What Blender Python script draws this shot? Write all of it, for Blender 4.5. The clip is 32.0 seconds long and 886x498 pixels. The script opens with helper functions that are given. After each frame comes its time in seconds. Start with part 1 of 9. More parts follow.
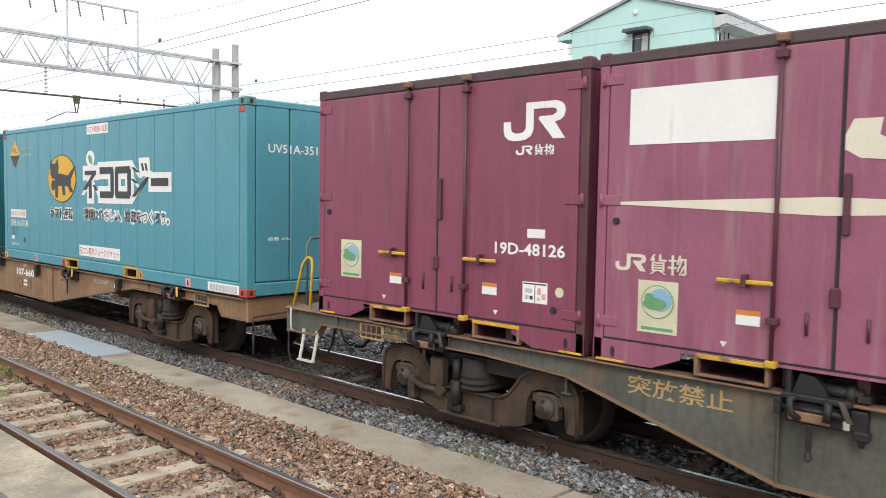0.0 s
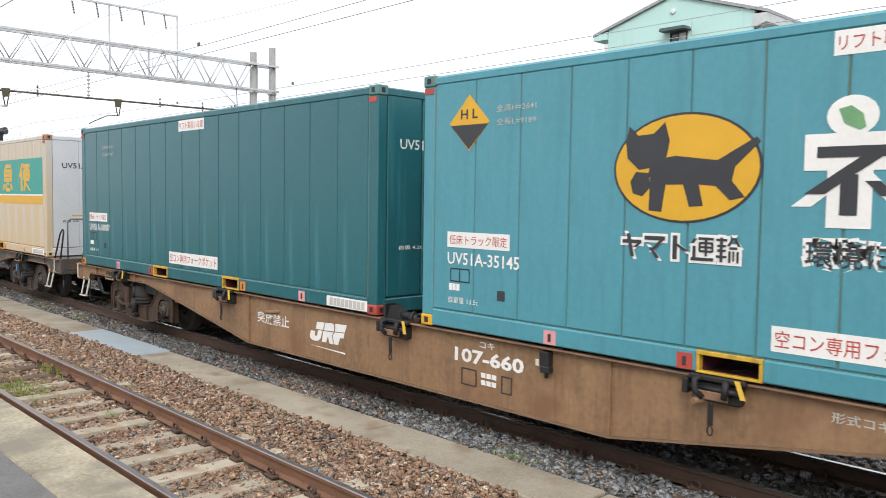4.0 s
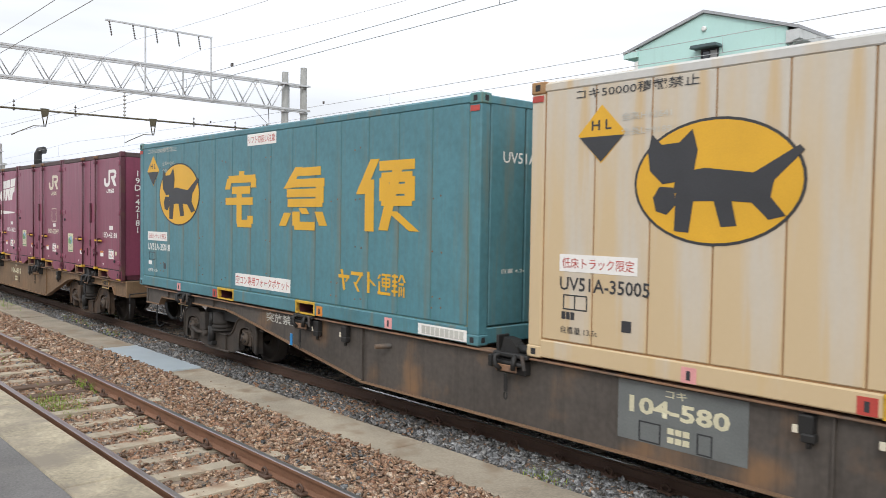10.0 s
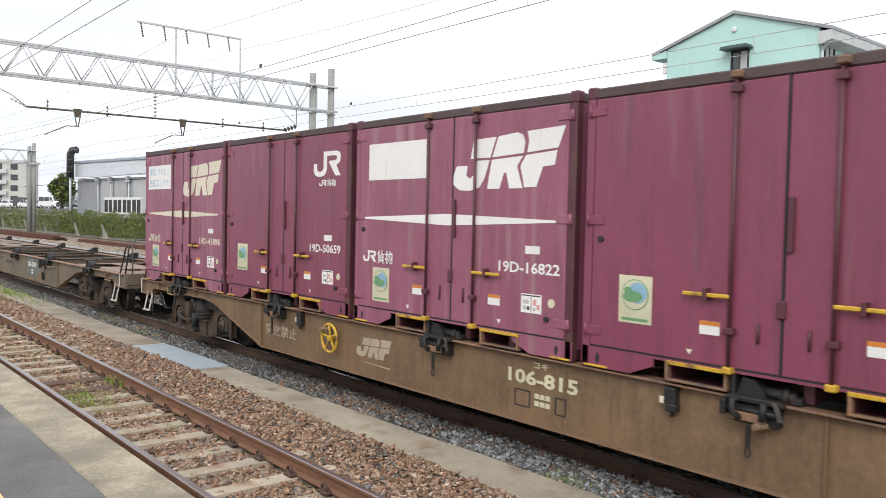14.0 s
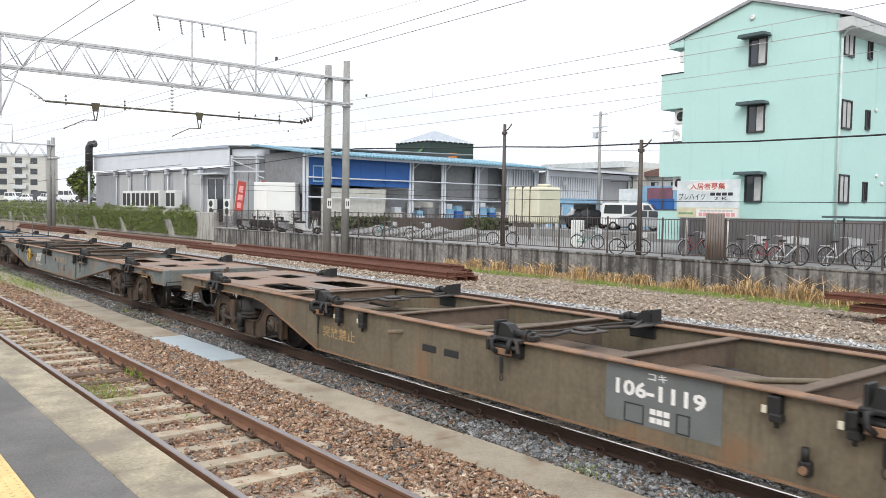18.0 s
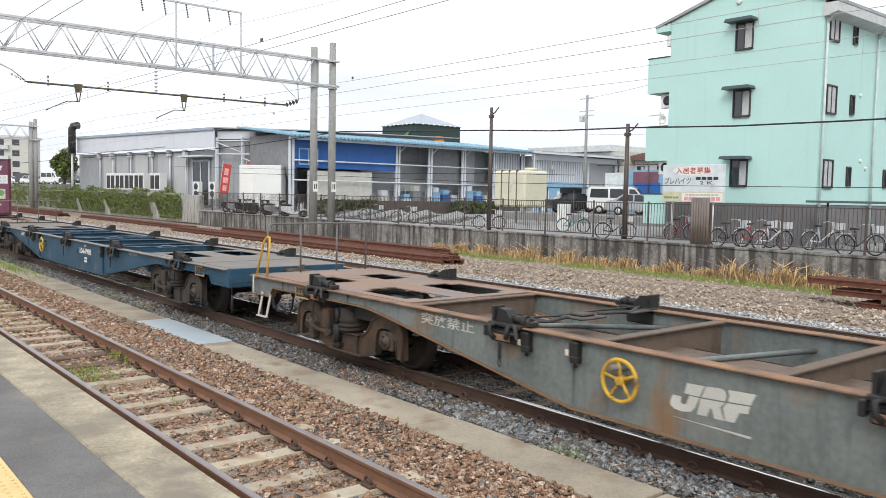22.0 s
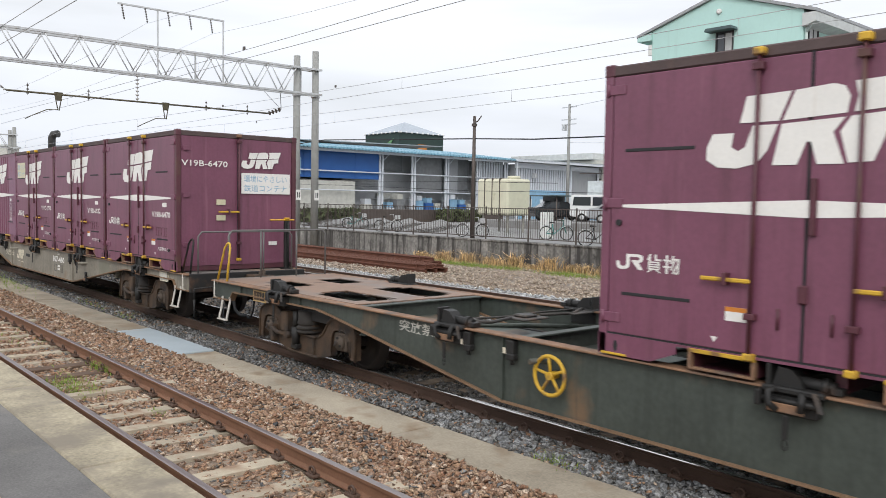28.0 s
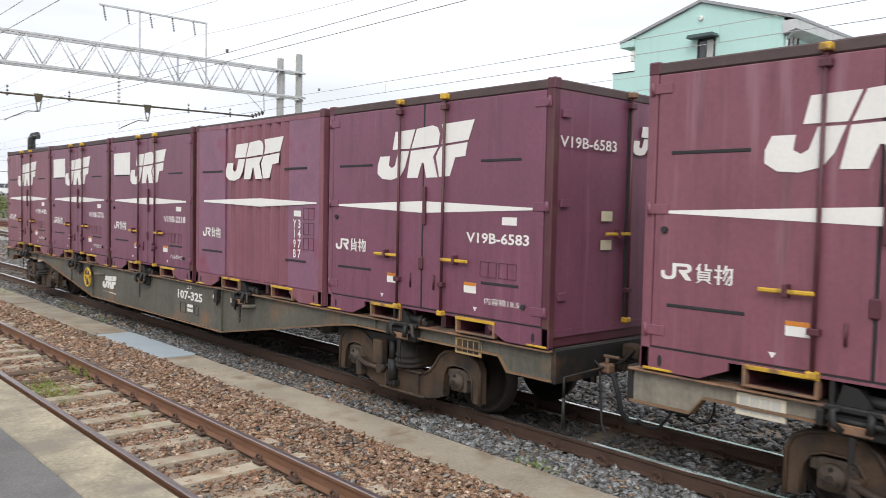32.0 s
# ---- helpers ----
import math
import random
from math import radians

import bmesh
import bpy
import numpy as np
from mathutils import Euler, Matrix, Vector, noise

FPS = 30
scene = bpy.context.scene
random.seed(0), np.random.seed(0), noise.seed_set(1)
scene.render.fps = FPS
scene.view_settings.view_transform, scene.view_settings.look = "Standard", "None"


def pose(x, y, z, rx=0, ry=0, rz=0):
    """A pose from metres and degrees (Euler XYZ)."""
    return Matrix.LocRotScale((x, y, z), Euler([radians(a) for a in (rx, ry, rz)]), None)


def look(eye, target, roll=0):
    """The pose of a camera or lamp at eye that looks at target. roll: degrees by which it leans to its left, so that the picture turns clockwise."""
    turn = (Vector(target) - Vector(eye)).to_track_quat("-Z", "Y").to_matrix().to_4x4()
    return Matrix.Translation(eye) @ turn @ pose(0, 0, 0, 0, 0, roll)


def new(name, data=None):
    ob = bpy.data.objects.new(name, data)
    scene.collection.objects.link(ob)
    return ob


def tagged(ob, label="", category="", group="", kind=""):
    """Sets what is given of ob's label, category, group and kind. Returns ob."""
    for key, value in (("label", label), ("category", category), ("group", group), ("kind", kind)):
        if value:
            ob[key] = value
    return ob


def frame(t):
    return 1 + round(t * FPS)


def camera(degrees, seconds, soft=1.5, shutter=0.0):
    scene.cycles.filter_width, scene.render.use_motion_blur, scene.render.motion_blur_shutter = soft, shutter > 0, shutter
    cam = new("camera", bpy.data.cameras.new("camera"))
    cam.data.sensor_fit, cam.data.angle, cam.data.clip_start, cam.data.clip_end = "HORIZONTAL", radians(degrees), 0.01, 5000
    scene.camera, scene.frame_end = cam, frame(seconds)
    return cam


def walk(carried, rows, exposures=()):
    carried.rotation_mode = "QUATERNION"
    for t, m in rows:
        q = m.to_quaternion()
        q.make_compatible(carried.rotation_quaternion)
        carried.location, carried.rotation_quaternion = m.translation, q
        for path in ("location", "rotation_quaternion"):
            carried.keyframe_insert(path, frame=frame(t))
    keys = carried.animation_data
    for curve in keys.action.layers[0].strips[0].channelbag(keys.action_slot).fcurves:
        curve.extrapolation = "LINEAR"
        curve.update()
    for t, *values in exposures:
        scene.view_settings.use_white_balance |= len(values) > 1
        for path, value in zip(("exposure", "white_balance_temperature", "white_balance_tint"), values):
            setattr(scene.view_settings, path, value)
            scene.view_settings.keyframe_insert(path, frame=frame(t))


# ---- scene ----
cam = camera(57.8, 32.0, soft=0.6, shutter=0.12)
EYE = (0.0, 0.0, 2.325)  # on the platform, above rail level
TURNS = (  # seconds, yaw, pitch, roll
    (0.0, 43.77, -3.45, -0.88), (0.5, 43.99, -3.46, -1.01), (1.0, 44.25, -3.36, -1.01), (1.5, 44.5, -3.16, -1.07), (2.0, 44.73, -3.03, -1.01),
    (2.5, 44.77, -3.06, -1.0), (3.0, 44.89, -3.17, -0.95), (3.5, 45.82, -3.32, -0.83), (4.0, 46.25, -3.39, -0.84), (4.5, 46.91, -3.31, -0.75),
    (6.5, 48.12, -2.58, -0.86), (7.0, 48.21, -2.45, -0.94), (7.5, 48.18, -2.27, -0.85), (8.0, 48.08, -2.29, -0.94), (8.5, 48.08, -2.18, -0.93),
    (9.0, 48.09, -2.07, -0.95), (9.5, 48.17, -2.06, -0.87), (10.0, 48.34, -2.15, -0.85), (10.5, 48.66, -2.19, -0.97), (11.0, 49.02, -2.19, -1.03),
    (11.5, 49.24, -2.06, -1.12), (12.0, 49.46, -1.98, -1.16), (12.5, 49.65, -1.97, -1.16), (13.0, 49.91, -1.95, -1.17), (13.5, 50.06, -2.05, -1.19),
    (14.0, 50.19, -2.1, -1.22), (14.5, 50.18, -2.17, -1.19), (15.0, 50.13, -2.24, -1.18), (15.5, 50.22, -2.42, -1.11), (17.5, 51.01, -2.64, -0.87),
    (18.0, 51.33, -2.73, -0.91), (18.5, 51.67, -2.91, -0.82), (19.0, 51.97, -3.02, -0.84), (19.5, 52.14, -3.14, -0.85), (20.0, 51.35, -3.27, -0.94),
    (20.5, 49.46, -3.7, -1.16), (21.0, 49.24, -3.98, -1.17), (21.5, 49.39, -4.02, -1.12), (22.0, 50.37, -3.89, -1.08), (22.5, 51.15, -3.6, -0.97),
    (23.0, 51.71, -3.42, -0.92), (23.5, 52.17, -3.23, -0.94), (24.0, 52.67, -3.03, -0.94), (24.5, 52.98, -2.99, -0.96), (25.0, 53.37, -2.94, -1.05),
    (25.5, 53.64, -3.0, -1.02), (27.5, 49.94, -2.96, -1.02), (28.0, 49.18, -3.28, -0.98), (28.5, 49.08, -3.58, -1.12), (29.0, 49.74, -3.62, -1.04),
    (29.5, 50.52, -3.54, -1.05), (30.0, 50.75, -3.53, -1.02), (30.5, 51.04, -3.5, -0.94), (31.0, 51.31, -3.46, -0.98), (31.5, 51.62, -3.4, -1.0),
    (31.7, 51.62, -3.38, -1.0), (31.8, 51.43, -3.34, -1.05), (31.9, 50.12, -3.2, -1.1), (32.0, 48.0, -2.97, -1.22),
)
walk(cam, [(t, pose(*EYE, 90 + pitch, roll, yaw)) for t, yaw, pitch, roll in TURNS],
     [(0.0, 0.05), (1.0, 0.16), (2.0, 0.07), (4.5, 0.08), (7.0, -0.1), (12.0, -0.08), (15.0, -0.03), (18.0, 0.03), (21.0, 0.03), (23.0, -0.12), (25.0, -0.2), (28.0, -0.2), (29.3, -0.02), (30.3, 0.03), (31.0, -0.1), (32.0, -0.1)])

TRAIN_CURVE = [87.36636, 22.28757, -8.50621, -3.02343, 7.85792, 1.0146, -2.86239]

TRAIN_LAG = [(0, 0), (17, 0), (18, -0.05), (19.4, -0.05), (19.9, -0.1), (20.5, -0.09), (21, -0.07), (22, 0.0), (23, 0.06), (24, 0.13), (25, 0.28), (25.5, 0.30), (27.5, 0.33), (28, 0.33), (29, 0.36), (30, 0.41), (32, 0.42)]


def train_x(t):
    """How far the train has run at t seconds, in metres."""
    u = t / 16 - 1
    run = sum(c * (u ** (k + 1) - (-1) ** (k + 1)) for k, c in enumerate(TRAIN_CURVE))
    for (t0, d0), (t1, d1) in zip(TRAIN_LAG, TRAIN_LAG[1:]):
        if t0 <= t < t1:
            f = (t - t0) / (t1 - t0)
            return run + d0 + (d1 - d0) * f
    return run + TRAIN_LAG[-1][1]

# ---- light: a bright overcast sky ----
world = bpy.data.worlds.new("overcast_sky")
scene.world = world
world.use_nodes = True
wn, wl = world.node_tree.nodes, world.node_tree.links
wn.clear()
w_out = wn.new("ShaderNodeOutputWorld")
w_bg = wn.new("ShaderNodeBackground")
w_sky = wn.new("ShaderNodeTexSky")
w_sky.sky_type, w_sky.sun_disc = "NISHITA", False
w_sky.sun_elevation, w_sky.sun_rotation = radians(38), radians(141)
w_hsv = wn.new("ShaderNodeMixRGB")
w_hsv.blend_type = "MULTIPLY"
w_hsv.inputs[0].default_value = 1.0
w_hsv.inputs[2].default_value = (0.06, 0.06, 0.06, 1)
w_co = wn.new("ShaderNodeTexCoord")
w_map = wn.new("ShaderNodeMapping")
w_map.inputs["Scale"].default_value = (1.0, 1.0, 7.0)
w_noise = wn.new("ShaderNodeTexNoise")
w_noise.inputs["Scale"].default_value = 2.2
w_noise.inputs["Detail"].default_value = 5.0
w_ramp = wn.new("ShaderNodeValToRGB")
w_ramp.color_ramp.elements[0].position, w_ramp.color_ramp.elements[0].color = 0.30, (0.86, 0.885, 0.92, 1)
w_ramp.color_ramp.elements[1].position, w_ramp.color_ramp.elements[1].color = 0.56, (1.02, 1.05, 1.11, 1)
w_sep = wn.new("ShaderNodeSeparateXYZ")
w_rise = wn.new("ShaderNodeValToRGB")  # an overcast sky is brighter overhead than near the horizon
w_rise.color_ramp.elements[0].position, w_rise.color_ramp.elements[0].color = 0.03, (0.83, 0.84, 0.865, 1)
w_rise.color_ramp.elements[1].position, w_rise.color_ramp.elements[1].color = 0.85, (1.34, 1.34, 1.33, 1)
w_low = w_rise.color_ramp.elements.new(0.2)
w_low.color = (0.97, 0.975, 0.985, 1)
w_lift = wn.new("ShaderNodeMixRGB")
w_lift.blend_type = "MULTIPLY"
w_lift.inputs[0].default_value = 1.0
w_mix = wn.new("ShaderNodeMixRGB")
w_mix.inputs[0].default_value = 0.93
wl.new(w_co.outputs["Generated"], w_map.inputs[0])
wl.new(w_map.outputs[0], w_noise.inputs["Vector"])
wl.new(w_noise.outputs["Fac"], w_ramp.inputs[0])
wl.new(w_sky.outputs[0], w_hsv.inputs[1])
wl.new(w_hsv.outputs[0], w_mix.inputs[1])
wl.new(w_ramp.outputs[0], w_mix.inputs[2])
wl.new(w_co.outputs["Generated"], w_sep.inputs[0])
wl.new(w_sep.outputs["Z"], w_rise.inputs[0])
wl.new(w_mix.outputs[0], w_lift.inputs[1])
wl.new(w_rise.outputs[0], w_lift.inputs[2])
wl.new(w_lift.outputs[0], w_bg.inputs["Color"])
w_bg.inputs["Strength"].default_value = 1.24
wl.new(w_bg.outputs[0], w_out.inputs["Surface"])
sun = new("sun", bpy.data.lights.new("sun", "SUN"))
sun.data.energy, sun.data.angle, sun.data.color = 1.8, radians(25), (1.0, 0.985, 0.96)
sun.matrix_world = look((9, -16, 16), (-4, 0, 0))
scene.view_settings.exposure = 0.0


# ---- materials ----
def surf(name, col, rough=0.7, metal=0.0, dark=0.75, lite=1.12, scale=3.0, fine=60.0, bump=0.15, dist=0.004,
         dirt=None, dirt_amt=0.0, streak=False, dirt_scale=2.5, island=0.0, coat=0.0, obj_random=0.0, grime=None):
    """A worn surface: colour wandering at two sizes, dirt or rust in patches or runs, and fine relief."""
    m = bpy.data.materials.new(name)
    m.use_nodes = True
    n, l = m.node_tree.nodes, m.node_tree.links
    b = n["Principled BSDF"]
    co = n.new("ShaderNodeTexCoord")
    big = n.new("ShaderNodeTexNoise")
    big.inputs["Scale"].default_value, big.inputs["Detail"].default_value = scale, 4
    small = n.new("ShaderNodeTexNoise")
    small.inputs["Scale"].default_value, small.inputs["Detail"].default_value = fine, 3
    l.new(co.outputs["Object"], big.inputs["Vector"])
    l.new(co.outputs["Object"], small.inputs["Vector"])
    add = n.new("ShaderNodeMath")
    add.operation = "MULTIPLY_ADD"
    add.inputs[1].default_value = 0.4
    l.new(small.outputs["Fac"], add.inputs[0])
    half = n.new("ShaderNodeMath")
    half.operation = "MULTIPLY"
    half.inputs[1].default_value = 0.6
    l.new(big.outputs["Fac"], half.inputs[0])
    l.new(half.outputs[0], add.inputs[2])
    src = add.outputs[0]
    if island or obj_random:
        rnd = n.new("ShaderNodeNewGeometry") if island else n.new("ShaderNodeObjectInfo")
        sc = n.new("ShaderNodeMath")
        sc.operation = "MULTIPLY_ADD"
        sc.inputs[1].default_value = island or obj_random
        l.new(rnd.outputs["Random Per Island" if island else "Random"], sc.inputs[0])
        sub = n.new("ShaderNodeMath")
        sub.operation = "SUBTRACT"
        l.new(src, sub.inputs[0])
        sub.inputs[1].default_value = (island or obj_random) / 2
        l.new(sub.outputs[0], sc.inputs[2])
        src = sc.outputs[0]
    ramp = n.new("ShaderNodeValToRGB")
    e = ramp.color_ramp.elements
    e[0].position, e[1].position = 0.3, 0.7
    e[0].color = (*[min(1, c * dark) for c in col], 1)
    e[1].color = (*[min(1, c * lite) for c in col], 1)
    l.new(src, ramp.inputs[0])
    out = ramp.outputs[0]
    if dirt and dirt_amt > 0:
        mp = n.new("ShaderNodeMapping")
        mp.inputs["Scale"].default_value = (5.0, 5.0, 0.35) if streak else (1, 1, 1)
        dn = n.new("ShaderNodeTexNoise")
        dn.inputs["Scale"].default_value, dn.inputs["Detail"].default_value = dirt_scale, 6
        l.new(co.outputs["Object"], mp.inputs[0])
        l.new(mp.outputs[0], dn.inputs["Vector"])
        dr = n.new("ShaderNodeValToRGB")
        dr.color_ramp.elements[0].position = 0.72 - 0.5 * dirt_amt
        dr.color_ramp.elements[1].position = 0.89 - 0.5 * dirt_amt
        l.new(dn.outputs["Fac"], dr.inputs[0])
        mx = n.new("ShaderNodeMixRGB")
        mx.inputs[2].default_value = (*dirt, 1)
        l.new(dr.outputs[0], mx.inputs[0])
        l.new(out, mx.inputs[1])
        out = mx.outputs[0]
    if grime:
        gp = n.new("ShaderNodeMapping")
        gp.inputs["Scale"].default_value = (9.0, 9.0, 0.8)
        gp.inputs["Location"].default_value = (3.1, 7.7, 1.3)
        gn = n.new("ShaderNodeTexNoise")
        gn.inputs["Scale"].default_value, gn.inputs["Detail"].default_value, gn.inputs["Roughness"].default_value = 1.0, 8, 0.7
        l.new(co.outputs["Object"], gp.inputs[0])
        l.new(gp.outputs[0], gn.inputs["Vector"])
        gr_ = n.new("ShaderNodeValToRGB")
        gr_.color_ramp.elements[0].position, gr_.color_ramp.elements[1].position = 0.5, 0.8
        gr_.color_ramp.elements[1].color = (0.75, 0.75, 0.75, 1)
        l.new(gn.outputs["Fac"], gr_.inputs[0])
        gm = n.new("ShaderNodeMixRGB")
        gm.inputs[2].default_value = (*grime, 1)
        l.new(gr_.outputs[0], gm.inputs[0])
        l.new(out, gm.inputs[1])
        out = gm.outputs[0]
    l.new(out, b.inputs["Base Color"])
    b.inputs["Roughness"].default_value, b.inputs["Metallic"].default_value = rough, metal
    if coat:
        b.inputs["Coat Weight"].default_value = coat
    if bump:
        bp = n.new("ShaderNodeBump")
        bp.inputs["Strength"].default_value, bp.inputs["Distance"].default_value = bump, dist
        l.new(small.outputs["Fac"], bp.inputs["Height"])
        l.new(bp.outputs[0], b.inputs["Normal"])
    return m


def glassy(name, col=(0.02, 0.025, 0.03), rough=0.08):
    m = bpy.data.materials.new(name)
    m.use_nodes = True
    b = m.node_tree.nodes["Principled BSDF"]
    b.inputs["Base Color"].default_value, b.inputs["Roughness"].default_value = (*col, 1), rough
    b.inputs["Specular IOR Level"].default_value = 0.8
    return m


RUST = (0.16, 0.065, 0.03)
M_MAROON = surf("maroon_paint", (0.2145, 0.0517, 0.0886), 0.42, dark=0.85, lite=1.12, scale=0.9, fine=25, bump=0.05, dirt=(0.225, 0.085, 0.115), dirt_amt=0.26, streak=True, dirt_scale=1.6, grime=(0.10, 0.032, 0.045))
M_MAROON_OLD = surf("faded_maroon_paint", (0.2695, 0.0858, 0.1350), 0.5, dark=0.85, lite=1.15, scale=1.2, fine=25, bump=0.05, dirt=(0.32, 0.16, 0.19), dirt_amt=0.36, streak=True, dirt_scale=1.6, grime=(0.13, 0.05, 0.06))
M_MAROON_V = surf("purple_maroon_paint", (0.1770, 0.0610, 0.0994), 0.45, dark=0.82, lite=1.14, scale=0.9, fine=25, bump=0.05, dirt=(0.24, 0.10, 0.14), dirt_amt=0.25, streak=True, dirt_scale=1.4, grime=(0.09, 0.032, 0.045))
M_MAROON_VO = surf("dull_brown_maroon_paint", (0.2035, 0.0726, 0.0972), 0.5, dark=0.85, lite=1.15, scale=1.2, fine=25, bump=0.05, dirt=(0.26, 0.125, 0.155), dirt_amt=0.3, streak=True, dirt_scale=1.6, grime=(0.10, 0.042, 0.05))
M_MAROON_PATCH = surf("faded_purple_maroon_paint", (0.215, 0.095, 0.150), 0.5, dark=0.8, lite=1.15, scale=2.2, fine=20, bump=0.05, dirt=(0.21, 0.045, 0.075), dirt_amt=0.3, dirt_scale=2.2)
M_MAROON_DK = surf("dark_maroon_steel", (0.0935, 0.0264, 0.0378), 0.5, bump=0.08, dirt=(0.10, 0.05, 0.035), dirt_amt=0.3)
M_TEAL = surf("teal_blue_paint", (0.075, 0.27, 0.325), 0.38, dark=0.88, lite=1.08, scale=0.8, fine=22, bump=0.05, dirt=(0.12, 0.30, 0.33), dirt_amt=0.26, streak=True, dirt_scale=1.3, grime=(0.055, 0.20, 0.22))
M_TEAL_OLD = surf("faded_teal_blue_paint", (0.072, 0.20, 0.235), 0.5, dark=0.72, lite=1.15, scale=1.1, fine=14, bump=0.08, dirt=(0.15, 0.165, 0.13), dirt_amt=0.3, streak=True, dirt_scale=1.0, grime=(0.085, 0.14, 0.13))
M_TEAL_DK = surf("deep_teal_paint", (0.019, 0.118, 0.135), 0.3, dark=0.85, lite=1.12, scale=0.8, fine=22, bump=0.05, dirt=(0.05, 0.19, 0.22), dirt_amt=0.27, streak=True, dirt_scale=1.2, grime=(0.02, 0.105, 0.11))
# end panels paler and greyer than the cream sides
M_CREAMEND = surf("grey_white_end", (0.55, 0.56, 0.575), 0.4, dark=0.9, lite=1.05, scale=0.9, fine=20, bump=0.05, dirt=(0.40, 0.36, 0.28), dirt_amt=0.2, streak=True, dirt_scale=0.7)
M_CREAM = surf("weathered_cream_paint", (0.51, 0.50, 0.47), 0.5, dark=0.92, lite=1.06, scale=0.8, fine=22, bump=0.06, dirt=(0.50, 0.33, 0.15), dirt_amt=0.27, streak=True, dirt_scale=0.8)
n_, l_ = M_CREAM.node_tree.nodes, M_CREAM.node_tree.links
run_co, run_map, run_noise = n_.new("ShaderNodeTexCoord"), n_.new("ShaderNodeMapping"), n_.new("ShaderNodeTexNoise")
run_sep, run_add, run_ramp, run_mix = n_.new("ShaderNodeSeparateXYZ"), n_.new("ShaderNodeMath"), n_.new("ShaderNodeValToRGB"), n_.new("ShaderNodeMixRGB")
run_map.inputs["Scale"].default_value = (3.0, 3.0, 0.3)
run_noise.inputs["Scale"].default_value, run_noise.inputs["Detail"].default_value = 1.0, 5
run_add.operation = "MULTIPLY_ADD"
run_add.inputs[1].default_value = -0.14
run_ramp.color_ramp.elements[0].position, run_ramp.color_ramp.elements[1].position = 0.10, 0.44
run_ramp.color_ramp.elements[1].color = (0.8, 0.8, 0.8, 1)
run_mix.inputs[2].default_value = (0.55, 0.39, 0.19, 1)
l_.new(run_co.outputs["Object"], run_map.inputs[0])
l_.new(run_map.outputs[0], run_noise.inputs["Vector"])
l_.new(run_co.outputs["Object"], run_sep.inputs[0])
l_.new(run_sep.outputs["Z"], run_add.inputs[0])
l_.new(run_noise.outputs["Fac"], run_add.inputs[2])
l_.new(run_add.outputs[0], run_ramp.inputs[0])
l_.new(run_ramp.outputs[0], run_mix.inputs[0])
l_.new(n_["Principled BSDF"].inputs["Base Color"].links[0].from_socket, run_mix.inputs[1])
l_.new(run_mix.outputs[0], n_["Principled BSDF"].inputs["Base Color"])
M_CREAMGROOVE = surf("rust_run_groove", (0.33, 0.19, 0.085), 0.7, dark=0.7, lite=1.3, scale=1.5, bump=0.05)
M_BAND = surf("green_band_paint", (0.018, 0.285, 0.235), 0.45, dark=0.9, lite=1.08, bump=0.03, dirt=(0.20, 0.30, 0.20), dirt_amt=0.22, streak=True)
M_OCHRE = surf("ochre_yellow_paint", (0.66, 0.36, 0.02), 0.45, dark=0.9, lite=1.05, bump=0.03)
M_WHITE = surf("white_marking_paint", (0.78, 0.76, 0.72), 0.5, dark=0.9, lite=1.05, scale=2, fine=30, bump=0.03, dirt=(0.55, 0.47, 0.38), dirt_amt=0.18, streak=True)
M_OLDWHITE = surf("yellowed_marking_paint", (0.66, 0.60, 0.47), 0.5, dark=0.9, lite=1.05, scale=2, fine=30, bump=0.03)
M_GREYTEXT = surf("worn_grey_marking_paint", (0.50, 0.49, 0.44), 0.6, bump=0.02)
M_TANTEXT = surf("worn_tan_marking_paint", (0.42, 0.28, 0.12), 0.6, bump=0.02)
M_BLACK = surf("black_marking_paint", (0.035, 0.036, 0.04), 0.5, bump=0.03)
M_REDINK = surf("red_marking_paint", (0.45, 0.06, 0.045), 0.5, bump=0.02)
M_PINK = surf("pink_marking_paint", (0.72, 0.33, 0.32), 0.5, bump=0.02)
M_ORANGE = surf("orange_marking_paint", (0.60, 0.21, 0.03), 0.5, bump=0.02)
M_GREENINK = surf("green_marking_paint", (0.15, 0.33, 0.15), 0.5, bump=0.02)
M_BLUEINK = surf("pale_blue_marking_paint", (0.25, 0.42, 0.55), 0.5, bump=0.02)
M_STICKER = surf("cream_sticker", (0.62, 0.58, 0.40), 0.45, bump=0.02)
M_YELLOW = surf("yellow_safety_paint", (0.58, 0.35, 0.03), 0.55, dark=0.75, bump=0.1, scale=6, dirt=(0.20, 0.11, 0.045), dirt_amt=0.38, dirt_scale=8.0)
# rubber of hoses and seals; also the painted dark inside holes and pockets
M_RUBBER_HOLE = surf("black_rubber_and_hole_shade", (0.02, 0.02, 0.022), 0.7, bump=0.05)
M_ROOFGREY = surf("galvanised_roof_sheet", (0.36, 0.40, 0.42), 0.45, 0.3, bump=0.04)
M_STEELDK = surf("dark_greasy_steel", (0.02, 0.019, 0.018), 0.6, 0.2, bump=0.2, dirt=(0.10, 0.05, 0.028), dirt_amt=0.22)
M_BOGIE = surf("brown_dusted_cast_steel", (0.070, 0.042, 0.024), 0.75, dark=0.5, lite=1.4, scale=4, bump=0.3, dirt=(0.022, 0.018, 0.016), dirt_amt=0.48, dirt_scale=3.0, grime=(0.02, 0.016, 0.013))
M_BOGIE_RUST = surf("orange_dusted_cast_steel", (0.068, 0.037, 0.020), 0.75, dark=0.45, lite=1.35, scale=4, bump=0.3, dirt=(0.03, 0.022, 0.018), dirt_amt=0.42, dirt_scale=3.0, grime=(0.03, 0.02, 0.014))
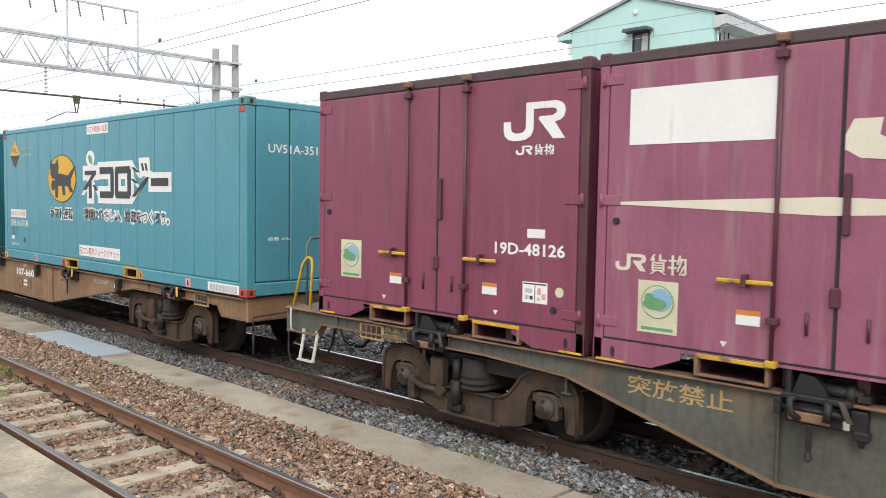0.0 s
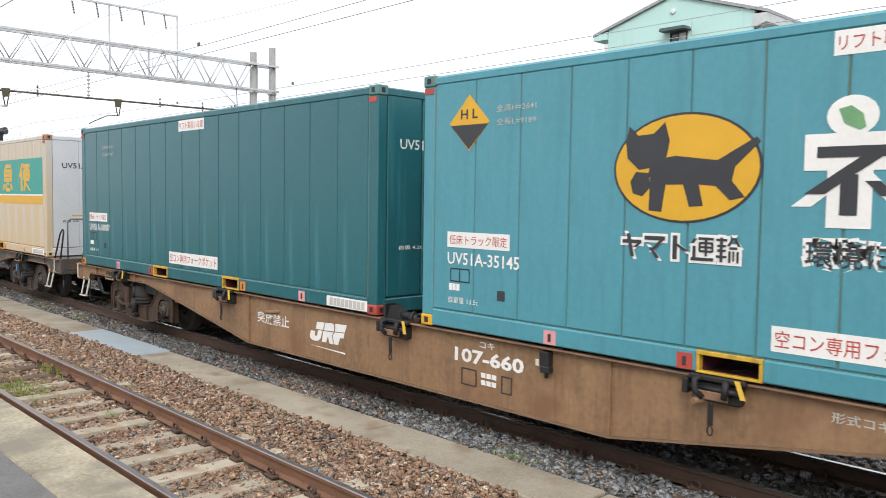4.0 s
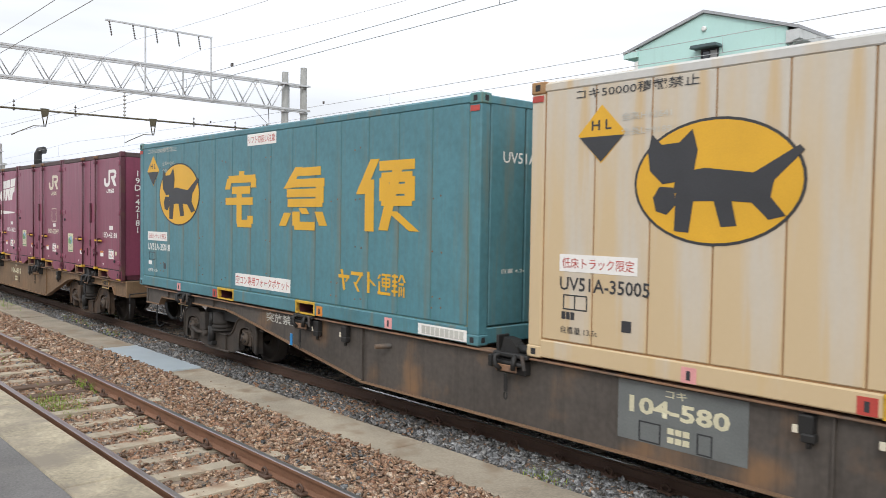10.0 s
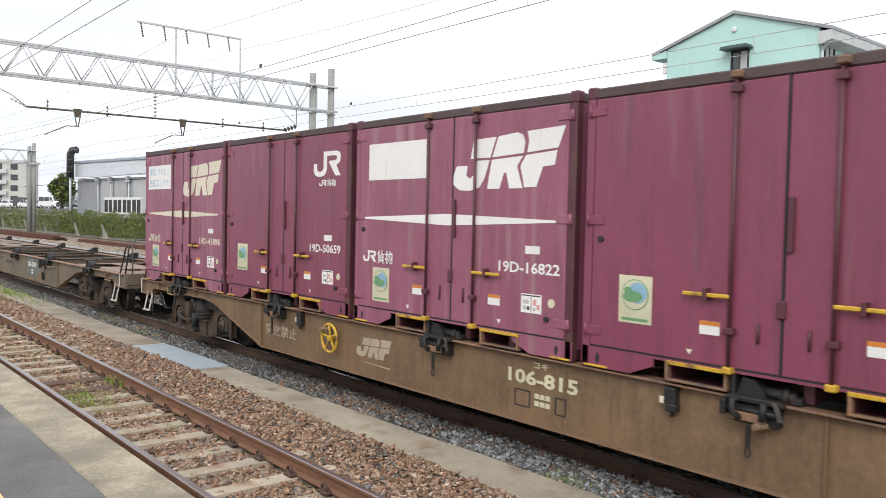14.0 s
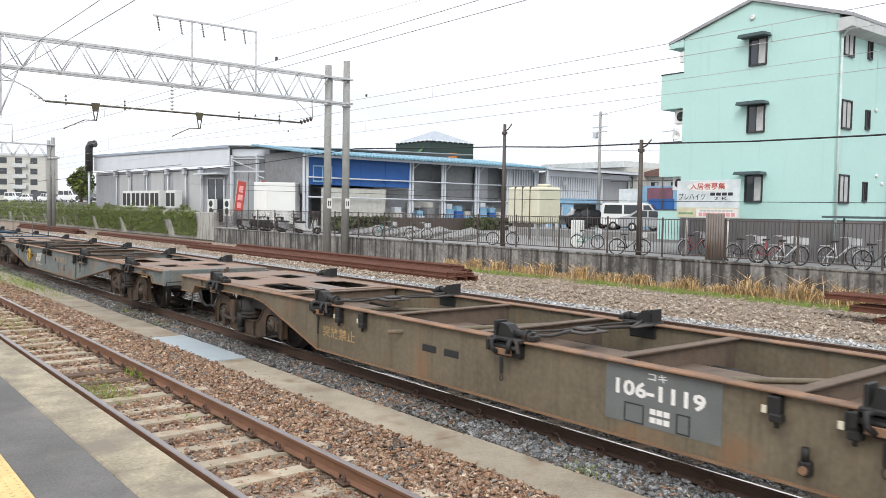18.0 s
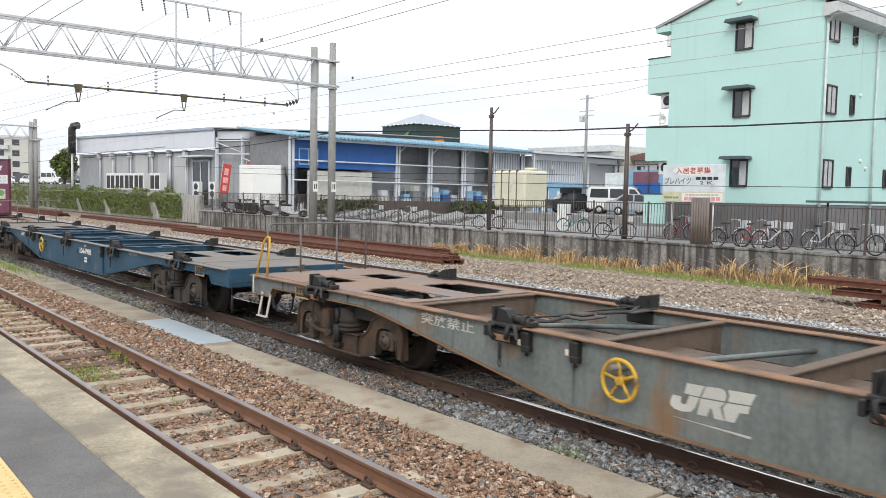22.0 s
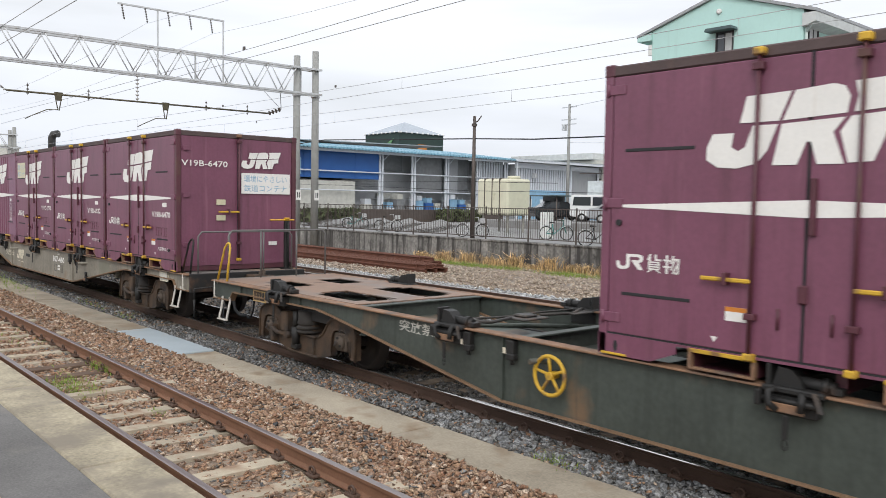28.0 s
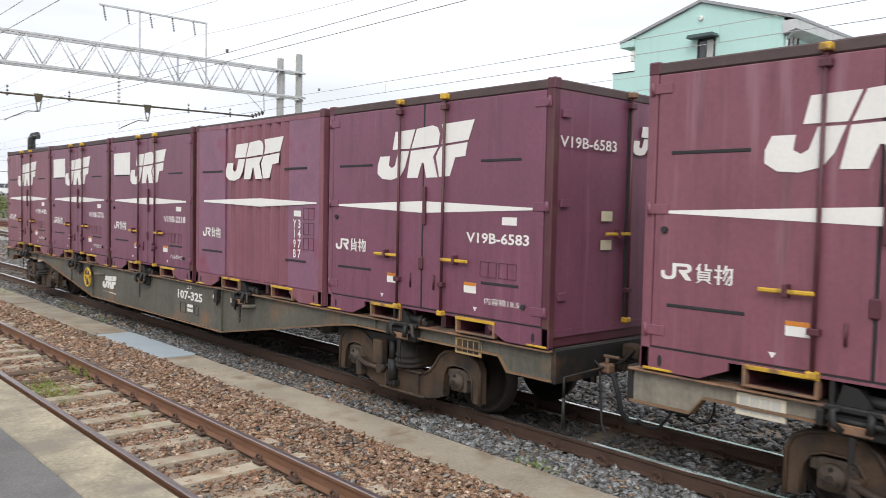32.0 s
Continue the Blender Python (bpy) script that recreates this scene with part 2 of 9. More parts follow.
M_BOGIE_GREY = surf("grey_dusted_cast_steel", (0.052, 0.040, 0.031), 0.75, dark=0.5, lite=1.4, scale=4, bump=0.3, dirt=(0.024, 0.022, 0.02), dirt_amt=0.42, grime=(0.018, 0.016, 0.015))
M_WHEEL = surf("brown_wheel_steel", (0.028, 0.022, 0.019), 0.6, 0.4, bump=0.15)
M_STEPWHITE = surf("white_step_paint", (0.56, 0.53, 0.47), 0.5, bump=0.06, dirt=RUST, dirt_amt=0.16)
M_DECKRUST = surf("rusted_deck_plate", (0.24, 0.155, 0.11), 0.75, dark=0.75, lite=1.2, scale=1.5, bump=0.2, dirt=(0.19, 0.155, 0.135), dirt_amt=0.5, dirt_scale=1.2)
M_DECKGREY = surf("grey_worn_deck_plate", (0.165, 0.15, 0.135), 0.75, dark=0.8, lite=1.15, scale=1.5, bump=0.2, dirt=(0.24, 0.16, 0.10), dirt_amt=0.35, dirt_scale=1.2)
M_RUSTEDGE = surf("orange_rusted_flange", (0.225, 0.125, 0.072), 0.8, dark=0.55, lite=1.35, scale=2.5, bump=0.2, dirt=(0.12, 0.085, 0.065), dirt_amt=0.45, dirt_scale=3.0)


def wagon_paint(name, col, rust=0.25, dirt=(0.20, 0.115, 0.06)):
    return surf(name, col, 0.6, dark=0.62, lite=1.3, scale=1.3, fine=18, bump=0.15, dirt=dirt, dirt_amt=rust + 0.06, streak=False, dirt_scale=1.4, grime=tuple(0.38 * c for c in col))


W_OLIVE = wagon_paint("olive_grey_wagon_paint", (0.095, 0.097, 0.076), 0.2)
W_BROWN = wagon_paint("ochre_brown_wagon_paint", (0.265, 0.155, 0.08), 0.35, (0.20, 0.105, 0.055))
W_GREYBROWN = wagon_paint("grey_brown_wagon_paint", (0.078, 0.066, 0.056), 0.3)
W_TAN = wagon_paint("dusty_tan_wagon_paint", (0.18, 0.112, 0.06), 0.25)
W_TANOLIVE = wagon_paint("dusty_olive_wagon_paint", (0.15, 0.122, 0.08), 0.25)
W_GREYGREEN = wagon_paint("weathered_grey_green_wagon_paint", (0.155, 0.175, 0.165), 0.3)
W_BLUE = wagon_paint("dark_blue_wagon_paint", (0.018, 0.068, 0.115), 0.12)
W_DKGREEN = wagon_paint("dark_grey_green_wagon_paint", (0.052, 0.062, 0.052), 0.2)
W_GREY = wagon_paint("pale_grey_wagon_paint", (0.235, 0.212, 0.17), 0.12)
W_OLIVE2 = wagon_paint("light_olive_wagon_paint", (0.105, 0.10, 0.08), 0.25)

M_RAILSIDE = surf("rusty_rail_steel", (0.20, 0.10, 0.058), 0.8, 0.1, dark=0.75, lite=1.2, scale=3, bump=0.2)
M_RAILHEAD = surf("polished_rail_head", (0.30, 0.26, 0.25), 0.32, 0.85, dark=0.85, lite=1.1, bump=0.03)
M_RAILDARK = surf("dark_rail_steel", (0.088, 0.05, 0.034), 0.75, 0.1, scale=3, bump=0.2)
M_CONC = surf("grey_concrete", (0.34, 0.325, 0.295), 0.9, dark=0.8, lite=1.12, scale=2.0, fine=70, bump=0.3, dirt=(0.20, 0.18, 0.15), dirt_amt=0.25)
M_SLEEPER = surf("pale_concrete_sleeper", (0.44, 0.375, 0.28), 0.9, dark=0.7, lite=1.15, scale=4, fine=70, bump=0.3, dirt=(0.26, 0.17, 0.11), dirt_amt=0.45, obj_random=0.2)
# grime plus the train's shade, both put into the sleeper colour
M_SLEEPER_DK = surf("grimy_shaded_concrete_sleeper", (0.17, 0.125, 0.088), 0.9, dark=0.55, lite=1.2, scale=4, fine=70, bump=0.3, dirt=(0.06, 0.046, 0.036), dirt_amt=0.42)
M_WOOD = surf("old_timber_sleeper", (0.12, 0.075, 0.05), 0.9, scale=4, fine=60, bump=0.4)
M_STRIP = surf("tan_concrete_strip", (0.345, 0.295, 0.225), 0.9, dark=0.6, lite=1.25, scale=1.6, fine=40, bump=0.35, dirt=(0.25, 0.185, 0.125), dirt_amt=0.4, obj_random=0.12)
M_BLUESLAB = surf("blue_grey_steel_cover", (0.38, 0.43, 0.46), 0.55, dark=0.9, lite=1.06, bump=0.1, dirt=(0.40, 0.38, 0.33), dirt_amt=0.25)
M_GROUND = surf("gravel_bed", (0.235, 0.18, 0.135), 0.95, dark=0.45, lite=1.5, scale=9, fine=34, bump=1.0, dist=0.03, dirt=(0.17, 0.16, 0.145), dirt_amt=0.35, dirt_scale=0.7)


def stone_mat(name, colours):
    """Crushed stone, each one of another colour."""
    m = bpy.data.materials.new(name)
    m.use_nodes = True
    n, l = m.node_tree.nodes, m.node_tree.links
    b = n["Principled BSDF"]
    geo, ramp, co, grain, mul = n.new("ShaderNodeNewGeometry"), n.new("ShaderNodeValToRGB"), n.new("ShaderNodeTexCoord"), n.new("ShaderNodeTexNoise"), n.new("ShaderNodeMixRGB")
    ramp.color_ramp.interpolation = "LINEAR"
    e = ramp.color_ramp.elements
    while len(e) < len(colours):
        e.new(0.5)
    for i, c in enumerate(colours):
        e[i].position, e[i].color = i / (len(colours) - 1), (*c, 1)
    l.new(geo.outputs["Random Per Island"], ramp.inputs[0])
    l.new(co.outputs["Object"], grain.inputs["Vector"])
    grain.inputs["Scale"].default_value, grain.inputs["Detail"].default_value = 55, 4
    tone = n.new("ShaderNodeValToRGB")
    tone.color_ramp.elements[0].position, tone.color_ramp.elements[0].color = 0.35, (0.4, 0.4, 0.4, 1)
    tone.color_ramp.elements[1].position, tone.color_ramp.elements[1].color = 0.65, (1.3, 1.3, 1.3, 1)
    l.new(grain.outputs["Fac"], tone.inputs[0])
    mul.blend_type = "MULTIPLY"
    mul.inputs[0].default_value = 1.0
    l.new(ramp.outputs[0], mul.inputs[1])
    l.new(tone.outputs[0], mul.inputs[2])
    l.new(mul.outputs[0], b.inputs["Base Color"])
    b.inputs["Roughness"].default_value = 0.92
    return m


M_STONE_BR = stone_mat("brown_ballast_stone", ((0.098, 0.062, 0.043), (0.356, 0.214, 0.126), (0.223, 0.116, 0.069), (0.445, 0.317, 0.211), (0.178, 0.116, 0.081), (0.330, 0.181, 0.106), (0.392, 0.296, 0.224), (0.241, 0.127, 0.078), (0.374, 0.239, 0.150), (0.570, 0.453, 0.350)))
M_STONE_GR = stone_mat("grey_ballast_stone", ((0.044, 0.044, 0.044), (0.181, 0.178, 0.174), (0.085, 0.085, 0.085), (0.252, 0.248, 0.240), (0.141, 0.118, 0.096), (0.192, 0.196, 0.200), (0.078, 0.068, 0.056), (0.385, 0.377, 0.363)))
# brake grime, darkened further to hold the shade under the train
M_STONE_DK = stone_mat("grimy_shaded_ballast_stone", ((0.030, 0.028, 0.026), (0.120, 0.112, 0.105), (0.057, 0.053, 0.050), (0.174, 0.165, 0.156), (0.087, 0.071, 0.055)))
M_STONE_LG = stone_mat("clean_grey_ballast_stone", ((0.20, 0.205, 0.21), (0.44, 0.445, 0.45), (0.30, 0.305, 0.31), (0.56, 0.56, 0.555), (0.36, 0.35, 0.33), (0.70, 0.70, 0.69)))
M_STONE_MG = stone_mat("settled_grey_ballast_stone", ((0.132, 0.135, 0.139), (0.290, 0.294, 0.297), (0.198, 0.201, 0.205), (0.370, 0.370, 0.366), (0.238, 0.231, 0.218), (0.462, 0.462, 0.455)))
M_STONE_TAN = stone_mat("tan_gravel_stone", ((0.24, 0.18, 0.135), (0.48, 0.39, 0.295), (0.36, 0.275, 0.20), (0.60, 0.52, 0.43), (0.30, 0.23, 0.175), (0.43, 0.36, 0.295)))
M_RAILSHINE = surf("bright_polished_rail_head", (0.62, 0.60, 0.58), 0.22, 0.9, dark=0.9, lite=1.05, bump=0.02)
M_PLATCONC = surf("stained_platform_concrete", (0.355, 0.305, 0.215), 0.92, dark=0.5, lite=1.35, scale=3.0, fine=38, bump=0.4, dirt=(0.20, 0.17, 0.13), dirt_amt=0.44, dirt_scale=2.3, grime=(0.17, 0.145, 0.115))
M_ASPHALT = surf("grey_asphalt", (0.135, 0.128, 0.122), 0.92, dark=0.55, lite=1.4, scale=1.3, fine=70, bump=0.4, dirt=(0.20, 0.18, 0.155), dirt_amt=0.3, dirt_scale=1.6, grime=(0.09, 0.085, 0.082))
M_TACTILE = surf("yellow_tactile_tile", (0.64, 0.47, 0.21), 0.8, dark=0.85, lite=1.08, scale=5, bump=0.15, obj_random=0.15)


# ---- mesh building ----
class Mesh:
    def __init__(self):
        self.v, self.f, self.smooth = [], [], []

    def poly(self, pts, faces, smooth=False):
        o = len(self.v)
        self.v += [tuple(p) for p in pts]
        for f in faces:
            self.f.append(tuple(i + o for i in f))
            self.smooth.append(smooth)
        return self

    def box(self, x0, x1, y0, y1, z0, z1):
        p = [(x, y, z) for x in (x0, x1) for y in (y0, y1) for z in (z0, z1)]
        return self.poly(p, [(0, 1, 3, 2), (4, 6, 7, 5), (0, 4, 5, 1), (2, 3, 7, 6), (0, 2, 6, 4), (1, 5, 7, 3)])

    def cbox(self, x0, x1, y0, y1, z0, z1, c=0.01):
        """A box with chamfered edges."""
        lo, hi = (x0, y0, z0), (x1, y1, z1)
        c = min(c, *[0.45 * (h - l) for l, h in zip(lo, hi)])
        idx, pts, faces = {}, [], []
        signs = [(a, b, d) for a in (0, 1) for b in (0, 1) for d in (0, 1)]
        for s in signs:
            for ax in range(3):
                p = [(hi[k] - (0 if k == ax else c)) if s[k] else (lo[k] + (0 if k == ax else c)) for k in range(3)]
                idx[s, ax] = len(pts)
                pts.append(p)
        for ax in range(3):
            u, w = [k for k in range(3) if k != ax]
            for sg in (0, 1):
                loop = []
                for a, b in ((0, 0), (1, 0), (1, 1), (0, 1)):
                    s = [0, 0, 0]
                    s[ax], s[u], s[w] = sg, a, b
                    loop.append(idx[tuple(s), ax])
                faces.append(loop)
            for a in (0, 1):
                for b in (0, 1):
                    s0, s1 = [0, 0, 0], [0, 0, 0]
                    s0[u], s0[w], s1[u], s1[w], s1[ax] = a, b, a, b, 1
                    faces.append([idx[tuple(s0), u], idx[tuple(s1), u], idx[tuple(s1), w], idx[tuple(s0), w]])
        for s in signs:
            faces.append([idx[s, 0], idx[s, 1], idx[s, 2]])
        mid = [(l + h) / 2 for l, h in zip(lo, hi)]
        fixed = []
        for f in faces:
            a, b, d = (Vector(pts[i]) for i in f[:3])
            nn = (b - a).cross(d - a)
            cen = sum((Vector(pts[i]) for i in f), Vector()) / len(f)
            fixed.append(f if nn.dot(cen - Vector(mid)) > 0 else f[::-1])
        return self.poly(pts, fixed)

    def tube(self, p, q, r, n=8, r2=None, smooth=True):
        p, q = Vector(p), Vector(q)
        d = (q - p).normalized()
        a = d.orthogonal().normalized()
        b = d.cross(a)
        r2 = r if r2 is None else r2
        ring = [math.cos(2 * math.pi * i / n) * a + math.sin(2 * math.pi * i / n) * b for i in range(n)]
        self.poly([p + r * v for v in ring] + [q + r2 * v for v in ring], [(i, (i + 1) % n, n + (i + 1) % n, n + i) for i in range(n)], smooth)
        o = len(self.v) - 2 * n
        self.f += [tuple(o + i for i in reversed(range(n))), tuple(o + n + i for i in range(n))]
        self.smooth += [False, False]
        return self

    def path(self, pts, r, n=6):
        """A bent tube through the points, in one piece."""
        pts = [Vector(p) for p in pts]
        o, k = len(self.v), len(pts)
        side = None
        for i, p in enumerate(pts):
            d = ((pts[i] - pts[i - 1]).normalized() if i else Vector()) + ((pts[i + 1] - pts[i]).normalized() if i < k - 1 else Vector())
            d = d.normalized() if d.length > 1e-6 else Vector((0, 0, 1))
            side = d.orthogonal().normalized() if side is None else (side - d * side.dot(d)).normalized()
            up = d.cross(side)
            self.v += [tuple(p + r * (math.cos(2 * math.pi * j / n) * side + math.sin(2 * math.pi * j / n) * up)) for j in range(n)]
        for i in range(k - 1):
            for j in range(n):
                self.f.append((o + i * n + j, o + i * n + (j + 1) % n, o + (i + 1) * n + (j + 1) % n, o + (i + 1) * n + j))
                self.smooth.append(True)
        self.f += [tuple(o + j for j in reversed(range(n))), tuple(o + (k - 1) * n + j for j in range(n))]
        self.smooth += [False, False]
        return self

    def grid_plate(self, xs, ys, holes, z0, z1):
        """A plate over a grid of cells, less the cells in holes (column, row), in one piece."""
        o, nx, ny = len(self.v), len(xs), len(ys)
        self.v += [(x, y, z) for z in (z0, z1) for x in xs for y in ys]
        at = lambda i, j, k: o + k * nx * ny + i * ny + j
        solid = lambda i, j: 0 <= i < nx - 1 and 0 <= j < ny - 1 and (i, j) not in holes
        for i in range(nx - 1):
            for j in range(ny - 1):
                if not solid(i, j):
                    continue
                fs = [(at(i, j, 1), at(i + 1, j, 1), at(i + 1, j + 1, 1), at(i, j + 1, 1)), (at(i, j, 0), at(i, j + 1, 0), at(i + 1, j + 1, 0), at(i + 1, j, 0))]
                if not solid(i - 1, j):
                    fs.append((at(i, j, 0), at(i, j, 1), at(i, j + 1, 1), at(i, j + 1, 0)))
                if not solid(i + 1, j):
                    fs.append((at(i + 1, j, 0), at(i + 1, j + 1, 0), at(i + 1, j + 1, 1), at(i + 1, j, 1)))
                if not solid(i, j - 1):
                    fs.append((at(i, j, 0), at(i + 1, j, 0), at(i + 1, j, 1), at(i, j, 1)))
                if not solid(i, j + 1):
                    fs.append((at(i, j + 1, 0), at(i, j + 1, 1), at(i + 1, j + 1, 1), at(i + 1, j + 1, 0)))
                self.f += fs
                self.smooth += [False] * len(fs)
        return self

    def extrude(self, outline, y0, y1):
        """An outline in x and z, drawn out from y0 to y1."""
        n = len(outline)
        area = sum(outline[i][0] * outline[(i + 1) % n][1] - outline[(i + 1) % n][0] * outline[i][1] for i in range(n))
        if area < 0:
            outline = outline[::-1]
        pts = [(x, y0, z) for x, z in outline] + [(x, y1, z) for x, z in outline]
        return self.poly(pts, [tuple(range(n)), tuple(reversed(range(n, 2 * n)))] + [(i, n + i, n + (i + 1) % n, (i + 1) % n) for i in range(n)])

    def lathe(self, profile, centre, axis="y", n=24, smooth=True):
        """A closed ring of (radius, along) points turned about an axis through centre."""
        k, cx, cy, cz = len(profile), *centre
        pts = []
        for i in range(n):
            a = 2 * math.pi * i / n
            for r, t in profile:
                c, s = r * math.cos(a), r * math.sin(a)
                pts.append((cx + c, cy + t, cz + s) if axis == "y" else (cx + c, cy + s, cz + t) if axis == "z" else (cx + t, cy + c, cz + s))
        faces = [(i * k + j, i * k + (j + 1) % k, ((i + 1) % n) * k + (j + 1) % k, ((i + 1) % n) * k + j) for i in range(n) for j in range(k)]
        return self.poly(pts, faces, smooth)

    def build(self, name):
        me = bpy.data.meshes.new(name)
        me.from_pydata(self.v, [], self.f)
        me.polygons.foreach_set("use_smooth", self.smooth)
        me.update()
        return me


def recalc(me):
    bm = bmesh.new()
    bm.from_mesh(me)
    bmesh.ops.recalc_face_normals(bm, faces=bm.faces)
    bm.to_mesh(me)
    bm.free()
    return me


def part(name, data, material, parent, label="", at=None):
    """Links a mesh as one part of a thing or of a part."""
    me = data.build(name) if isinstance(data, Mesh) else data
    if not me.materials:
        me.materials.append(material)
    ob = new(name, me)
    ob.parent = parent
    if at is not None:
        ob.matrix_basis = at
    return tagged(ob, label)


def thing(name, label, category, group="", kind="", at=None, data=None, material=None):
    if isinstance(data, Mesh):
        data = data.build(name)
        data.materials.append(material)
    ob = new(name, data)
    if at is not None:
        ob.matrix_basis = at
    return tagged(ob, label, category, group, kind)


TEXTS = {}


def text_mesh(s, width, height, fat=0.0, vertical=False):
    """Lettering as a flat mesh in x and z, its lower left corner at the origin."""
    key = (s, round(width, 3), round(height, 3), fat, vertical)
    if key not in TEXTS:
        cu = bpy.data.curves.new("lettering", "FONT")
        cu.body = "\n".join(s) if vertical else s
        cu.offset, cu.resolution_u = fat, 2
        if vertical:
            cu.align_x, cu.space_line = "CENTER", 0.85
        ob = bpy.data.objects.new("lettering", cu)
        me = bpy.data.meshes.new_from_object(ob)
        bpy.data.objects.remove(ob)
        co = np.empty(len(me.vertices) * 3, np.float32)
        me.vertices.foreach_get("co", co)
        co = co.reshape(-1, 3)
        lo, hi = co.min(0), co.max(0)
        flat = np.zeros_like(co)
        flat[:, 0] = (co[:, 0] - lo[0]) / max(1e-6, hi[0] - lo[0]) * width
        flat[:, 2] = (co[:, 1] - lo[1]) / max(1e-6, hi[1] - lo[1]) * height
        me.vertices.foreach_set("co", flat.ravel())
        me.materials.clear()
        me.update()
        TEXTS[key] = me
    return TEXTS[key]


def lettering(s, x, z, width, height, material, parent, y=-1.2295, fat=0.022, end=False, vertical=False, name="lettering"):
    me = text_mesh(s, width, height, fat, vertical).copy()
    me.materials.append(material)
    m = pose(y, x, z, 0, 0, 90) if end else pose(x, y, z)
    return part(name, me, material, parent, at=m)


def flat(name, outline, material, parent, y=-1.2285, end=False, label="", at=(0, 0)):
    """A thin painted or stuck-on shape in x and z."""
    d = Mesh().extrude([(x + at[0], z + at[1]) for x, z in outline], -0.0015, 0.0015)
    return part(name, d, material, parent, label, at=pose(y, 0, 0, 0, 0, 90) if end else pose(0, y, 0))


def rect(x0, x1, z0, z1):
    return [(x0, z0), (x1, z0), (x1, z1), (x0, z1)]


def bars(x0, x1, z0, z1, material, parent, n=4, y=-1.2295, end=False, name="marking", at_x=0.0):
    """Writing too small or worn to read."""
    d, w = Mesh(), (x1 - x0) / n
    for i in range(n):
        d.extrude(rect(x0 + i * w + 0.08 * w, x0 + (i + 0.9) * w, z0, z1), -0.0015, 0.0015)
    return part(name, d, material, parent, at=pose(y, 0, 0, 0, 0, 90) if end else pose(at_x, y, 0))


def ellipse(cx, cz, a, b, n=40):
    return [(cx + a * math.cos(2 * math.pi * i / n), cz + b * math.sin(2 * math.pi * i / n)) for i in range(n)]
# ---- ground, platform, tracks ----
NEAR_Y, TRAIN_Y, FAR_Y, BED = 3.318, 7.03, 14.24, -0.2
rng = np.random.default_rng(7)

g = Mesh()
g.poly([(-900, -300, BED), (900, -300, BED), (900, 16, BED), (-900, 16, BED), (900, 24.4, -0.46), (-900, 24.4, -0.46), (900, 25.75, -0.46), (-900, 25.75, -0.46), (900, 26.0, 0.55), (-900, 26.0, 0.55), (900, 2000, 0.55), (-900, 2000, 0.55)],
       [(0, 1, 2, 3), (3, 2, 4, 5), (5, 4, 6, 7), (7, 6, 8, 9), (9, 8, 10, 11)])
ground = thing("ground", "brown and grey railway gravel ground beside the tracks", "ground", kind="structure", data=g, material=M_GROUND)

M_LOT = surf("pale_asphalt_lot", (0.24, 0.235, 0.23), 0.9, dark=0.85, lite=1.1, scale=0.6, fine=40, bump=0.2)
lot = thing("pavement", "worn pale asphalt parking lot above the retaining wall", "pavement", kind="structure",
            data=Mesh().box(-200, 60, 26.06, 140, 0.5, 0.6), material=M_LOT)

# platform: concrete coping, asphalt, tactile tiles
PLAT = 0.76
platform = thing("platform", "railway platform with stained concrete edge and grey asphalt", "platform", kind="structure")
d = Mesh()
x = -120.0
k = 0
while x < 12:
    part("coping_slab", Mesh().cbox(x + 0.004, x + 2.396, 1.405, 1.79, PLAT - 0.16, PLAT, 0.012), M_PLATCONC, platform)
    x += 2.4
part("platform_wall", Mesh().box(-120, 12, 1.5, 1.68, -0.3, PLAT - 0.16), M_CONC, platform, "stained concrete platform wall")
part("asphalt", Mesh().box(-120, 12, -6, 1.398, PLAT - 0.1, PLAT - 0.004), M_ASPHALT, platform, "dark grey asphalt surface")
tile = Mesh().cbox(0.003, 0.297, 0, 0.294, 0, 0.012, 0.004)
for i in range(5):
    for j in range(5):
        tile.lathe([(0.0001, 0.016), (0.007, 0.0165), (0.011, 0.012), (0.0001, 0.011)], (0.035 + i * 0.0575, 0.035 + j * 0.0565, 0), "z", 6)
tile_me = tile.build("tactile_tile")
tile_me.materials.append(M_TACTILE)
for i in range(100):
    part("tactile_tile", tile_me, M_TACTILE, platform, at=pose(-18.3 + i * 0.3, 0.657, PLAT - 0.004))

# strip of concrete slabs between the tracks, one covered by a steel plate
strip = thing("concrete_strip", "tan concrete duct slabs laid between two tracks", "duct cover", kind="structure")
for i in range(-14, 6):
    x0 = -12.42 + i * 2.83
    part("duct_slab", Mesh().cbox(x0 + 0.014, x0 + 2.816, 5.16, 5.79, BED - 0.05, BED + 0.015 + 0.010 * (i % 3), 0.014),
         M_BLUESLAB if i == -1 else M_STRIP, strip, "pale blue steel cover plate" if i == -1 else "")


def rail_mesh(x0, x1):
    pr = [(-0.0635, -0.153), (0.0635, -0.153), (0.0635, -0.142), (0.012, -0.125), (0.009, -0.05), (0.032, -0.036), (0.0325, -0.008), (0.024, 0.0), (-0.024, 0.0), (-0.0325, -0.008), (-0.032, -0.036), (-0.009, -0.05), (-0.012, -0.125), (-0.0635, -0.142)]
    n = len(pr)
    d = Mesh().poly([(x0, y, z) for y, z in pr] + [(x1, y, z) for y, z in pr],
                    [(i, (i + 1) % n, n + (i + 1) % n, n + i) for i in range(n)] + [tuple(reversed(range(n))), tuple(range(n, 2 * n))])
    return d


def rail(y, x0, x1, parent, side, head):
    me = recalc(rail_mesh(x0, x1).build("rail"))
    me.materials.append(side)
    me.materials.append(head)
    for p in me.polygons:
        if p.normal.z > 0.5 and p.center.z > -0.02:
            p.material_index = 1
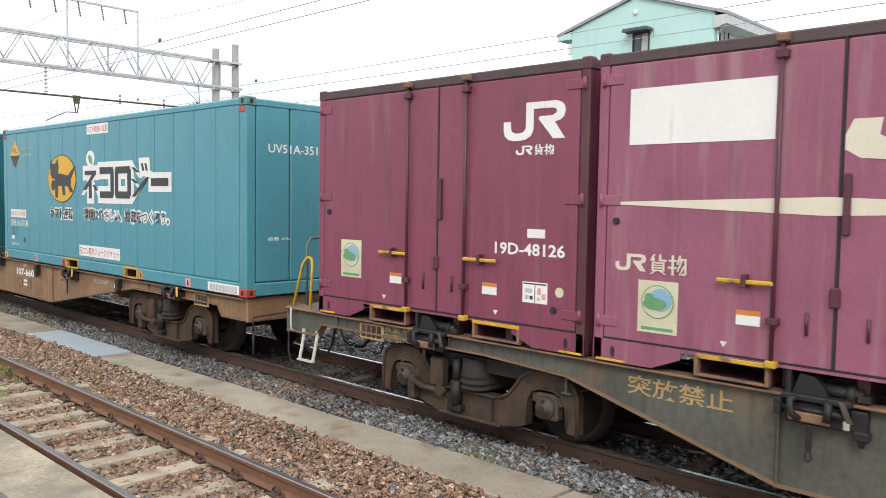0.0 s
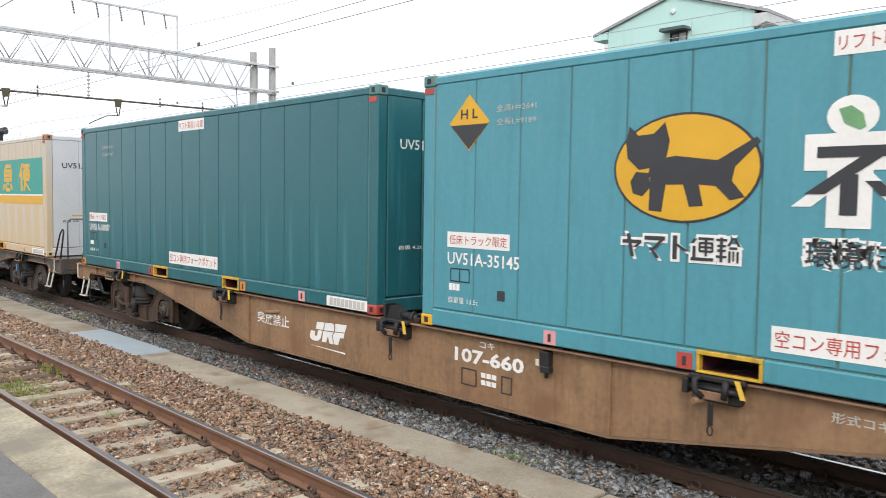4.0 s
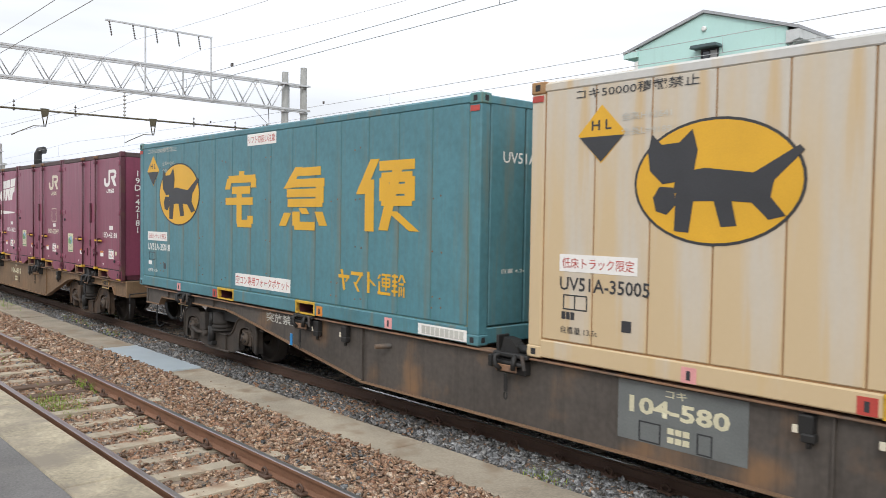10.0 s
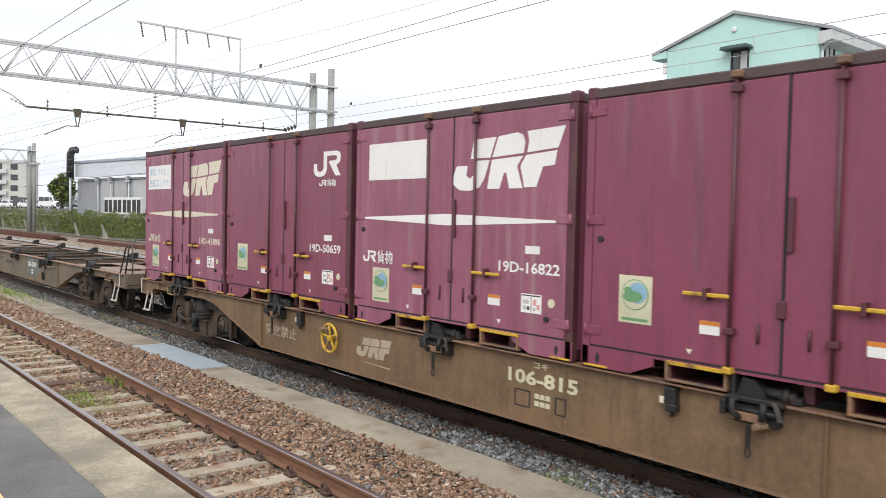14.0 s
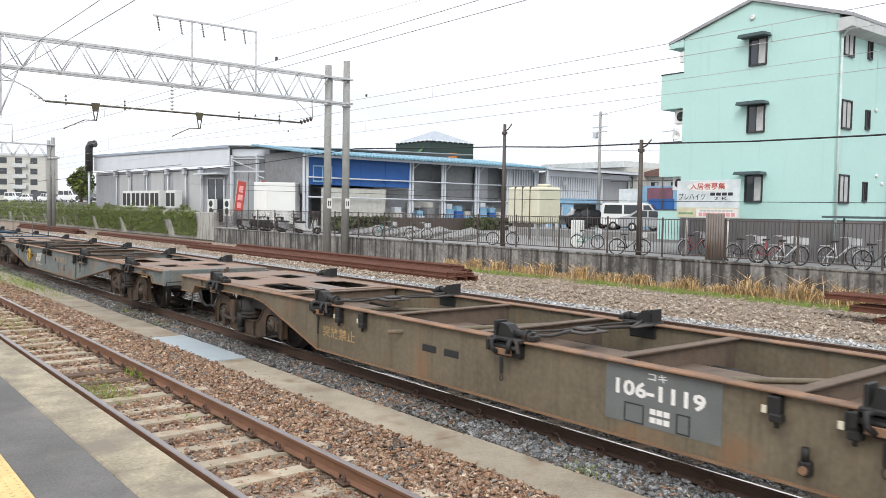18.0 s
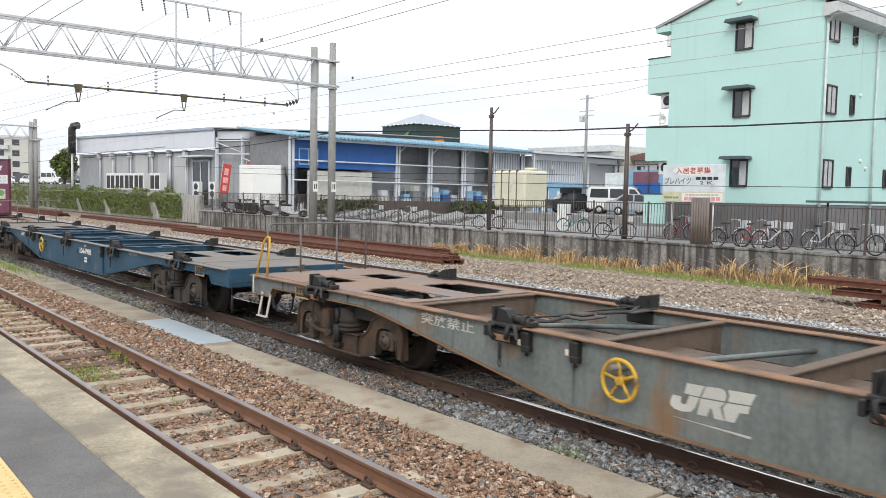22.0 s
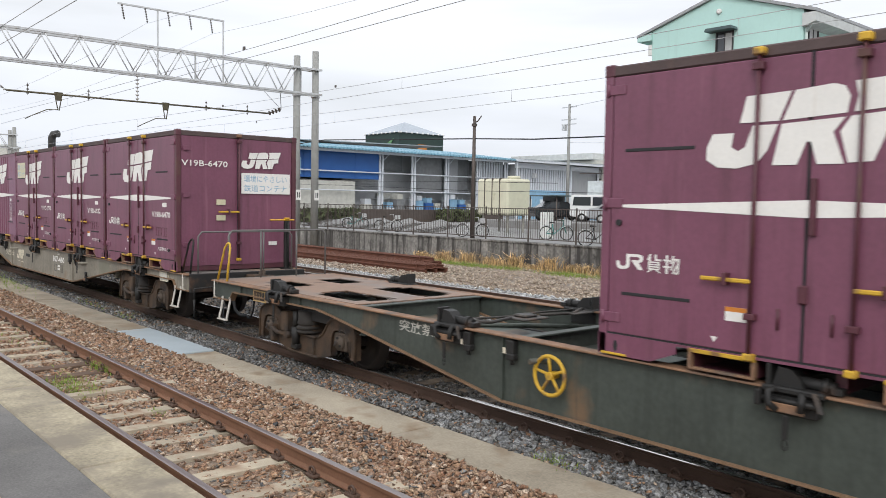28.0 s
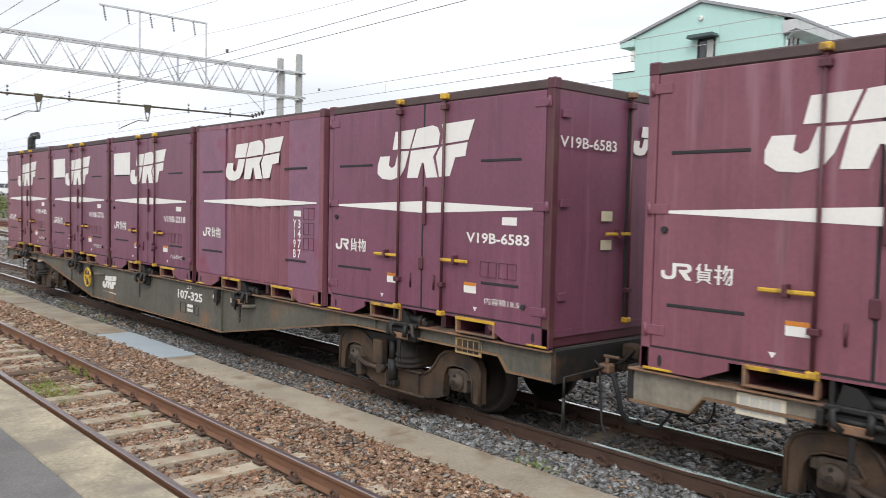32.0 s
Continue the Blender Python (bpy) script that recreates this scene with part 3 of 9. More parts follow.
    return part("rail", me, side, parent, at=pose(0, y, 0))


SLEEPER = recalc(Mesh().extrude([(-0.14, -0.36), (0.14, -0.36), (0.10, -0.17), (-0.10, -0.17)], -1.0, 1.0).build("sleeper"))
SLEEPER.materials.append(M_SLEEPER)
SLEEPER_DK = SLEEPER.copy()
SLEEPER_DK.materials[0] = M_SLEEPER_DK
TIMBER = Mesh().cbox(-0.11, 0.11, -1.05, 1.05, -0.33, -0.165, 0.012).build("sleeper")
TIMBER.materials.append(M_WOOD)
clip_d = Mesh().cbox(-0.075, 0.075, 0.045, 0.13, -0.165, -0.13, 0.01)
clip_d.path([(0.045 * math.cos(math.pi * i / 5), 0.095, -0.105 + 0.035 * math.sin(math.pi * i / 5)) for i in range(11)], 0.013, 5)
CLIP = clip_d.build("rail_clip")
CLIP.materials.append(M_RAILDARK)


def track(y, x0, x1, spacing, first, label, side, timber=(), clips=(0, 0), head=M_RAILHEAD, sleeper=SLEEPER):
    t = thing("railway_track", label, "track")
    for s in (-0.566, 0.566):
        rail(y + s, x0, x1, t, side, head)
    n0 = math.ceil((max(x0, -75) - first) / spacing)
    n1 = math.floor((x1 - first) / spacing)
    for i in range(n0, n1 + 1):
        x = first + i * spacing
        part("sleeper", TIMBER if i in timber else sleeper, None, t, at=pose(x, y, 0.012 * math.sin(i * 2.3), 0, 0, 0.8 * math.sin(i * 1.7)))
        if clips[0] < x < clips[1]:
            for s, r in ((-0.566, 180), (-0.566, 0), (0.566, 180), (0.566, 0)):
                part("rail_clip", CLIP, None, t, at=pose(x, y + s, 0, 0, 0, r))
    return t


track(NEAR_Y, -170, 14, 0.632, -9.29, "rusty rails on pale concrete sleepers beside the platform", M_RAILSIDE, (-5, -4), (-24, 0))
track(TRAIN_Y, -170, 14, 0.632, -9.1, "rails under the freight train on concrete sleepers", M_RAILDARK, (), (-9, 0), M_RAILSHINE, SLEEPER_DK)
track(FAR_Y, -170, 30, 0.66, -9.0, "unused far track with dark rusty rails", M_RAILDARK)

# ballast, stone by stone near the platform
ICO = np.array([(0, 1, 1.6), (0, -1, 1.6), (0, 1, -1.6), (0, -1, -1.6), (1, 1.6, 0), (-1, 1.6, 0), (1, -1.6, 0), (-1, -1.6, 0), (1.6, 0, 1), (-1.6, 0, 1), (1.6, 0, -1), (-1.6, 0, -1)]) / 1.9
ICO_F = np.array([(0, 1, 8), (0, 8, 4), (0, 4, 5), (0, 5, 9), (0, 9, 1), (1, 6, 8), (8, 6, 10), (8, 10, 4), (4, 10, 2), (4, 2, 5), (5, 2, 11), (5, 11, 9), (9, 11, 7), (9, 7, 1), (1, 7, 6), (3, 6, 7), (3, 10, 6), (3, 2, 10), (3, 11, 2), (3, 7, 11)])
OCT = np.array([(1, 0, 0), (-1, 0, 0), (0, 1, 0), (0, -1, 0), (0, 0, 1), (0, 0, -1)], float)
OCT_F = np.array([(0, 2, 4), (2, 1, 4), (1, 3, 4), (3, 0, 4), (2, 0, 5), (1, 2, 5), (3, 1, 5), (0, 3, 5)])


def stones(label, areas, material, coarse=False):
    """Loose stones strewn over areas (x0, x1, y0, y1, height, number, size)."""
    base, faces = (OCT, OCT_F) if coarse else (ICO, ICO_F)
    vv, ff, o = [], [], 0
    for x0, x1, y0, y1, z, n, size in areas:
        pos = np.stack([rng.uniform(x0, x1, n), rng.uniform(y0, y1, n), z + rng.uniform(-0.02, 0.018, n)], 1)
        sc = size * rng.uniform(0.6, 1.5, (n, 1)) * rng.uniform(0.55, 1.4, (n, 3))
        sc[:, 2] *= 0.55
        v = base[None] * (1 + rng.uniform(-0.55, 0.45, (n, len(base), 1))) * sc[:, None]
        a = rng.uniform(0, 2 * np.pi, n)
        tl = rng.uniform(-0.75, 0.75, n)
        c, s = np.cos(a)[:, None], np.sin(a)[:, None]
        xx, yy, zz = v[..., 0], v[..., 1], v[..., 2]
        zz = zz + tl[:, None] * xx
        v = np.stack([c * xx - s * yy, s * xx + c * yy, zz], 2) + pos[:, None]
        vv.append(v.reshape(-1, 3))
        ff.append((faces[None] + (o + np.arange(n) * len(base))[:, None, None]).reshape(-1, 3))
        o += n * len(base)
    v, f = np.concatenate(vv), np.concatenate(ff)
    me = bpy.data.meshes.new("ballast")
    me.vertices.add(len(v))
    me.vertices.foreach_set("co", v.ravel())
    me.loops.add(f.size)
    me.loops.foreach_set("vertex_index", f.ravel())
    me.polygons.add(len(f))
    me.polygons.foreach_set("loop_start", np.arange(0, f.size, 3))
    me.update(calc_edges=True)
    me.materials.append(material)
    return thing("ballast", label, "gravel", kind="stuff", data=me)


stones("reddish brown ballast stones round the platform track", [
    (-15, 4, 1.95, 2.7, -0.187, 8600, 0.0275), (-15, 4, 2.82, 3.82, -0.203, 11300, 0.0275), (-15, 4, 3.94, 5.16, -0.185, 21500, 0.0275),
    (-34, -15, 1.95, 5.1, -0.195, 13000, 0.036)], M_STONE_BR)
stones("grey crushed ballast under the train", [
    (-15, 4, 5.79, 6.38, -0.175, 10800, 0.026), (-16, 2, 7.66, 10.5, -0.19, 17000, 0.036),
    (-38, -15, 5.8, 6.4, -0.19, 4500, 0.036), (-38, -15, 7.66, 9.5, -0.2, 3500, 0.045)], M_STONE_GR)
# this ballast's colour includes the shade below the wagons
stones("grimy ballast between the train track rails, darkened for shade", [(-15, 4, 6.52, 7.54, -0.19, 10500, 0.028), (-38, -15, 6.5, 7.56, -0.2, 3000, 0.04)], M_STONE_DK)
stones("scattered brown stones mixed into grey ballast", [(-12, -3, 5.79, 6.3, -0.18, 600, 0.026), (-9.5, -8.2, 5.79, 6.3, -0.178, 450, 0.026), (-20, -4, 5.9, 6.3, -0.182, 500, 0.028)], M_STONE_BR)
stones("fresh pale grey stones over older ballast", [(-7.0, 4, 5.82, 6.4, -0.166, 2300, 0.03), (-4.5, 4, 6.55, 7.52, -0.176, 1200, 0.03)], M_STONE_MG)
stones("stones spilled onto the duct slabs", [(-16, -2.5, 5.12, 5.19, -0.176, 120, 0.022), (-16, -2.5, 5.2, 5.75, -0.172, 10, 0.016)], M_STONE_BR)
stones("grey stones spilled onto the duct slabs", [(-16, -2.5, 5.76, 5.82, -0.176, 120, 0.022)], M_STONE_GR)
stones("grey stones mixed into brown ballast", [(-15, -2.5, 3.94, 5.1, -0.18, 900, 0.025), (-15, -2.5, 2.8, 3.8, -0.2, 500, 0.025)], M_STONE_GR)
stones("distant ballast along the tracks", [(-110, -34, 1.9, 5.1, -0.195, 9000, 0.06), (-110, -38, 5.8, 13.6, -0.195, 11000, 0.065),
    (-38, 4, 10.5, 13.0, -0.195, 5000, 0.06)], M_STONE_GR, True)
stones("clean pale ballast of the far track", [(-80, 6, 14.85, 16.6, -0.19, 21000, 0.045), (-80, 6, 13.7, 14.8, -0.195, 8000, 0.045), (-80, 6, 12.6, 13.6, -0.19, 8000, 0.045)], M_STONE_LG, True)
stones("brown gravel beside the retaining wall", [(-80, 2, 16.6, 18.5, -0.21, 7500, 0.05), (-80, 2, 18.5, 20.5, -0.28, 6500, 0.05), (-60, 2, 20.5, 22.5, -0.36, 5500, 0.05), (-60, 2, 22.5, 25.2, -0.44, 7500, 0.05)], M_STONE_TAN, True)
# ---- container wagons ----
M_AXLEBOX = surf("rust_grey_axle_box", (0.066, 0.048, 0.035), 0.7, dark=0.6, lite=1.4, scale=9, bump=0.3)
BOGIE_X, AXLE, WHEEL_R = 7.1, 0.95, 0.405
M_FOOT = surf("dusty_rust_sill_edge", (0.19, 0.115, 0.065), 0.8, dark=0.7, lite=1.25, scale=3, bump=0.2)
M_HANDRAIL = surf("weathered_grey_handrail", (0.15, 0.145, 0.14), 0.55, 0.2, bump=0.05, dirt=(0.18, 0.12, 0.08), dirt_amt=0.25)
M_LINKAGE = surf("grimy_linkage_steel", (0.05, 0.044, 0.039), 0.65, 0.1, dark=0.5, lite=1.4, scale=5, bump=0.2, dirt=(0.13, 0.075, 0.045), dirt_amt=0.35)
M_BEAM = surf("grimy_brown_beam", (0.15, 0.105, 0.075), 0.8, dark=0.5, lite=1.35, scale=2.5, bump=0.2, dirt=(0.07, 0.055, 0.045), dirt_amt=0.45)
M_SPRING = surf("dusty_dark_rubber", (0.022, 0.018, 0.015), 0.8, dark=0.7, lite=1.3, scale=6, bump=0.2)
MOVING, WHEELS = [], []
MESHES = {}


def shared(key, make, material):
    """One mesh for all alike parts."""
    key = (key, material.name)
    if key not in MESHES:
        me = make().build(key[0])
        me.materials.append(material)
        MESHES[key] = recalc(me)
    return MESHES[key]


def sill_outline(a, k=6.0):
    return [(-9.72, 0.69), (-9.14, 0.69), (-9.02, 0.835), (-6.5, 0.84), (-k - 0.12, 0.79), (-a, 0.285), (a, 0.285), (k + 0.12, 0.79), (6.5, 0.84), (9.02, 0.835), (9.14, 0.69), (9.72, 0.69), (9.72, 0.965), (-9.72, 0.965)]


def make_sill(a, k=6.0):
    d = Mesh().extrude(sill_outline(a, k), -0.012, 0.012)
    for x in (-a, a):
        d.box(x - 0.008, x + 0.008, -0.045, -0.01, 0.30, 0.95)
    for x in (-8.75, -6.95, 6.95, 8.75):
        d.box(x - 0.007, x + 0.007, -0.045, -0.01, 0.845, 0.955)
    return d


def make_bottom_flange(a, k=6.0):
    low = sill_outline(a, k)[:12]
    n = len(low)
    pts = [(x, y, z + dz) for x, z in low for y, dz in ((-0.052, -0.012), (0.06, -0.012), (0.06, 0.008), (-0.052, 0.008))]
    f = [(4 * i + j, 4 * i + (j + 1) % 4, 4 * i + 4 + (j + 1) % 4, 4 * i + 4 + j) for i in range(n - 1) for j in range(4)]
    return Mesh().poly(pts, f + [(0, 1, 2, 3), (4 * n - 1, 4 * n - 2, 4 * n - 3, 4 * n - 4)])


def make_top_flange():
    return Mesh().cbox(-9.72, 9.72, -0.085, 0.075, 0.962, 0.982, 0.005)


def make_deck(flip, slots):
    """The end plate over a bogie: two slots between lock and end, one broad well inwards of the lock."""
    xs = [5.7, 5.86, 6.0, 7.0, 7.14, 8.02, 8.78, 9.72]
    ys = [-1.05, -0.88, -0.72, -0.24, 0.24, 0.72, 0.88, 1.05]
    holes = {(i, k) for i in (1, 2, 3) for k in (1, 2, 4, 5)} - {(1, 1), (1, 5), (3, 1), (3, 5)}
    if slots:
        holes |= {(5, 2), (5, 4)}
    if flip:
        xs, holes = [-x for x in reversed(xs)], {(6 - i, k) for i, k in holes}
    return Mesh().grid_plate(xs, ys, holes, 0.972, 0.986)


def make_side_frame():
    """A cast frame: arched pedestals round the axle boxes and a low belly under the spring."""
    arch = [(0.40, 0.415), (0.50, 0.47), (0.58, 0.56), (0.65, 0.66), (0.75, 0.725), (0.95, 0.75), (1.13, 0.73), (1.25, 0.67), (1.30, 0.57), (1.305, 0.21)]
    h = [(0, 0.40), (0.28, 0.40)] + arch + [(1.185, 0.21), (1.175, 0.46), (1.12, 0.545), (1.03, 0.58), (0.87, 0.58), (0.78, 0.545), (0.73, 0.46), (0.72, 0.20), (0.60, 0.155), (0.42, 0.125), (0, 0.115)]
    d = Mesh().extrude(h + [(-x, z) for x, z in reversed(h[1:-1])], -0.04, 0.055)
    for s in (-1, 1):
        d.path([(s * x, -0.042, z - 0.012) for x, z in arch], 0.02, 6)
        d.path([(s * x, -0.042, z) for x, z in ((1.185, 0.24), (1.175, 0.46), (1.12, 0.545), (1.03, 0.58), (0.87, 0.58), (0.78, 0.545), (0.73, 0.46), (0.725, 0.24))], 0.014, 6)
    d.cbox(-0.42, 0.42, -0.085, 0.06, 0.112, 0.145, 0.01)
    d.cbox(-0.36, 0.36, -0.085, 0.06, 0.385, 0.412, 0.01)
    for x in (-0.30, 0.30):
        d.cbox(x - 0.015, x + 0.015, -0.075, 0.0, 0.14, 0.39, 0.004)
    return d


def make_axle_box():
    d = Mesh().cbox(-0.125, 0.125, -0.02, 0.10, -0.12, 0.13, 0.02)
    d.lathe([(0.0001, -0.085), (0.045, -0.085), (0.05, -0.065), (0.095, -0.06), (0.105, -0.045), (0.108, 0.0), (0.0001, 0.0)], (0, 0, 0), "y", 16)
    return d.cbox(-0.19, -0.11, 0.0, 0.08, 0.02, 0.12, 0.015).cbox(0.11, 0.19, 0.0, 0.08, 0.02, 0.12, 0.015)


def make_cap_bolts():
    d = Mesh()
    for i in range(3):
        a = math.pi / 2 + i * 2 * math.pi / 3
        d.tube((0.068 * math.cos(a), -0.085, 0.068 * math.sin(a)), (0.068 * math.cos(a), -0.05, 0.068 * math.sin(a)), 0.016, 6)
    return d.tube((0, -0.1, 0), (0, -0.08, 0), 0.028, 8)


def make_spring():
    prof = [(0.0001, 0.43), (0.17, 0.43), (0.185, 0.445), (0.17, 0.465), (0.15, 0.475), (0.175, 0.485), (0.19, 0.505), (0.175, 0.525), (0.15, 0.535), (0.17, 0.55), (0.18, 0.57), (0.165, 0.60), (0.165, 0.74), (0.0001, 0.74)]
    return Mesh().lathe(prof, (0, 0, 0), "z", 22)


def make_wheelset():
    d = Mesh()
    for s in (-1, 1):
        prof = [(0.12, -0.09), (0.12, 0.09), (0.16, 0.05), (0.34, 0.035), (0.345, 0.065), (0.402, 0.065), (0.407, -0.03), (0.432, -0.045), (0.430, -0.066), (0.345, -0.066), (0.34, -0.005), (0.17, -0.015)]
        d.lathe([(r, s * t) for r, t in prof], (0, s * 0.555, 0), "y", 40)
    d.tube((0, -0.72, 0), (0, 0.72, 0), 0.075, 12)
    d.tube((0, -0.95, 0), (0, 0.95, 0), 0.055, 10)
    return d


def make_lock():
    """The container lock's bracket, hooks and shaft at the wagon's side (near side at -y)."""
    d = Mesh().cbox(-0.19, 0.21, -0.075, 0.05, 0.79, 0.945, 0.012)
    d.cbox(-0.21, 0.26, -0.11, 0.14, 0.955, 1.002, 0.012)
    d.path([(-0.09, -0.06, 0.985), (-0.13, -0.15, 0.965), (-0.12, -0.16, 0.88), (-0.07, -0.13, 0.83)], 0.026, 7)
    d.path([(0.08, -0.06, 0.985), (0.13, -0.15, 0.955), (0.12, -0.155, 0.85)], 0.028, 7)
    d.tube((-0.20, -0.10, 0.90), (0.22, -0.10, 0.90), 0.024, 8)
    d.cbox(-0.25, -0.20, -0.135, -0.05, 0.84, 0.96, 0.008)
    return d


def make_lock_head():
    """The claw that stands up from the flange, with its short shaft and end collar."""
    d = Mesh().extrude([(-0.15, 0.99), (0.10, 0.99), (0.07, 1.06), (0.0, 1.13), (-0.10, 1.145), (-0.12, 1.08)], -0.055, 0.075)
    d.cbox(-0.19, -0.155, -0.075, 0.09, 0.99, 1.16, 0.006)
    d.tube((0.03, 0.01, 1.045), (0.30, 0.03, 1.03), 0.046, 9).tube((0.20, 0.02, 1.035), (0.25, 0.025, 1.033), 0.066, 9)
    d.cbox(0.27, 0.36, -0.03, 0.09, 0.99, 1.045, 0.008)
    return d


def make_label_bracket():
    """A dark hanging catch beside a lock."""
    d = Mesh().cbox(-0.055, 0.055, -0.085, 0.0, 0.80, 0.945, 0.01)
    return d.cbox(-0.03, 0.075, -0.10, -0.02, 0.745, 0.81, 0.01).tube((0.02, -0.06, 0.70), (0.02, -0.06, 0.76), 0.02, 7)


def make_lock_chain():
    d = Mesh().cbox(-0.022, 0.022, -0.135, -0.115, 0.62, 0.80, 0.005)
    return d.path([(0.022 * math.cos(math.pi * i / 4), -0.125, 0.58 + 0.04 * math.sin(math.pi * i / 4)) for i in range(9)], 0.007, 5)


def make_coupler():
    d = Mesh().cbox(9.55, 10.0, -0.085, 0.085, 0.80, 0.95, 0.02)
    d.cbox(9.98, 10.18, -0.15, 0.02, 0.77, 0.97, 0.03).cbox(9.98, 10.12, 0.06, 0.15, 0.77, 0.97, 0.03)
    d.tube((10.08, 0.11, 0.73), (10.08, 0.11, 1.04), 0.035, 8)
    d.cbox(9.7, 9.85, -0.16, 0.16, 0.68, 0.80, 0.015)
    return d


def make_hose(y):
    pts = [(9.62, y, 0.70), (9.72, y, 0.60), (9.80, y * 0.95, 0.40), (9.92, y * 0.9, 0.26), (10.06, y * 0.85, 0.22), (10.19, y * 0.8, 0.27)]
    return Mesh().path(pts, 0.017, 7)


def make_air_hose():
    return Mesh().path([(9.80, -0.45, 0.72), (9.92, -0.45, 0.68), (9.98, -0.44, 0.50), (10.0, -0.42, 0.34), (10.06, -0.36, 0.24), (10.16, -0.30, 0.24)], 0.028, 8)


def recalc_box(p, q):
    """A short flat bar from p down to q."""
    (x0, y0, z0), (x1, y1, z1) = p, q
    pts = [(x + dx, y + dy, z) for x, y, z in (p, q) for dx, dy in ((-0.02, -0.006), (0.02, -0.006), (0.02, 0.006), (-0.02, 0.006))]
    return Mesh().poly(pts, [(0, 1, 2, 3), (7, 6, 5, 4), (0, 4, 5, 1), (1, 5, 6, 2), (2, 6, 7, 3), (3, 7, 4, 0)])


def make_step():
    """A stirrup of flat bar that leans outward."""
    d = Mesh()
    for x in (-0.13, 0.13):
        d.poly([(x + a, y + b, z) for y, z in ((0.0, 0.74), (0.0, 0.66), (-0.06, 0.38)) for a, b in ((-0.02, -0.009), (0.02, -0.009), (0.02, 0.009), (-0.02, 0.009))],
               [(0, 1, 2, 3), (11, 10, 9, 8)] + [(4 * i + k, 4 * i + (k + 1) % 4, 4 * i + 4 + (k + 1) % 4, 4 * i + 4 + k) for i in range(2) for k in range(4)])
    return d.cbox(-0.15, 0.15, -0.095, -0.035, 0.365, 0.385, 0.004)


def make_rail(x0, x1, y, h):
    """A bent tube: splayed feet, a narrower rounded top that leans inwards."""
    q = 0.26 * (x1 - x0)
    return Mesh().path([(x0, y, 0.98), (x0 + 0.8 * q, y + 0.09, 0.98 + h - 0.09), (x0 + q + 0.03, y + 0.11, 0.98 + h - 0.02), (x0 + q + 0.08, y + 0.11, 0.98 + h), (x1 - q - 0.08, y + 0.11, 0.98 + h), (x1 - q - 0.03, y + 0.11, 0.98 + h - 0.02), (x1 - 0.8 * q, y + 0.09, 0.98 + h - 0.09), (x1, y, 0.98)], 0.018, 8)


def make_hand_wheel():
    d = Mesh()
    n = 24
    ring = [(0.19 * math.cos(2 * math.pi * i / n), 0, 0.19 * math.sin(2 * math.pi * i / n)) for i in range(n + 2)]
    d.path(ring, 0.02, 7)
    for i in range(5):
        a = 2 * math.pi * i / 5 + 0.4
        d.tube((0, 0.02, 0), (0.19 * math.cos(a), 0, 0.19 * math.sin(a)), 0.016, 6)
    return d.tube((0, -0.02, 0), (0, 0.1, 0), 0.04, 10)


def bogie(wagon, x, metal):
    top = part("bogie", shared("bolster", lambda: Mesh().cbox(-0.22, 0.22, -1.0, 1.0, 0.42, 0.72, 0.03).cbox(-0.9, 0.9, -0.3, 0.3, 0.50, 0.62, 0.02), metal), metal, wagon, at=pose(x, 0, 0))
    for s, r in ((-1, 0), (1, 180)):
        part("side_frame", shared("side_frame", make_side_frame, metal), metal, top, at=pose(0, s * 0.965, 0, 0, 0, r))
        for k in (-1, 1):
            ab = part("axle_box", shared("axle_box", make_axle_box, M_AXLEBOX), M_AXLEBOX, top, at=pose(k * AXLE, s * 0.985, 0.41, 0, 0, r))
            if s < 0:
                part("cap_bolts", shared("cap_bolts", make_cap_bolts, M_STEELDK), M_STEELDK, wagon, at=pose(x + k * AXLE, s * 0.985, 0.41))
        part("rubber_spring", shared("spring", make_spring, M_SPRING), M_SPRING, top, "ribbed round rubber spring", at=pose(0.05, s * 0.94, 0))
        part("brake_arm", shared("brake_arm", lambda: Mesh().cbox(-0.48, -0.30, -0.15, -0.03, 0.40, 0.70, 0.02).path([(-0.36, -0.12, 0.36), (-0.60, -0.13, 0.36), (-0.78, -0.13, 0.42)], 0.032, 8).tube((-0.34, -0.15, 0.36), (-0.34, -0.05, 0.36), 0.06, 10).cbox(-0.82, -0.72, -0.15, -0.03, 0.20, 0.46, 0.02), metal),
             metal, top, at=pose(0, s * 0.965, 0, 0, 0, r))
        part("damper", shared("damper", lambda: Mesh().tube((-0.14, -0.09, 0.24), (-0.14, -0.09, 0.50), 0.06, 12).tube((-0.14, -0.09, 0.48), (-0.14, -0.09, 0.72), 0.042, 10).cbox(-0.22, -0.06, -0.13, -0.03, 0.18, 0.25, 0.012), M_STEELDK), M_STEELDK, top, at=pose(0, s * 0.965, 0, 0, 0, r))
    for k in (-1, 1):
        w = part("wheelset", shared("wheelset", make_wheelset, M_WHEEL), M_WHEEL, wagon, at=pose(x + k * AXLE, 0, WHEEL_R))
        WHEELS.append((w, x + k * AXLE))


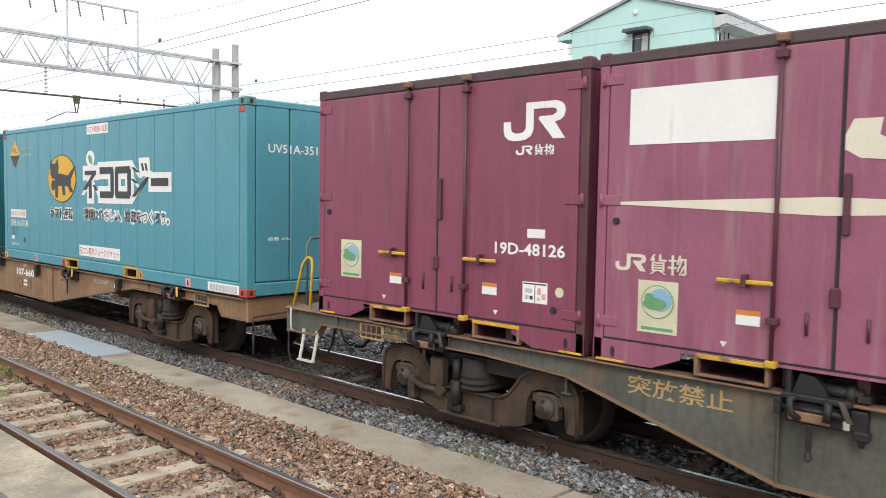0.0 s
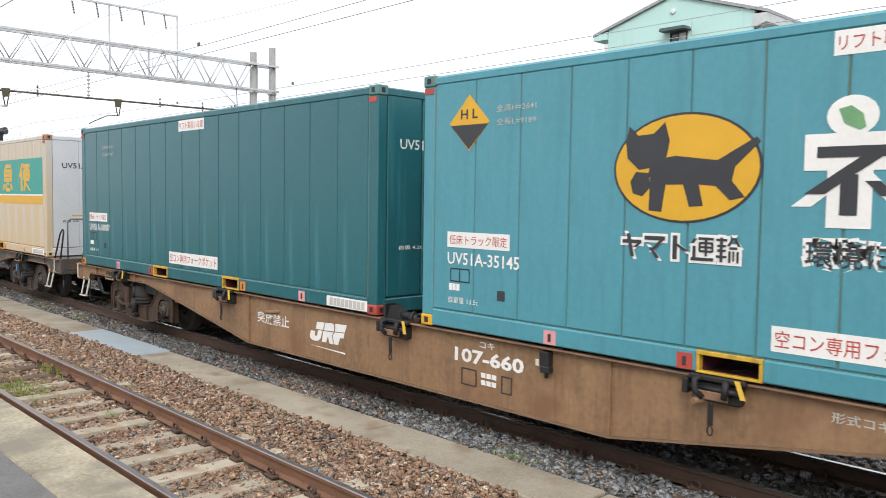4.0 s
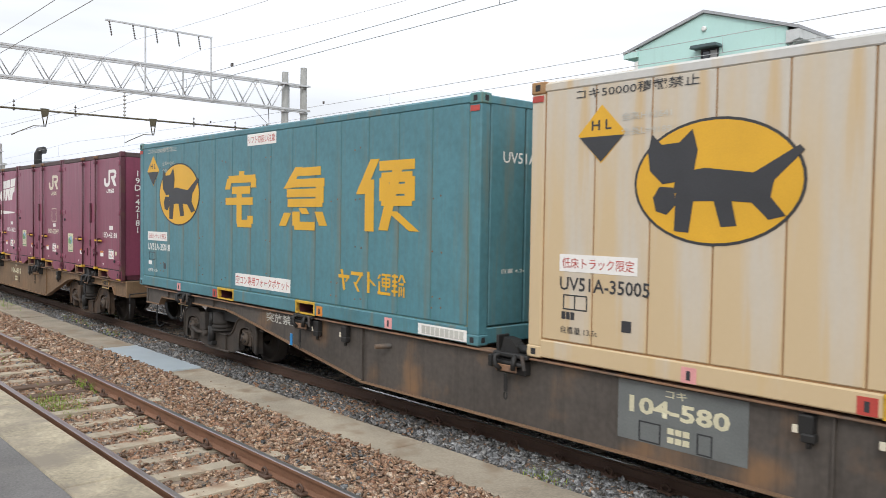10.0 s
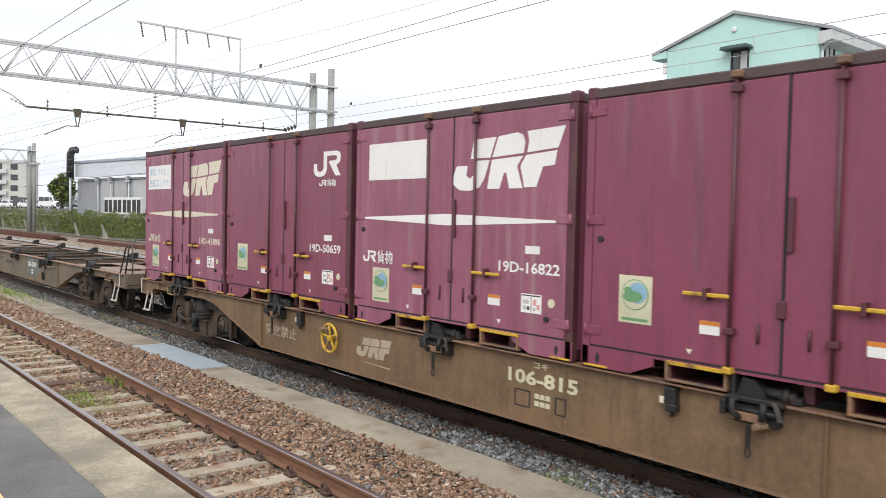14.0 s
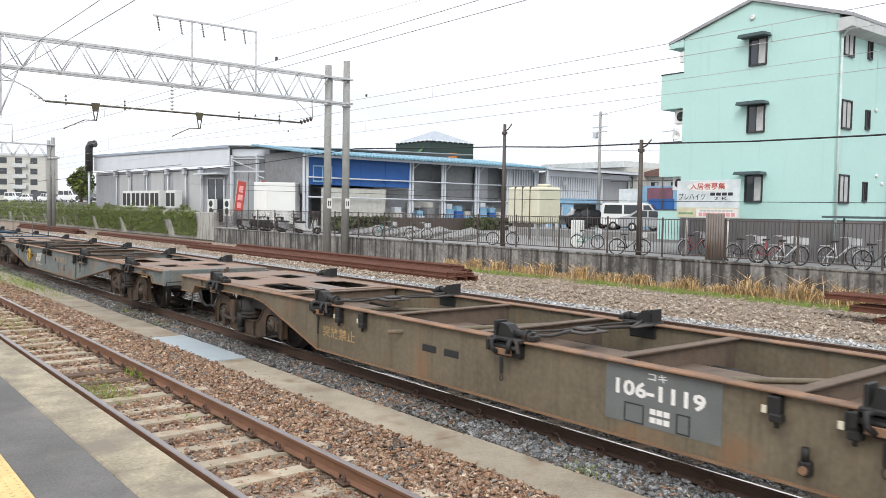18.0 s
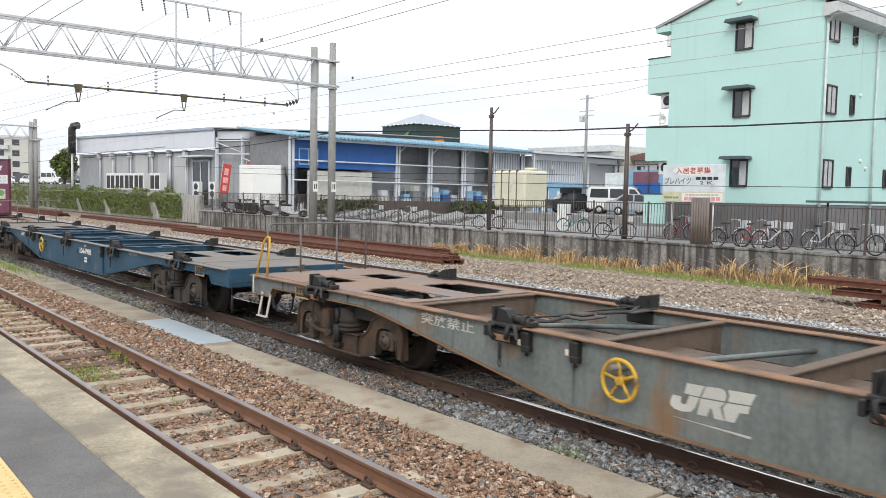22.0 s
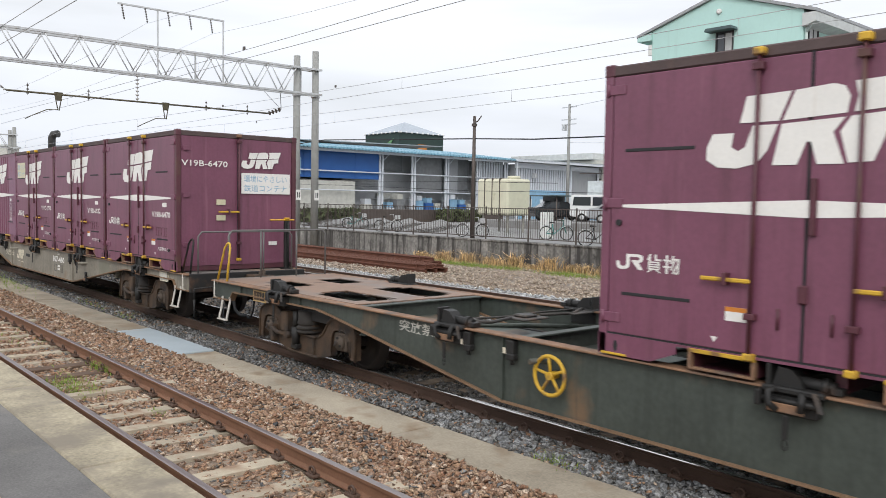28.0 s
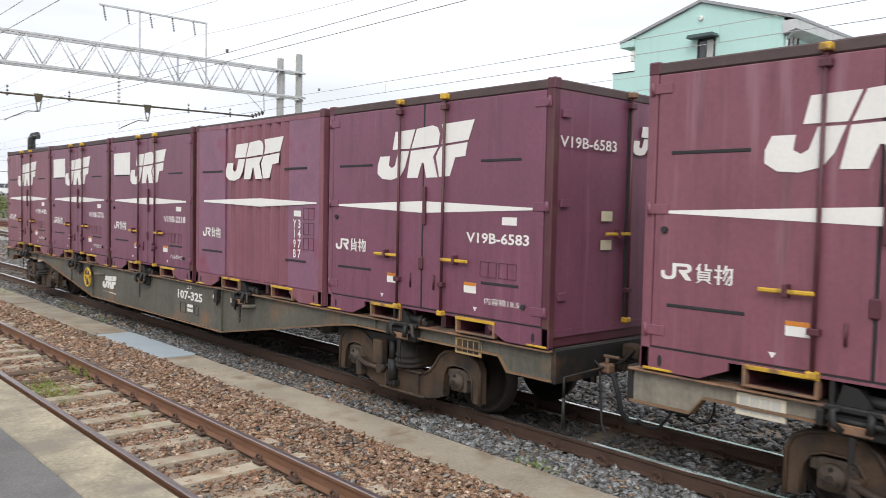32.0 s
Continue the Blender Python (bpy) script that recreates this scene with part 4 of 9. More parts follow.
def wagon(s, paint, label, sill=2.9, deck=M_DECKGREY, metal=M_BOGIE, rails=(), text=(), wheel_ring=True, bare=False, flange=M_RUSTEDGE, beam=None, foot=M_FOOT, wheel_x=-2.25, lock_dx=0.0, bogie_dx=0.0, rear_dx=None, end_paint=None, plate_back=-1.8, plate_front=8.36, plate_ink=(M_TANTEXT, M_BOGIE), knee=6.0, locks=(-7.65, -3.85, 0.0, 3.85, 7.65), brackets=(-3.55, -2.9, 2.95, 3.55), heads=None, stand=None, slots=True, handle=M_LINKAGE, links=M_LINKAGE):
    beam = beam or paint
    end_paint = end_paint or paint
    w = thing("container_wagon", label, "freight wagon", "wagons of the train")
    MOVING.append((w, s, TRAIN_Y, 0.0))
    for y, r in ((-1.13, 0), (1.13, 180)):
        part("side_sill", shared("side_sill_%s" % sill, lambda: make_sill(sill, knee), paint), paint, w, at=pose(0, y, 0, 0, 0, r))
        part("bottom_flange", shared("bottom_flange_%s" % sill, lambda: make_bottom_flange(sill, knee), foot), foot, w, at=pose(0, y, 0, 0, 0, r))
        part("top_flange", shared("top_flange", make_top_flange, flange), flange, w, at=pose(0, y, 0, 0, 0, r))
    part("centre_sill", shared("centre_sill", lambda: Mesh().box(-5.6, 5.6, -0.19, 0.19, 0.62, 0.758).box(-9.6, -7.0, -0.19, 0.19, 0.62, 0.858).box(7.0, 9.6, -0.19, 0.19, 0.62, 0.858), paint), paint, w)
    part("centre_flange", shared("centre_flange", lambda: Mesh().cbox(-5.6, 5.6, -0.24, 0.24, 0.758, 0.773, 0.003), beam), beam, w)
    part("centre_keel", shared("centre_keel", lambda: Mesh().box(-5.6, 5.6, -0.17, 0.17, 0.40, 0.62), paint), paint, w)
    for x in (-5.6, -2.72, -0.95, 0.95, 2.72, 5.6):
        part("cross_beam", shared("cross_beam", lambda: Mesh().box(-0.012, 0.012, -1.05, 1.05, 0.60, 0.955).cbox(-0.065, 0.065, -1.05, 1.05, 0.955, 0.974, 0.003).cbox(-0.05, 0.05, -1.05, 1.05, 0.585, 0.60, 0.003), beam), beam, w, at=pose(x, 0, 0))
    for x in (-6.55, 6.55):
        b = part("bolster", shared("well_bolster", lambda: Mesh().box(-0.62, 0.62, -1.0, 1.0, 0.62, 0.76), M_STEELDK), M_STEELDK, w, at=pose(x, 0, 0))
        part("pivot_block", shared("pivot_block", lambda: Mesh().cbox(-0.18, 0.14, -0.62, -0.34, 0.76, 0.84, 0.02).cbox(-0.18, 0.14, 0.34, 0.62, 0.76, 0.84, 0.02), M_RUSTEDGE), M_RUSTEDGE, b)
    for x, r in ((-4.3, 0), (-2.0, 180), (2.0, 0), (4.3, 180)):
        part("tie_bar", shared("tie_bar", lambda: Mesh().tube((-0.9, -1.05, 0.80), (0.9, 1.05, 0.80), 0.03, 6), paint), paint, w, at=pose(x, 0, 0, 0, 0, 0) if r == 0 else pose(x, 0, 0, 0, 0, 25))
    for x in [q + lock_dx for q in locks[1:4]]:
        part("lock_linkage", shared("lock_linkage", lambda: Mesh().path([(0.05, -1.02, 1.01), (0.16, -0.72, 0.99), (0.02, -0.25, 0.985)], 0.02, 7).path([(0.05, 1.02, 1.01), (0.20, 0.66, 0.99), (0.02, 0.25, 0.985)], 0.02, 7).cbox(-0.20, 0.20, -0.22, 0.22, 0.955, 0.978, 0.008).cbox(-0.09, 0.11, -0.10, 0.12, 0.978, 1.01, 0.012).cbox(-0.24, -0.08, -1.0, -0.66, 0.975, 0.992, 0.005).cbox(0.10, 0.26, 0.6, 1.0, 0.975, 0.992, 0.005).path([(-0.22, -0.8, 0.99), (-0.12, -0.3, 0.98), (-0.16, 0.4, 0.98), (-0.05, 0.95, 0.99)], 0.012, 6), links), links, w, at=pose(x, 0, 0))
    part("brake_pipe", shared("brake_pipe", lambda: Mesh().path([(-9.4, 0.55, 0.78), (-3, 0.55, 0.70), (3, 0.5, 0.70), (9.4, 0.45, 0.78)], 0.022, 6), M_STEELDK), M_STEELDK, w)
    part("air_tank", shared("air_tank", lambda: Mesh().lathe([(0.0001, -0.55), (0.15, -0.5), (0.19, -0.42), (0.19, 0.42), (0.15, 0.5), (0.0001, 0.55)], (0.9, 0.62, 0.52), "x", 14), M_STEELDK), M_STEELDK, w)
    for f in (False, True):
        part("deck_plate", shared("deck_plate_%s_%s" % (f, slots), lambda: make_deck(f, slots), deck), deck, w)
        part("end_beam", shared("end_beam", lambda: Mesh().cbox(9.70, 9.76, -1.16, 1.16, 0.66, 0.99, 0.01), end_paint), end_paint, w, at=pose(0, 0, 0, 0, 0, 180 if f else 0))
        part("coupler", shared("coupler", make_coupler, M_BOGIE), M_BOGIE, w, at=pose(0, 0, 0, 0, 0, 180 if f else 0))
        part("brake_hose", shared("brake_hose", lambda: make_hose(0.42), M_RUBBER_HOLE), M_RUBBER_HOLE, w, at=pose(0, 0, 0, 0, 0, 180 if f else 0))
        part("air_hose", shared("air_hose", make_air_hose, M_RUBBER_HOLE), M_RUBBER_HOLE, w, at=pose(0, 0, 0, 0, 0, 180 if f else 0))
        part("angle_cock", shared("angle_cock", lambda: Mesh().cbox(9.76, 9.90, -0.51, -0.39, 0.70, 0.80, 0.02).tube((9.84, -0.45, 0.78), (9.84, -0.45, 0.86), 0.02, 8).cbox(9.80, 9.98, -0.47, -0.43, 0.86, 0.885, 0.006), M_RUSTEDGE), M_RUSTEDGE, w, at=pose(0, 0, 0, 0, 0, 180 if f else 0))
        part("jumper_cable", shared("jumper_cable", lambda: Mesh().path([(9.72, -0.55, 0.86), (9.82, -0.55, 0.78), (9.86, -0.57, 0.5), (9.9, -0.6, 0.24), (9.97, -0.62, 0.13), (10.08, -0.62, 0.1), (10.2, -0.6, 0.14)], 0.012, 6), M_RUBBER_HOLE), M_RUBBER_HOLE, w, at=pose(0, 0, 0, 0, 0, 180 if f else 0))
        part("deck_seam", shared("deck_seam_%s" % f, lambda: Mesh().box(*((-8.352, -8.344) if f else (8.344, 8.352)), -1.0, 1.0, 0.984, 0.9885), M_STEELDK), M_STEELDK, w)
        part("uncoupling_lever", shared("uncoupling_lever", lambda: Mesh().path([(9.84, -1.12, 0.55), (9.84, -1.12, 0.74), (9.84, -0.2, 0.78), (9.95, 0.0, 0.98)], 0.014, 6).path([(9.84, -1.12, 0.55), (9.84, -1.12, 0.24)], 0.016, 6), M_STEELDK), M_STEELDK, w, at=pose(0, 0, 0, 0, 0, 180 if f else 0))
        bogie(w, (bogie_dx if rear_dx is None else rear_dx) - BOGIE_X if f else bogie_dx + BOGIE_X, metal)
    for x in [q + lock_dx for q in locks]:
        for y, r in ((-1.15, 0), (1.15, 180)):
            k = part("container_lock", shared("container_lock", make_lock, M_STEELDK), M_STEELDK, w, at=pose(x, y, 0, 0, 0, r))
            part("lock_chain", shared("lock_chain", make_lock_chain, M_STEELDK), M_STEELDK, k)
            part("lock_plate", shared("lock_plate", lambda: Mesh().cbox(-0.15, 0.13, -0.125, -0.10, 0.815, 0.885, 0.006), M_RUSTEDGE), M_RUSTEDGE, k)
            part("lock_handle", shared("lock_handle", lambda: recalc_box((0.20, -0.115, 1.0), (0.27, -0.15, 0.87)), handle), handle, k)
            if heads is None or round(x, 2) in heads:
                part("lock_head", shared("lock_head", make_lock_head, M_STEELDK), M_STEELDK, k)
    for e, *_ in rails:
        x = 9.25 if e > 0 else -9.25
        part("step", shared("step", make_step, M_STEPWHITE), M_STEPWHITE, w, at=pose(x, -1.17, 0), label="white stirrup step")
        part("grab_iron", shared("grab_iron", lambda: Mesh().path([(0, 0, 0.94), (0, -0.06, 0.97), (0, -0.06, 0.72), (0, 0, 0.69)], 0.014, 6), M_STEPWHITE), M_STEPWHITE, w, at=pose(x + (0.33 if x > 0 else -0.33), -1.16, 0))
    for x in [q + lock_dx for q in brackets]:
        k = part("hanging_catch", shared("hanging_catch", make_label_bracket, M_STEELDK), M_STEELDK, w, at=pose(x, -1.145, 0))
        part("tag", shared("catch_tag", lambda: Mesh().cbox(-0.10, -0.055, -0.075, -0.065, 0.80, 0.86, 0.002), M_OLDWHITE), M_OLDWHITE, k, "small white tag")
    for x in (-6.55, 6.55):
        part("data_plate", shared("data_plate", lambda: Mesh().cbox(0.0, 0.40, -0.012, 0, 0.765, 0.94, 0.003), plate_ink[0]), plate_ink[0], w, at=pose(plate_front if x > 0 else x + plate_back, -1.147, 0))
        bars(0.03, 0.37, 0.79, 0.92, plate_ink[1], w, 4, at_x=plate_front if x > 0 else x + plate_back, y=-1.161)
    if wheel_ring:
        part("brake_wheel", shared("brake_wheel", make_hand_wheel, M_YELLOW), M_YELLOW, w, "yellow brake hand wheel", at=pose(wheel_x, -1.25, 0.685))
    for end, colour, h in rails:
        sgn = 1 if end > 0 else -1
        part("handrail", shared("handrail_%s_%s" % (sgn, h), lambda: Mesh().path([(sgn * 9.62, -0.95, 0.98), (sgn * 9.62, -0.95, 0.9 + h), (sgn * 9.62, -0.88, 0.98 + h), (sgn * 9.62, 0.88, 0.98 + h), (sgn * 9.62, 0.95, 0.9 + h), (sgn * 9.62, 0.95, 0.98)], 0.017, 8)
             .tube((sgn * 9.62, -0.35, 0.98), (sgn * 9.62, -0.35, 0.98 + h), 0.016, 6).tube((sgn * 9.62, 0.35, 0.98), (sgn * 9.62, 0.35, 0.98 + h), 0.016, 6), M_HANDRAIL), M_HANDRAIL, w)
        part("grab_rail", shared("grab_rail_%s" % sgn, lambda: make_rail(sgn * 9.5 - 0.17, sgn * 9.5 + 0.17, -1.12, 0.62), colour), colour, w, "bent tube grab rail")
    if stand:
        post = part("brake_stand", shared("brake_stand", lambda: Mesh().cbox(-0.035, 0.035, -0.05, 0.05, 0.98, 1.93, 0.008).cbox(-0.08, 0.08, -0.10, 0.10, 0.98, 1.01, 0.008).tube((0.06, 0, 0.98), (0.06, 0, 1.9), 0.014, 6), end_paint), end_paint, w, "upright hand brake stand", at=pose(stand[0], stand[1], 0))
        part("brake_lever", shared("brake_lever", lambda: Mesh().cbox(-0.03, 0.03, -0.36, 0.16, 1.93, 1.955, 0.01).cbox(-0.04, 0.04, -0.05, 0.05, 1.955, 1.99, 0.01), M_OCHRE), M_OCHRE, post)
    for t in text:
        t(w)
    return w
M_ROOFDK = surf("grimy_roof_rim", (0.075, 0.05, 0.048), 0.7, dark=0.75, lite=1.3, scale=3, bump=0.1, dirt=(0.12, 0.08, 0.06), dirt_amt=0.3)


# ---- containers: origin at the rear end, floor level, mid width ----
def mark_hook_block(parent, x0, x1, z0, z1, material, y=-1.2285, end=False):
    """The railway's mark as two plain shapes: a hook and an angled block."""
    w, h = x1 - x0, z1 - z0
    p = lambda u, v: (x0 + u * w, z0 + v * h)
    hook = [p(*q) for q in ((0.0, 0.52), (0.12, 0.52), (0.125, 0.32), (0.15, 0.24), (0.21, 0.2), (0.28, 0.2), (0.345, 0.24), (0.375, 0.33), (0.375, 1.0), (0.5, 1.0), (0.5, 0.28), (0.46, 0.12), (0.38, 0.03), (0.28, 0.0), (0.17, 0.0), (0.08, 0.04), (0.02, 0.14), (0.0, 0.28))]
    block = [p(*q) for q in ((0.5, 1.0), (0.85, 1.0), (0.94, 0.95), (0.99, 0.85), (1.0, 0.72), (0.98, 0.58), (0.93, 0.5), (0.84, 0.45), (1.0, 0.02), (0.82, 0.02), (0.58, 0.55), (0.60, 0.62), (0.80, 0.62), (0.855, 0.67), (0.87, 0.73), (0.855, 0.79), (0.80, 0.82), (0.5, 0.82))]
    flat("mark", hook, material, parent, y, end)
    flat("mark", block, material, parent, y, end)


def mark_slanted(parent, x0, x1, z0, z1, material, y=-1.2285, end=False):
    """The freight mark as plain slanted shapes split by a level gap."""
    w, h = x1 - x0, z1 - z0
    p = lambda u, v: (x0 + u * w, z0 + v * h)
    shapes = [
        ((0.17, 0.57), (0.36, 0.57), (0.415, 0.92), (0.20, 0.90)),
        ((0.03, 0.45), (0.14, 0.45), (0.13, 0.27), (0.165, 0.22), (0.20, 0.27), (0.235, 0.53), (0.355, 0.53), (0.31, 0.22), (0.26, 0.06), (0.16, 0.0), (0.06, 0.02), (0.0, 0.12), (0.0, 0.28)),
        ((0.378, 0.57), (0.66, 0.61), (0.672, 0.80), (0.648, 0.92), (0.60, 0.96), (0.433, 0.922)),
        ((0.335, 0.03), (0.45, 0.03), (0.49, 0.30), (0.51, 0.30), (0.54, 0.03), (0.655, 0.03), (0.605, 0.40), (0.655, 0.565), (0.374, 0.53)),
        ((0.69, 0.615), (0.945, 0.66), (1.0, 1.0), (0.69, 0.965), (0.705, 0.80)),
        ((0.672, 0.04), (0.775, 0.05), (0.825, 0.37), (0.92, 0.39), (0.938, 0.62), (0.68, 0.572), (0.635, 0.40)),
    ]
    for q in shapes:
        flat("mark", [p(*c) for c in q], material, parent, y, end)


def wedge_band(parent, material, z=1.325, x0=0.18, x1=3.53, t=0.065):
    flat("wedge_band", [(x0, z - 0.008), (1.85, z - t), (x1, z - 0.008), (x1, z + 0.012), (1.85, z + t), (x0, z + 0.012)], material, parent)


def slogan_plate(parent, x0, x1, z0, z1, material=M_WHITE, end=False, y=-1.2285, ink=None):
    flat("slogan_plate", rect(x0, x1, z0, z1), material, parent, y, end)
    if ink:
        w, h = x1 - x0, z1 - z0
        for s, v in (("環境にやさしい", 0.56), ("鉄道コンテナ", 0.10)):
            lettering(s, x0 + 0.05 * w, z0 + v * h, 0.88 * w, 0.34 * h, ink, parent, y + (0.002 if end else -0.002), 0.004, end)


def eco_sticker(parent, x0, x1, z0, z1, old=False, end=False, y=-1.2285):
    st = flat("eco_sticker", rect(x0, x1, z0, z1), M_STICKER, parent, y, end, "cream sticker with a green and blue round tree emblem")
    w, h, cx, cz = x1 - x0, z1 - z0, (x0 + x1) / 2, z0 + (z1 - z0) * 0.58
    o = (-0.0022, 0)
    for r, q, dx, dz, m in ((0.41, 0.41, 0, 0.02, M_GREENINK), (0.385, 0.385, 0, 0.02, M_STICKER), (0.29, 0.28, 0.08, 0.06, M_BLUEINK), (0.30, 0.15, -0.06, -0.02, M_GREENINK), (0.12, 0.10, -0.20, 0.10, M_GREENINK)):
        o = (o[0] - 0.0022, 0)
        d = Mesh().extrude(ellipse(cx + dx * w, cz + dz * h, r * w, q * w * 0.95, 18), -0.001, 0.001)
        part("emblem", d, m, st, at=pose(0, o[0], 0))
    part("caption", Mesh().extrude(rect(x0 + 0.1 * w, x1 - 0.1 * w, z0 + 0.05 * h, z0 + 0.11 * h), -0.001, 0.001), M_GREENINK, st, at=pose(0, -0.0025, 0))


def fork_pocket(parent, x0, x1, y=-1.225, trim=M_YELLOW, h0=0.012, h1=0.155, all_yellow=False):
    # the black block at the back paints the pocket's inner shade
    fp = part("fork_pocket", Mesh().box(x0, x1, y + 0.55, y + 0.9, h0, h1), M_RUBBER_HOLE, parent, "dark fork lift pocket with painted rim")
    part("pocket_wall", Mesh().box(x0 - 0.02, x0, y + 0.05, y + 0.6, h0, h1).box(x1, x1 + 0.02, y + 0.05, y + 0.6, h0, h1).box(x0, x1, y + 0.05, y + 0.6, h1, h1 + 0.02).box(x0, x1, y + 0.05, y + 0.6, h0 - 0.012, h0), M_MAROON_DK, fp)
    part("pocket_rim", Mesh().cbox(x0 - 0.03, x1 + 0.03, y - 0.012, y + 0.05, h1 - 0.012, h1 + 0.022, 0.004), trim, fp)
    side = trim if trim is not M_YELLOW or all_yellow else M_RUSTEDGE
    for a in (x0 - 0.03, x1):
        part("pocket_rim", Mesh().cbox(a, a + 0.03, y - 0.008, y + 0.05, h0, h1 - 0.012, 0.004), side, fp)
    part("pocket_rim", Mesh().cbox(x0 - 0.03, x1 + 0.03, y - 0.008, y + 0.05, h0 - 0.008, h0 + 0.012, 0.004), side, fp)


def locking_bar(parent, x, z0, z1, paint, handle, hz, end=False, y=-1.225, top=None):
    """An upright bar with its cams and its yellow handle; handle: where it points to, 0 for none."""
    m = pose(-y, 0, 0, 0, 0, 90) if end else pose(0, y, 0)
    b = part("locking_bar", Mesh().tube((x, -0.032, z0), (x, -0.032, z1), 0.017, 8).cbox(x - 0.045, x + 0.045, -0.06, 0, z1 - 0.16, z1 - 0.1, 0.006).cbox(x - 0.045, x + 0.045, -0.06, 0, z0 + 0.28, z0 + 0.33, 0.006), M_MAROON_DK, parent, at=m)
    part("cam", Mesh().cbox(x - 0.042, x + 0.042, -0.07, 0.01, z1 - 0.05, z1 + 0.01, 0.01), top or M_RUSTEDGE, b)
    part("cam", Mesh().cbox(x - 0.042, x + 0.042, -0.065, 0.01, z0 - 0.035, z0 + 0.02, 0.01), M_YELLOW, b)
    if handle:
        a, c = sorted((x, x + handle))
        part("handle", Mesh().cbox(a, c, -0.062, -0.036, hz - 0.017, hz + 0.017, 0.008), M_YELLOW, b, "yellow locking handle")
        q = x + handle * 0.5
        part("handle_clip", Mesh().cbox(q - 0.018, q + 0.018, -0.075, 0, hz - 0.045, hz + 0.055, 0.006), M_MAROON_DK, b)


def small_container(s, paint, label, L=3.715, H=2.555, corrugated=False, seam=True, rods=(1.52, 2.33), slots=False, marks=(), front_door=False, group="maroon containers"):
    """A 12-foot railway container."""
    c = thing("freight_container", label, "container", group)
    MOVING.append((c, s, TRAIN_Y, 1.0))
    part("body", Mesh().extrude([(0.05, 0.16), (L - 0.05, 0.16), (L - 0.03, 0.19), (L - 0.03, H - 0.03), (0.03, H - 0.03), (0.03, 0.19)], -1.19, 1.19), paint, c)
    for x in (0.03, 0.86, 1.55, 2.06, 2.75, L - 0.11):
        part("floor_beam", Mesh().box(x, x + 0.08, -1.1, 1.1, 0.005, 0.16), M_MAROON_DK, c)
    part("roof", Mesh().cbox(0.01, L - 0.01, -1.219, 1.219, H - 0.095, H, 0.012), M_ROOFDK, c, "dirty dark roof rim")
    for x in (0.0, L - 0.09):
        for y in (-1.225, 1.135):
            part("corner_post", Mesh().cbox(x, x + 0.09, y, y + 0.09, 0.0, H - 0.01, 0.008), paint if corrugated else M_MAROON_DK if x > 1 else paint, c)
            part("corner_fitting", Mesh().cbox(x - 0.006, x + 0.10, y - 0.006 if y < 0 else y - 0.004, y + 0.096, H - 0.10, H + 0.012, 0.012), M_MAROON_DK, c)
    for y in (-1.225, 1.205):
        part("bottom_rail", Mesh().extrude([(0.0, 0.0), (0.55, 0.0), (0.80, 0.10), (0.80, 0.165), (L - 0.80, 0.165), (L - 0.80, 0.10), (L - 0.55, 0.0), (L, 0.0), (L, 0.187), (0.0, 0.187)], y, y + 0.02), paint, c)
    if corrugated:
        xa, xb = 1.0, 2.86
        for x0, x1 in ((0.09, xa), (xb, L - 0.09)):
            part("side_panel", Mesh().cbox(x0, x1, -1.222, -1.185, 0.19, H - 0.08, 0.006), M_MAROON_PATCH, c, "faded purple panel with red repaint patches")
        for i in range(7):
            x0 = xa + 0.02 + i * (xb - xa - 0.04) / 7
            part("corrugation", recalc(Mesh().poly([(x0 + 0.004, -1.186, 0.2), (x0 + 0.078, -1.228, 0.2), (x0 + 0.178, -1.228, 0.2), (x0 + 0.252, -1.186, 0.2), (x0 + 0.004, -1.186, H - 0.1), (x0 + 0.078, -1.228, H - 0.1), (x0 + 0.178, -1.228, H - 0.1), (x0 + 0.252, -1.186, H - 0.1)],
                 [(0, 1, 5, 4), (1, 2, 6, 5), (2, 3, 7, 6), (4, 5, 6, 7), (3, 2, 1, 0)]).build("corrugation")), paint, c)
        part("top_rail", Mesh().cbox(0.09, L - 0.09, -1.225, -1.18, H - 0.10, H - 0.035, 0.006), paint, c)
    else:
        sx = 1.93 if rods[0] > 1.48 else 1.85
        for x0, x1, nm in ((0.10, sx - 0.012, "door"), (sx + 0.012, L - 0.10, "door")):
            dr = part(nm, Mesh().cbox(x0, x1, -1.2255, -1.185, 0.20, H - 0.10, 0.008), paint, c)
            hx = x0 if x0 < 1 else x1
            sg = 1 if x0 < 1 else -1
            for hz in (0.34, 1.35, 2.34):
                part("hinge", Mesh().cbox(min(hx - sg * 0.07, hx + sg * 0.13), max(hx - sg * 0.07, hx + sg * 0.13), -1.236, -1.22, hz - 0.042, hz + 0.042, 0.004).tube((hx - sg * 0.05, -1.234, hz - 0.055), (hx - sg * 0.05, -1.234, hz + 0.055), 0.016, 7), paint, dr)
        part("door_seal", Mesh().box(sx - 0.009, sx + 0.009, -1.222, -1.19, 0.2, H - 0.09), M_RUBBER_HOLE, c)
        part("door_seal", Mesh().box(0.09, L - 0.09, -1.220, -1.19, 0.185, 0.205), M_RUBBER_HOLE, c)
        part("door_grip", Mesh().cbox(sx + 0.03, sx + 0.075, -1.262, -1.222, 1.13, 1.55, 0.008), M_MAROON_DK, c)
        part("door_latch", Mesh().cbox(sx - 0.035, sx + 0.035, -1.25, -1.222, 0.63, 0.77, 0.01).tube((sx - 0.18, -1.235, 0.42), (sx - 0.18, -1.235, 0.58), 0.012, 6).tube((sx + 0.22, -1.235, 0.42), (sx + 0.22, -1.235, 0.58), 0.012, 6), M_MAROON_DK, c)
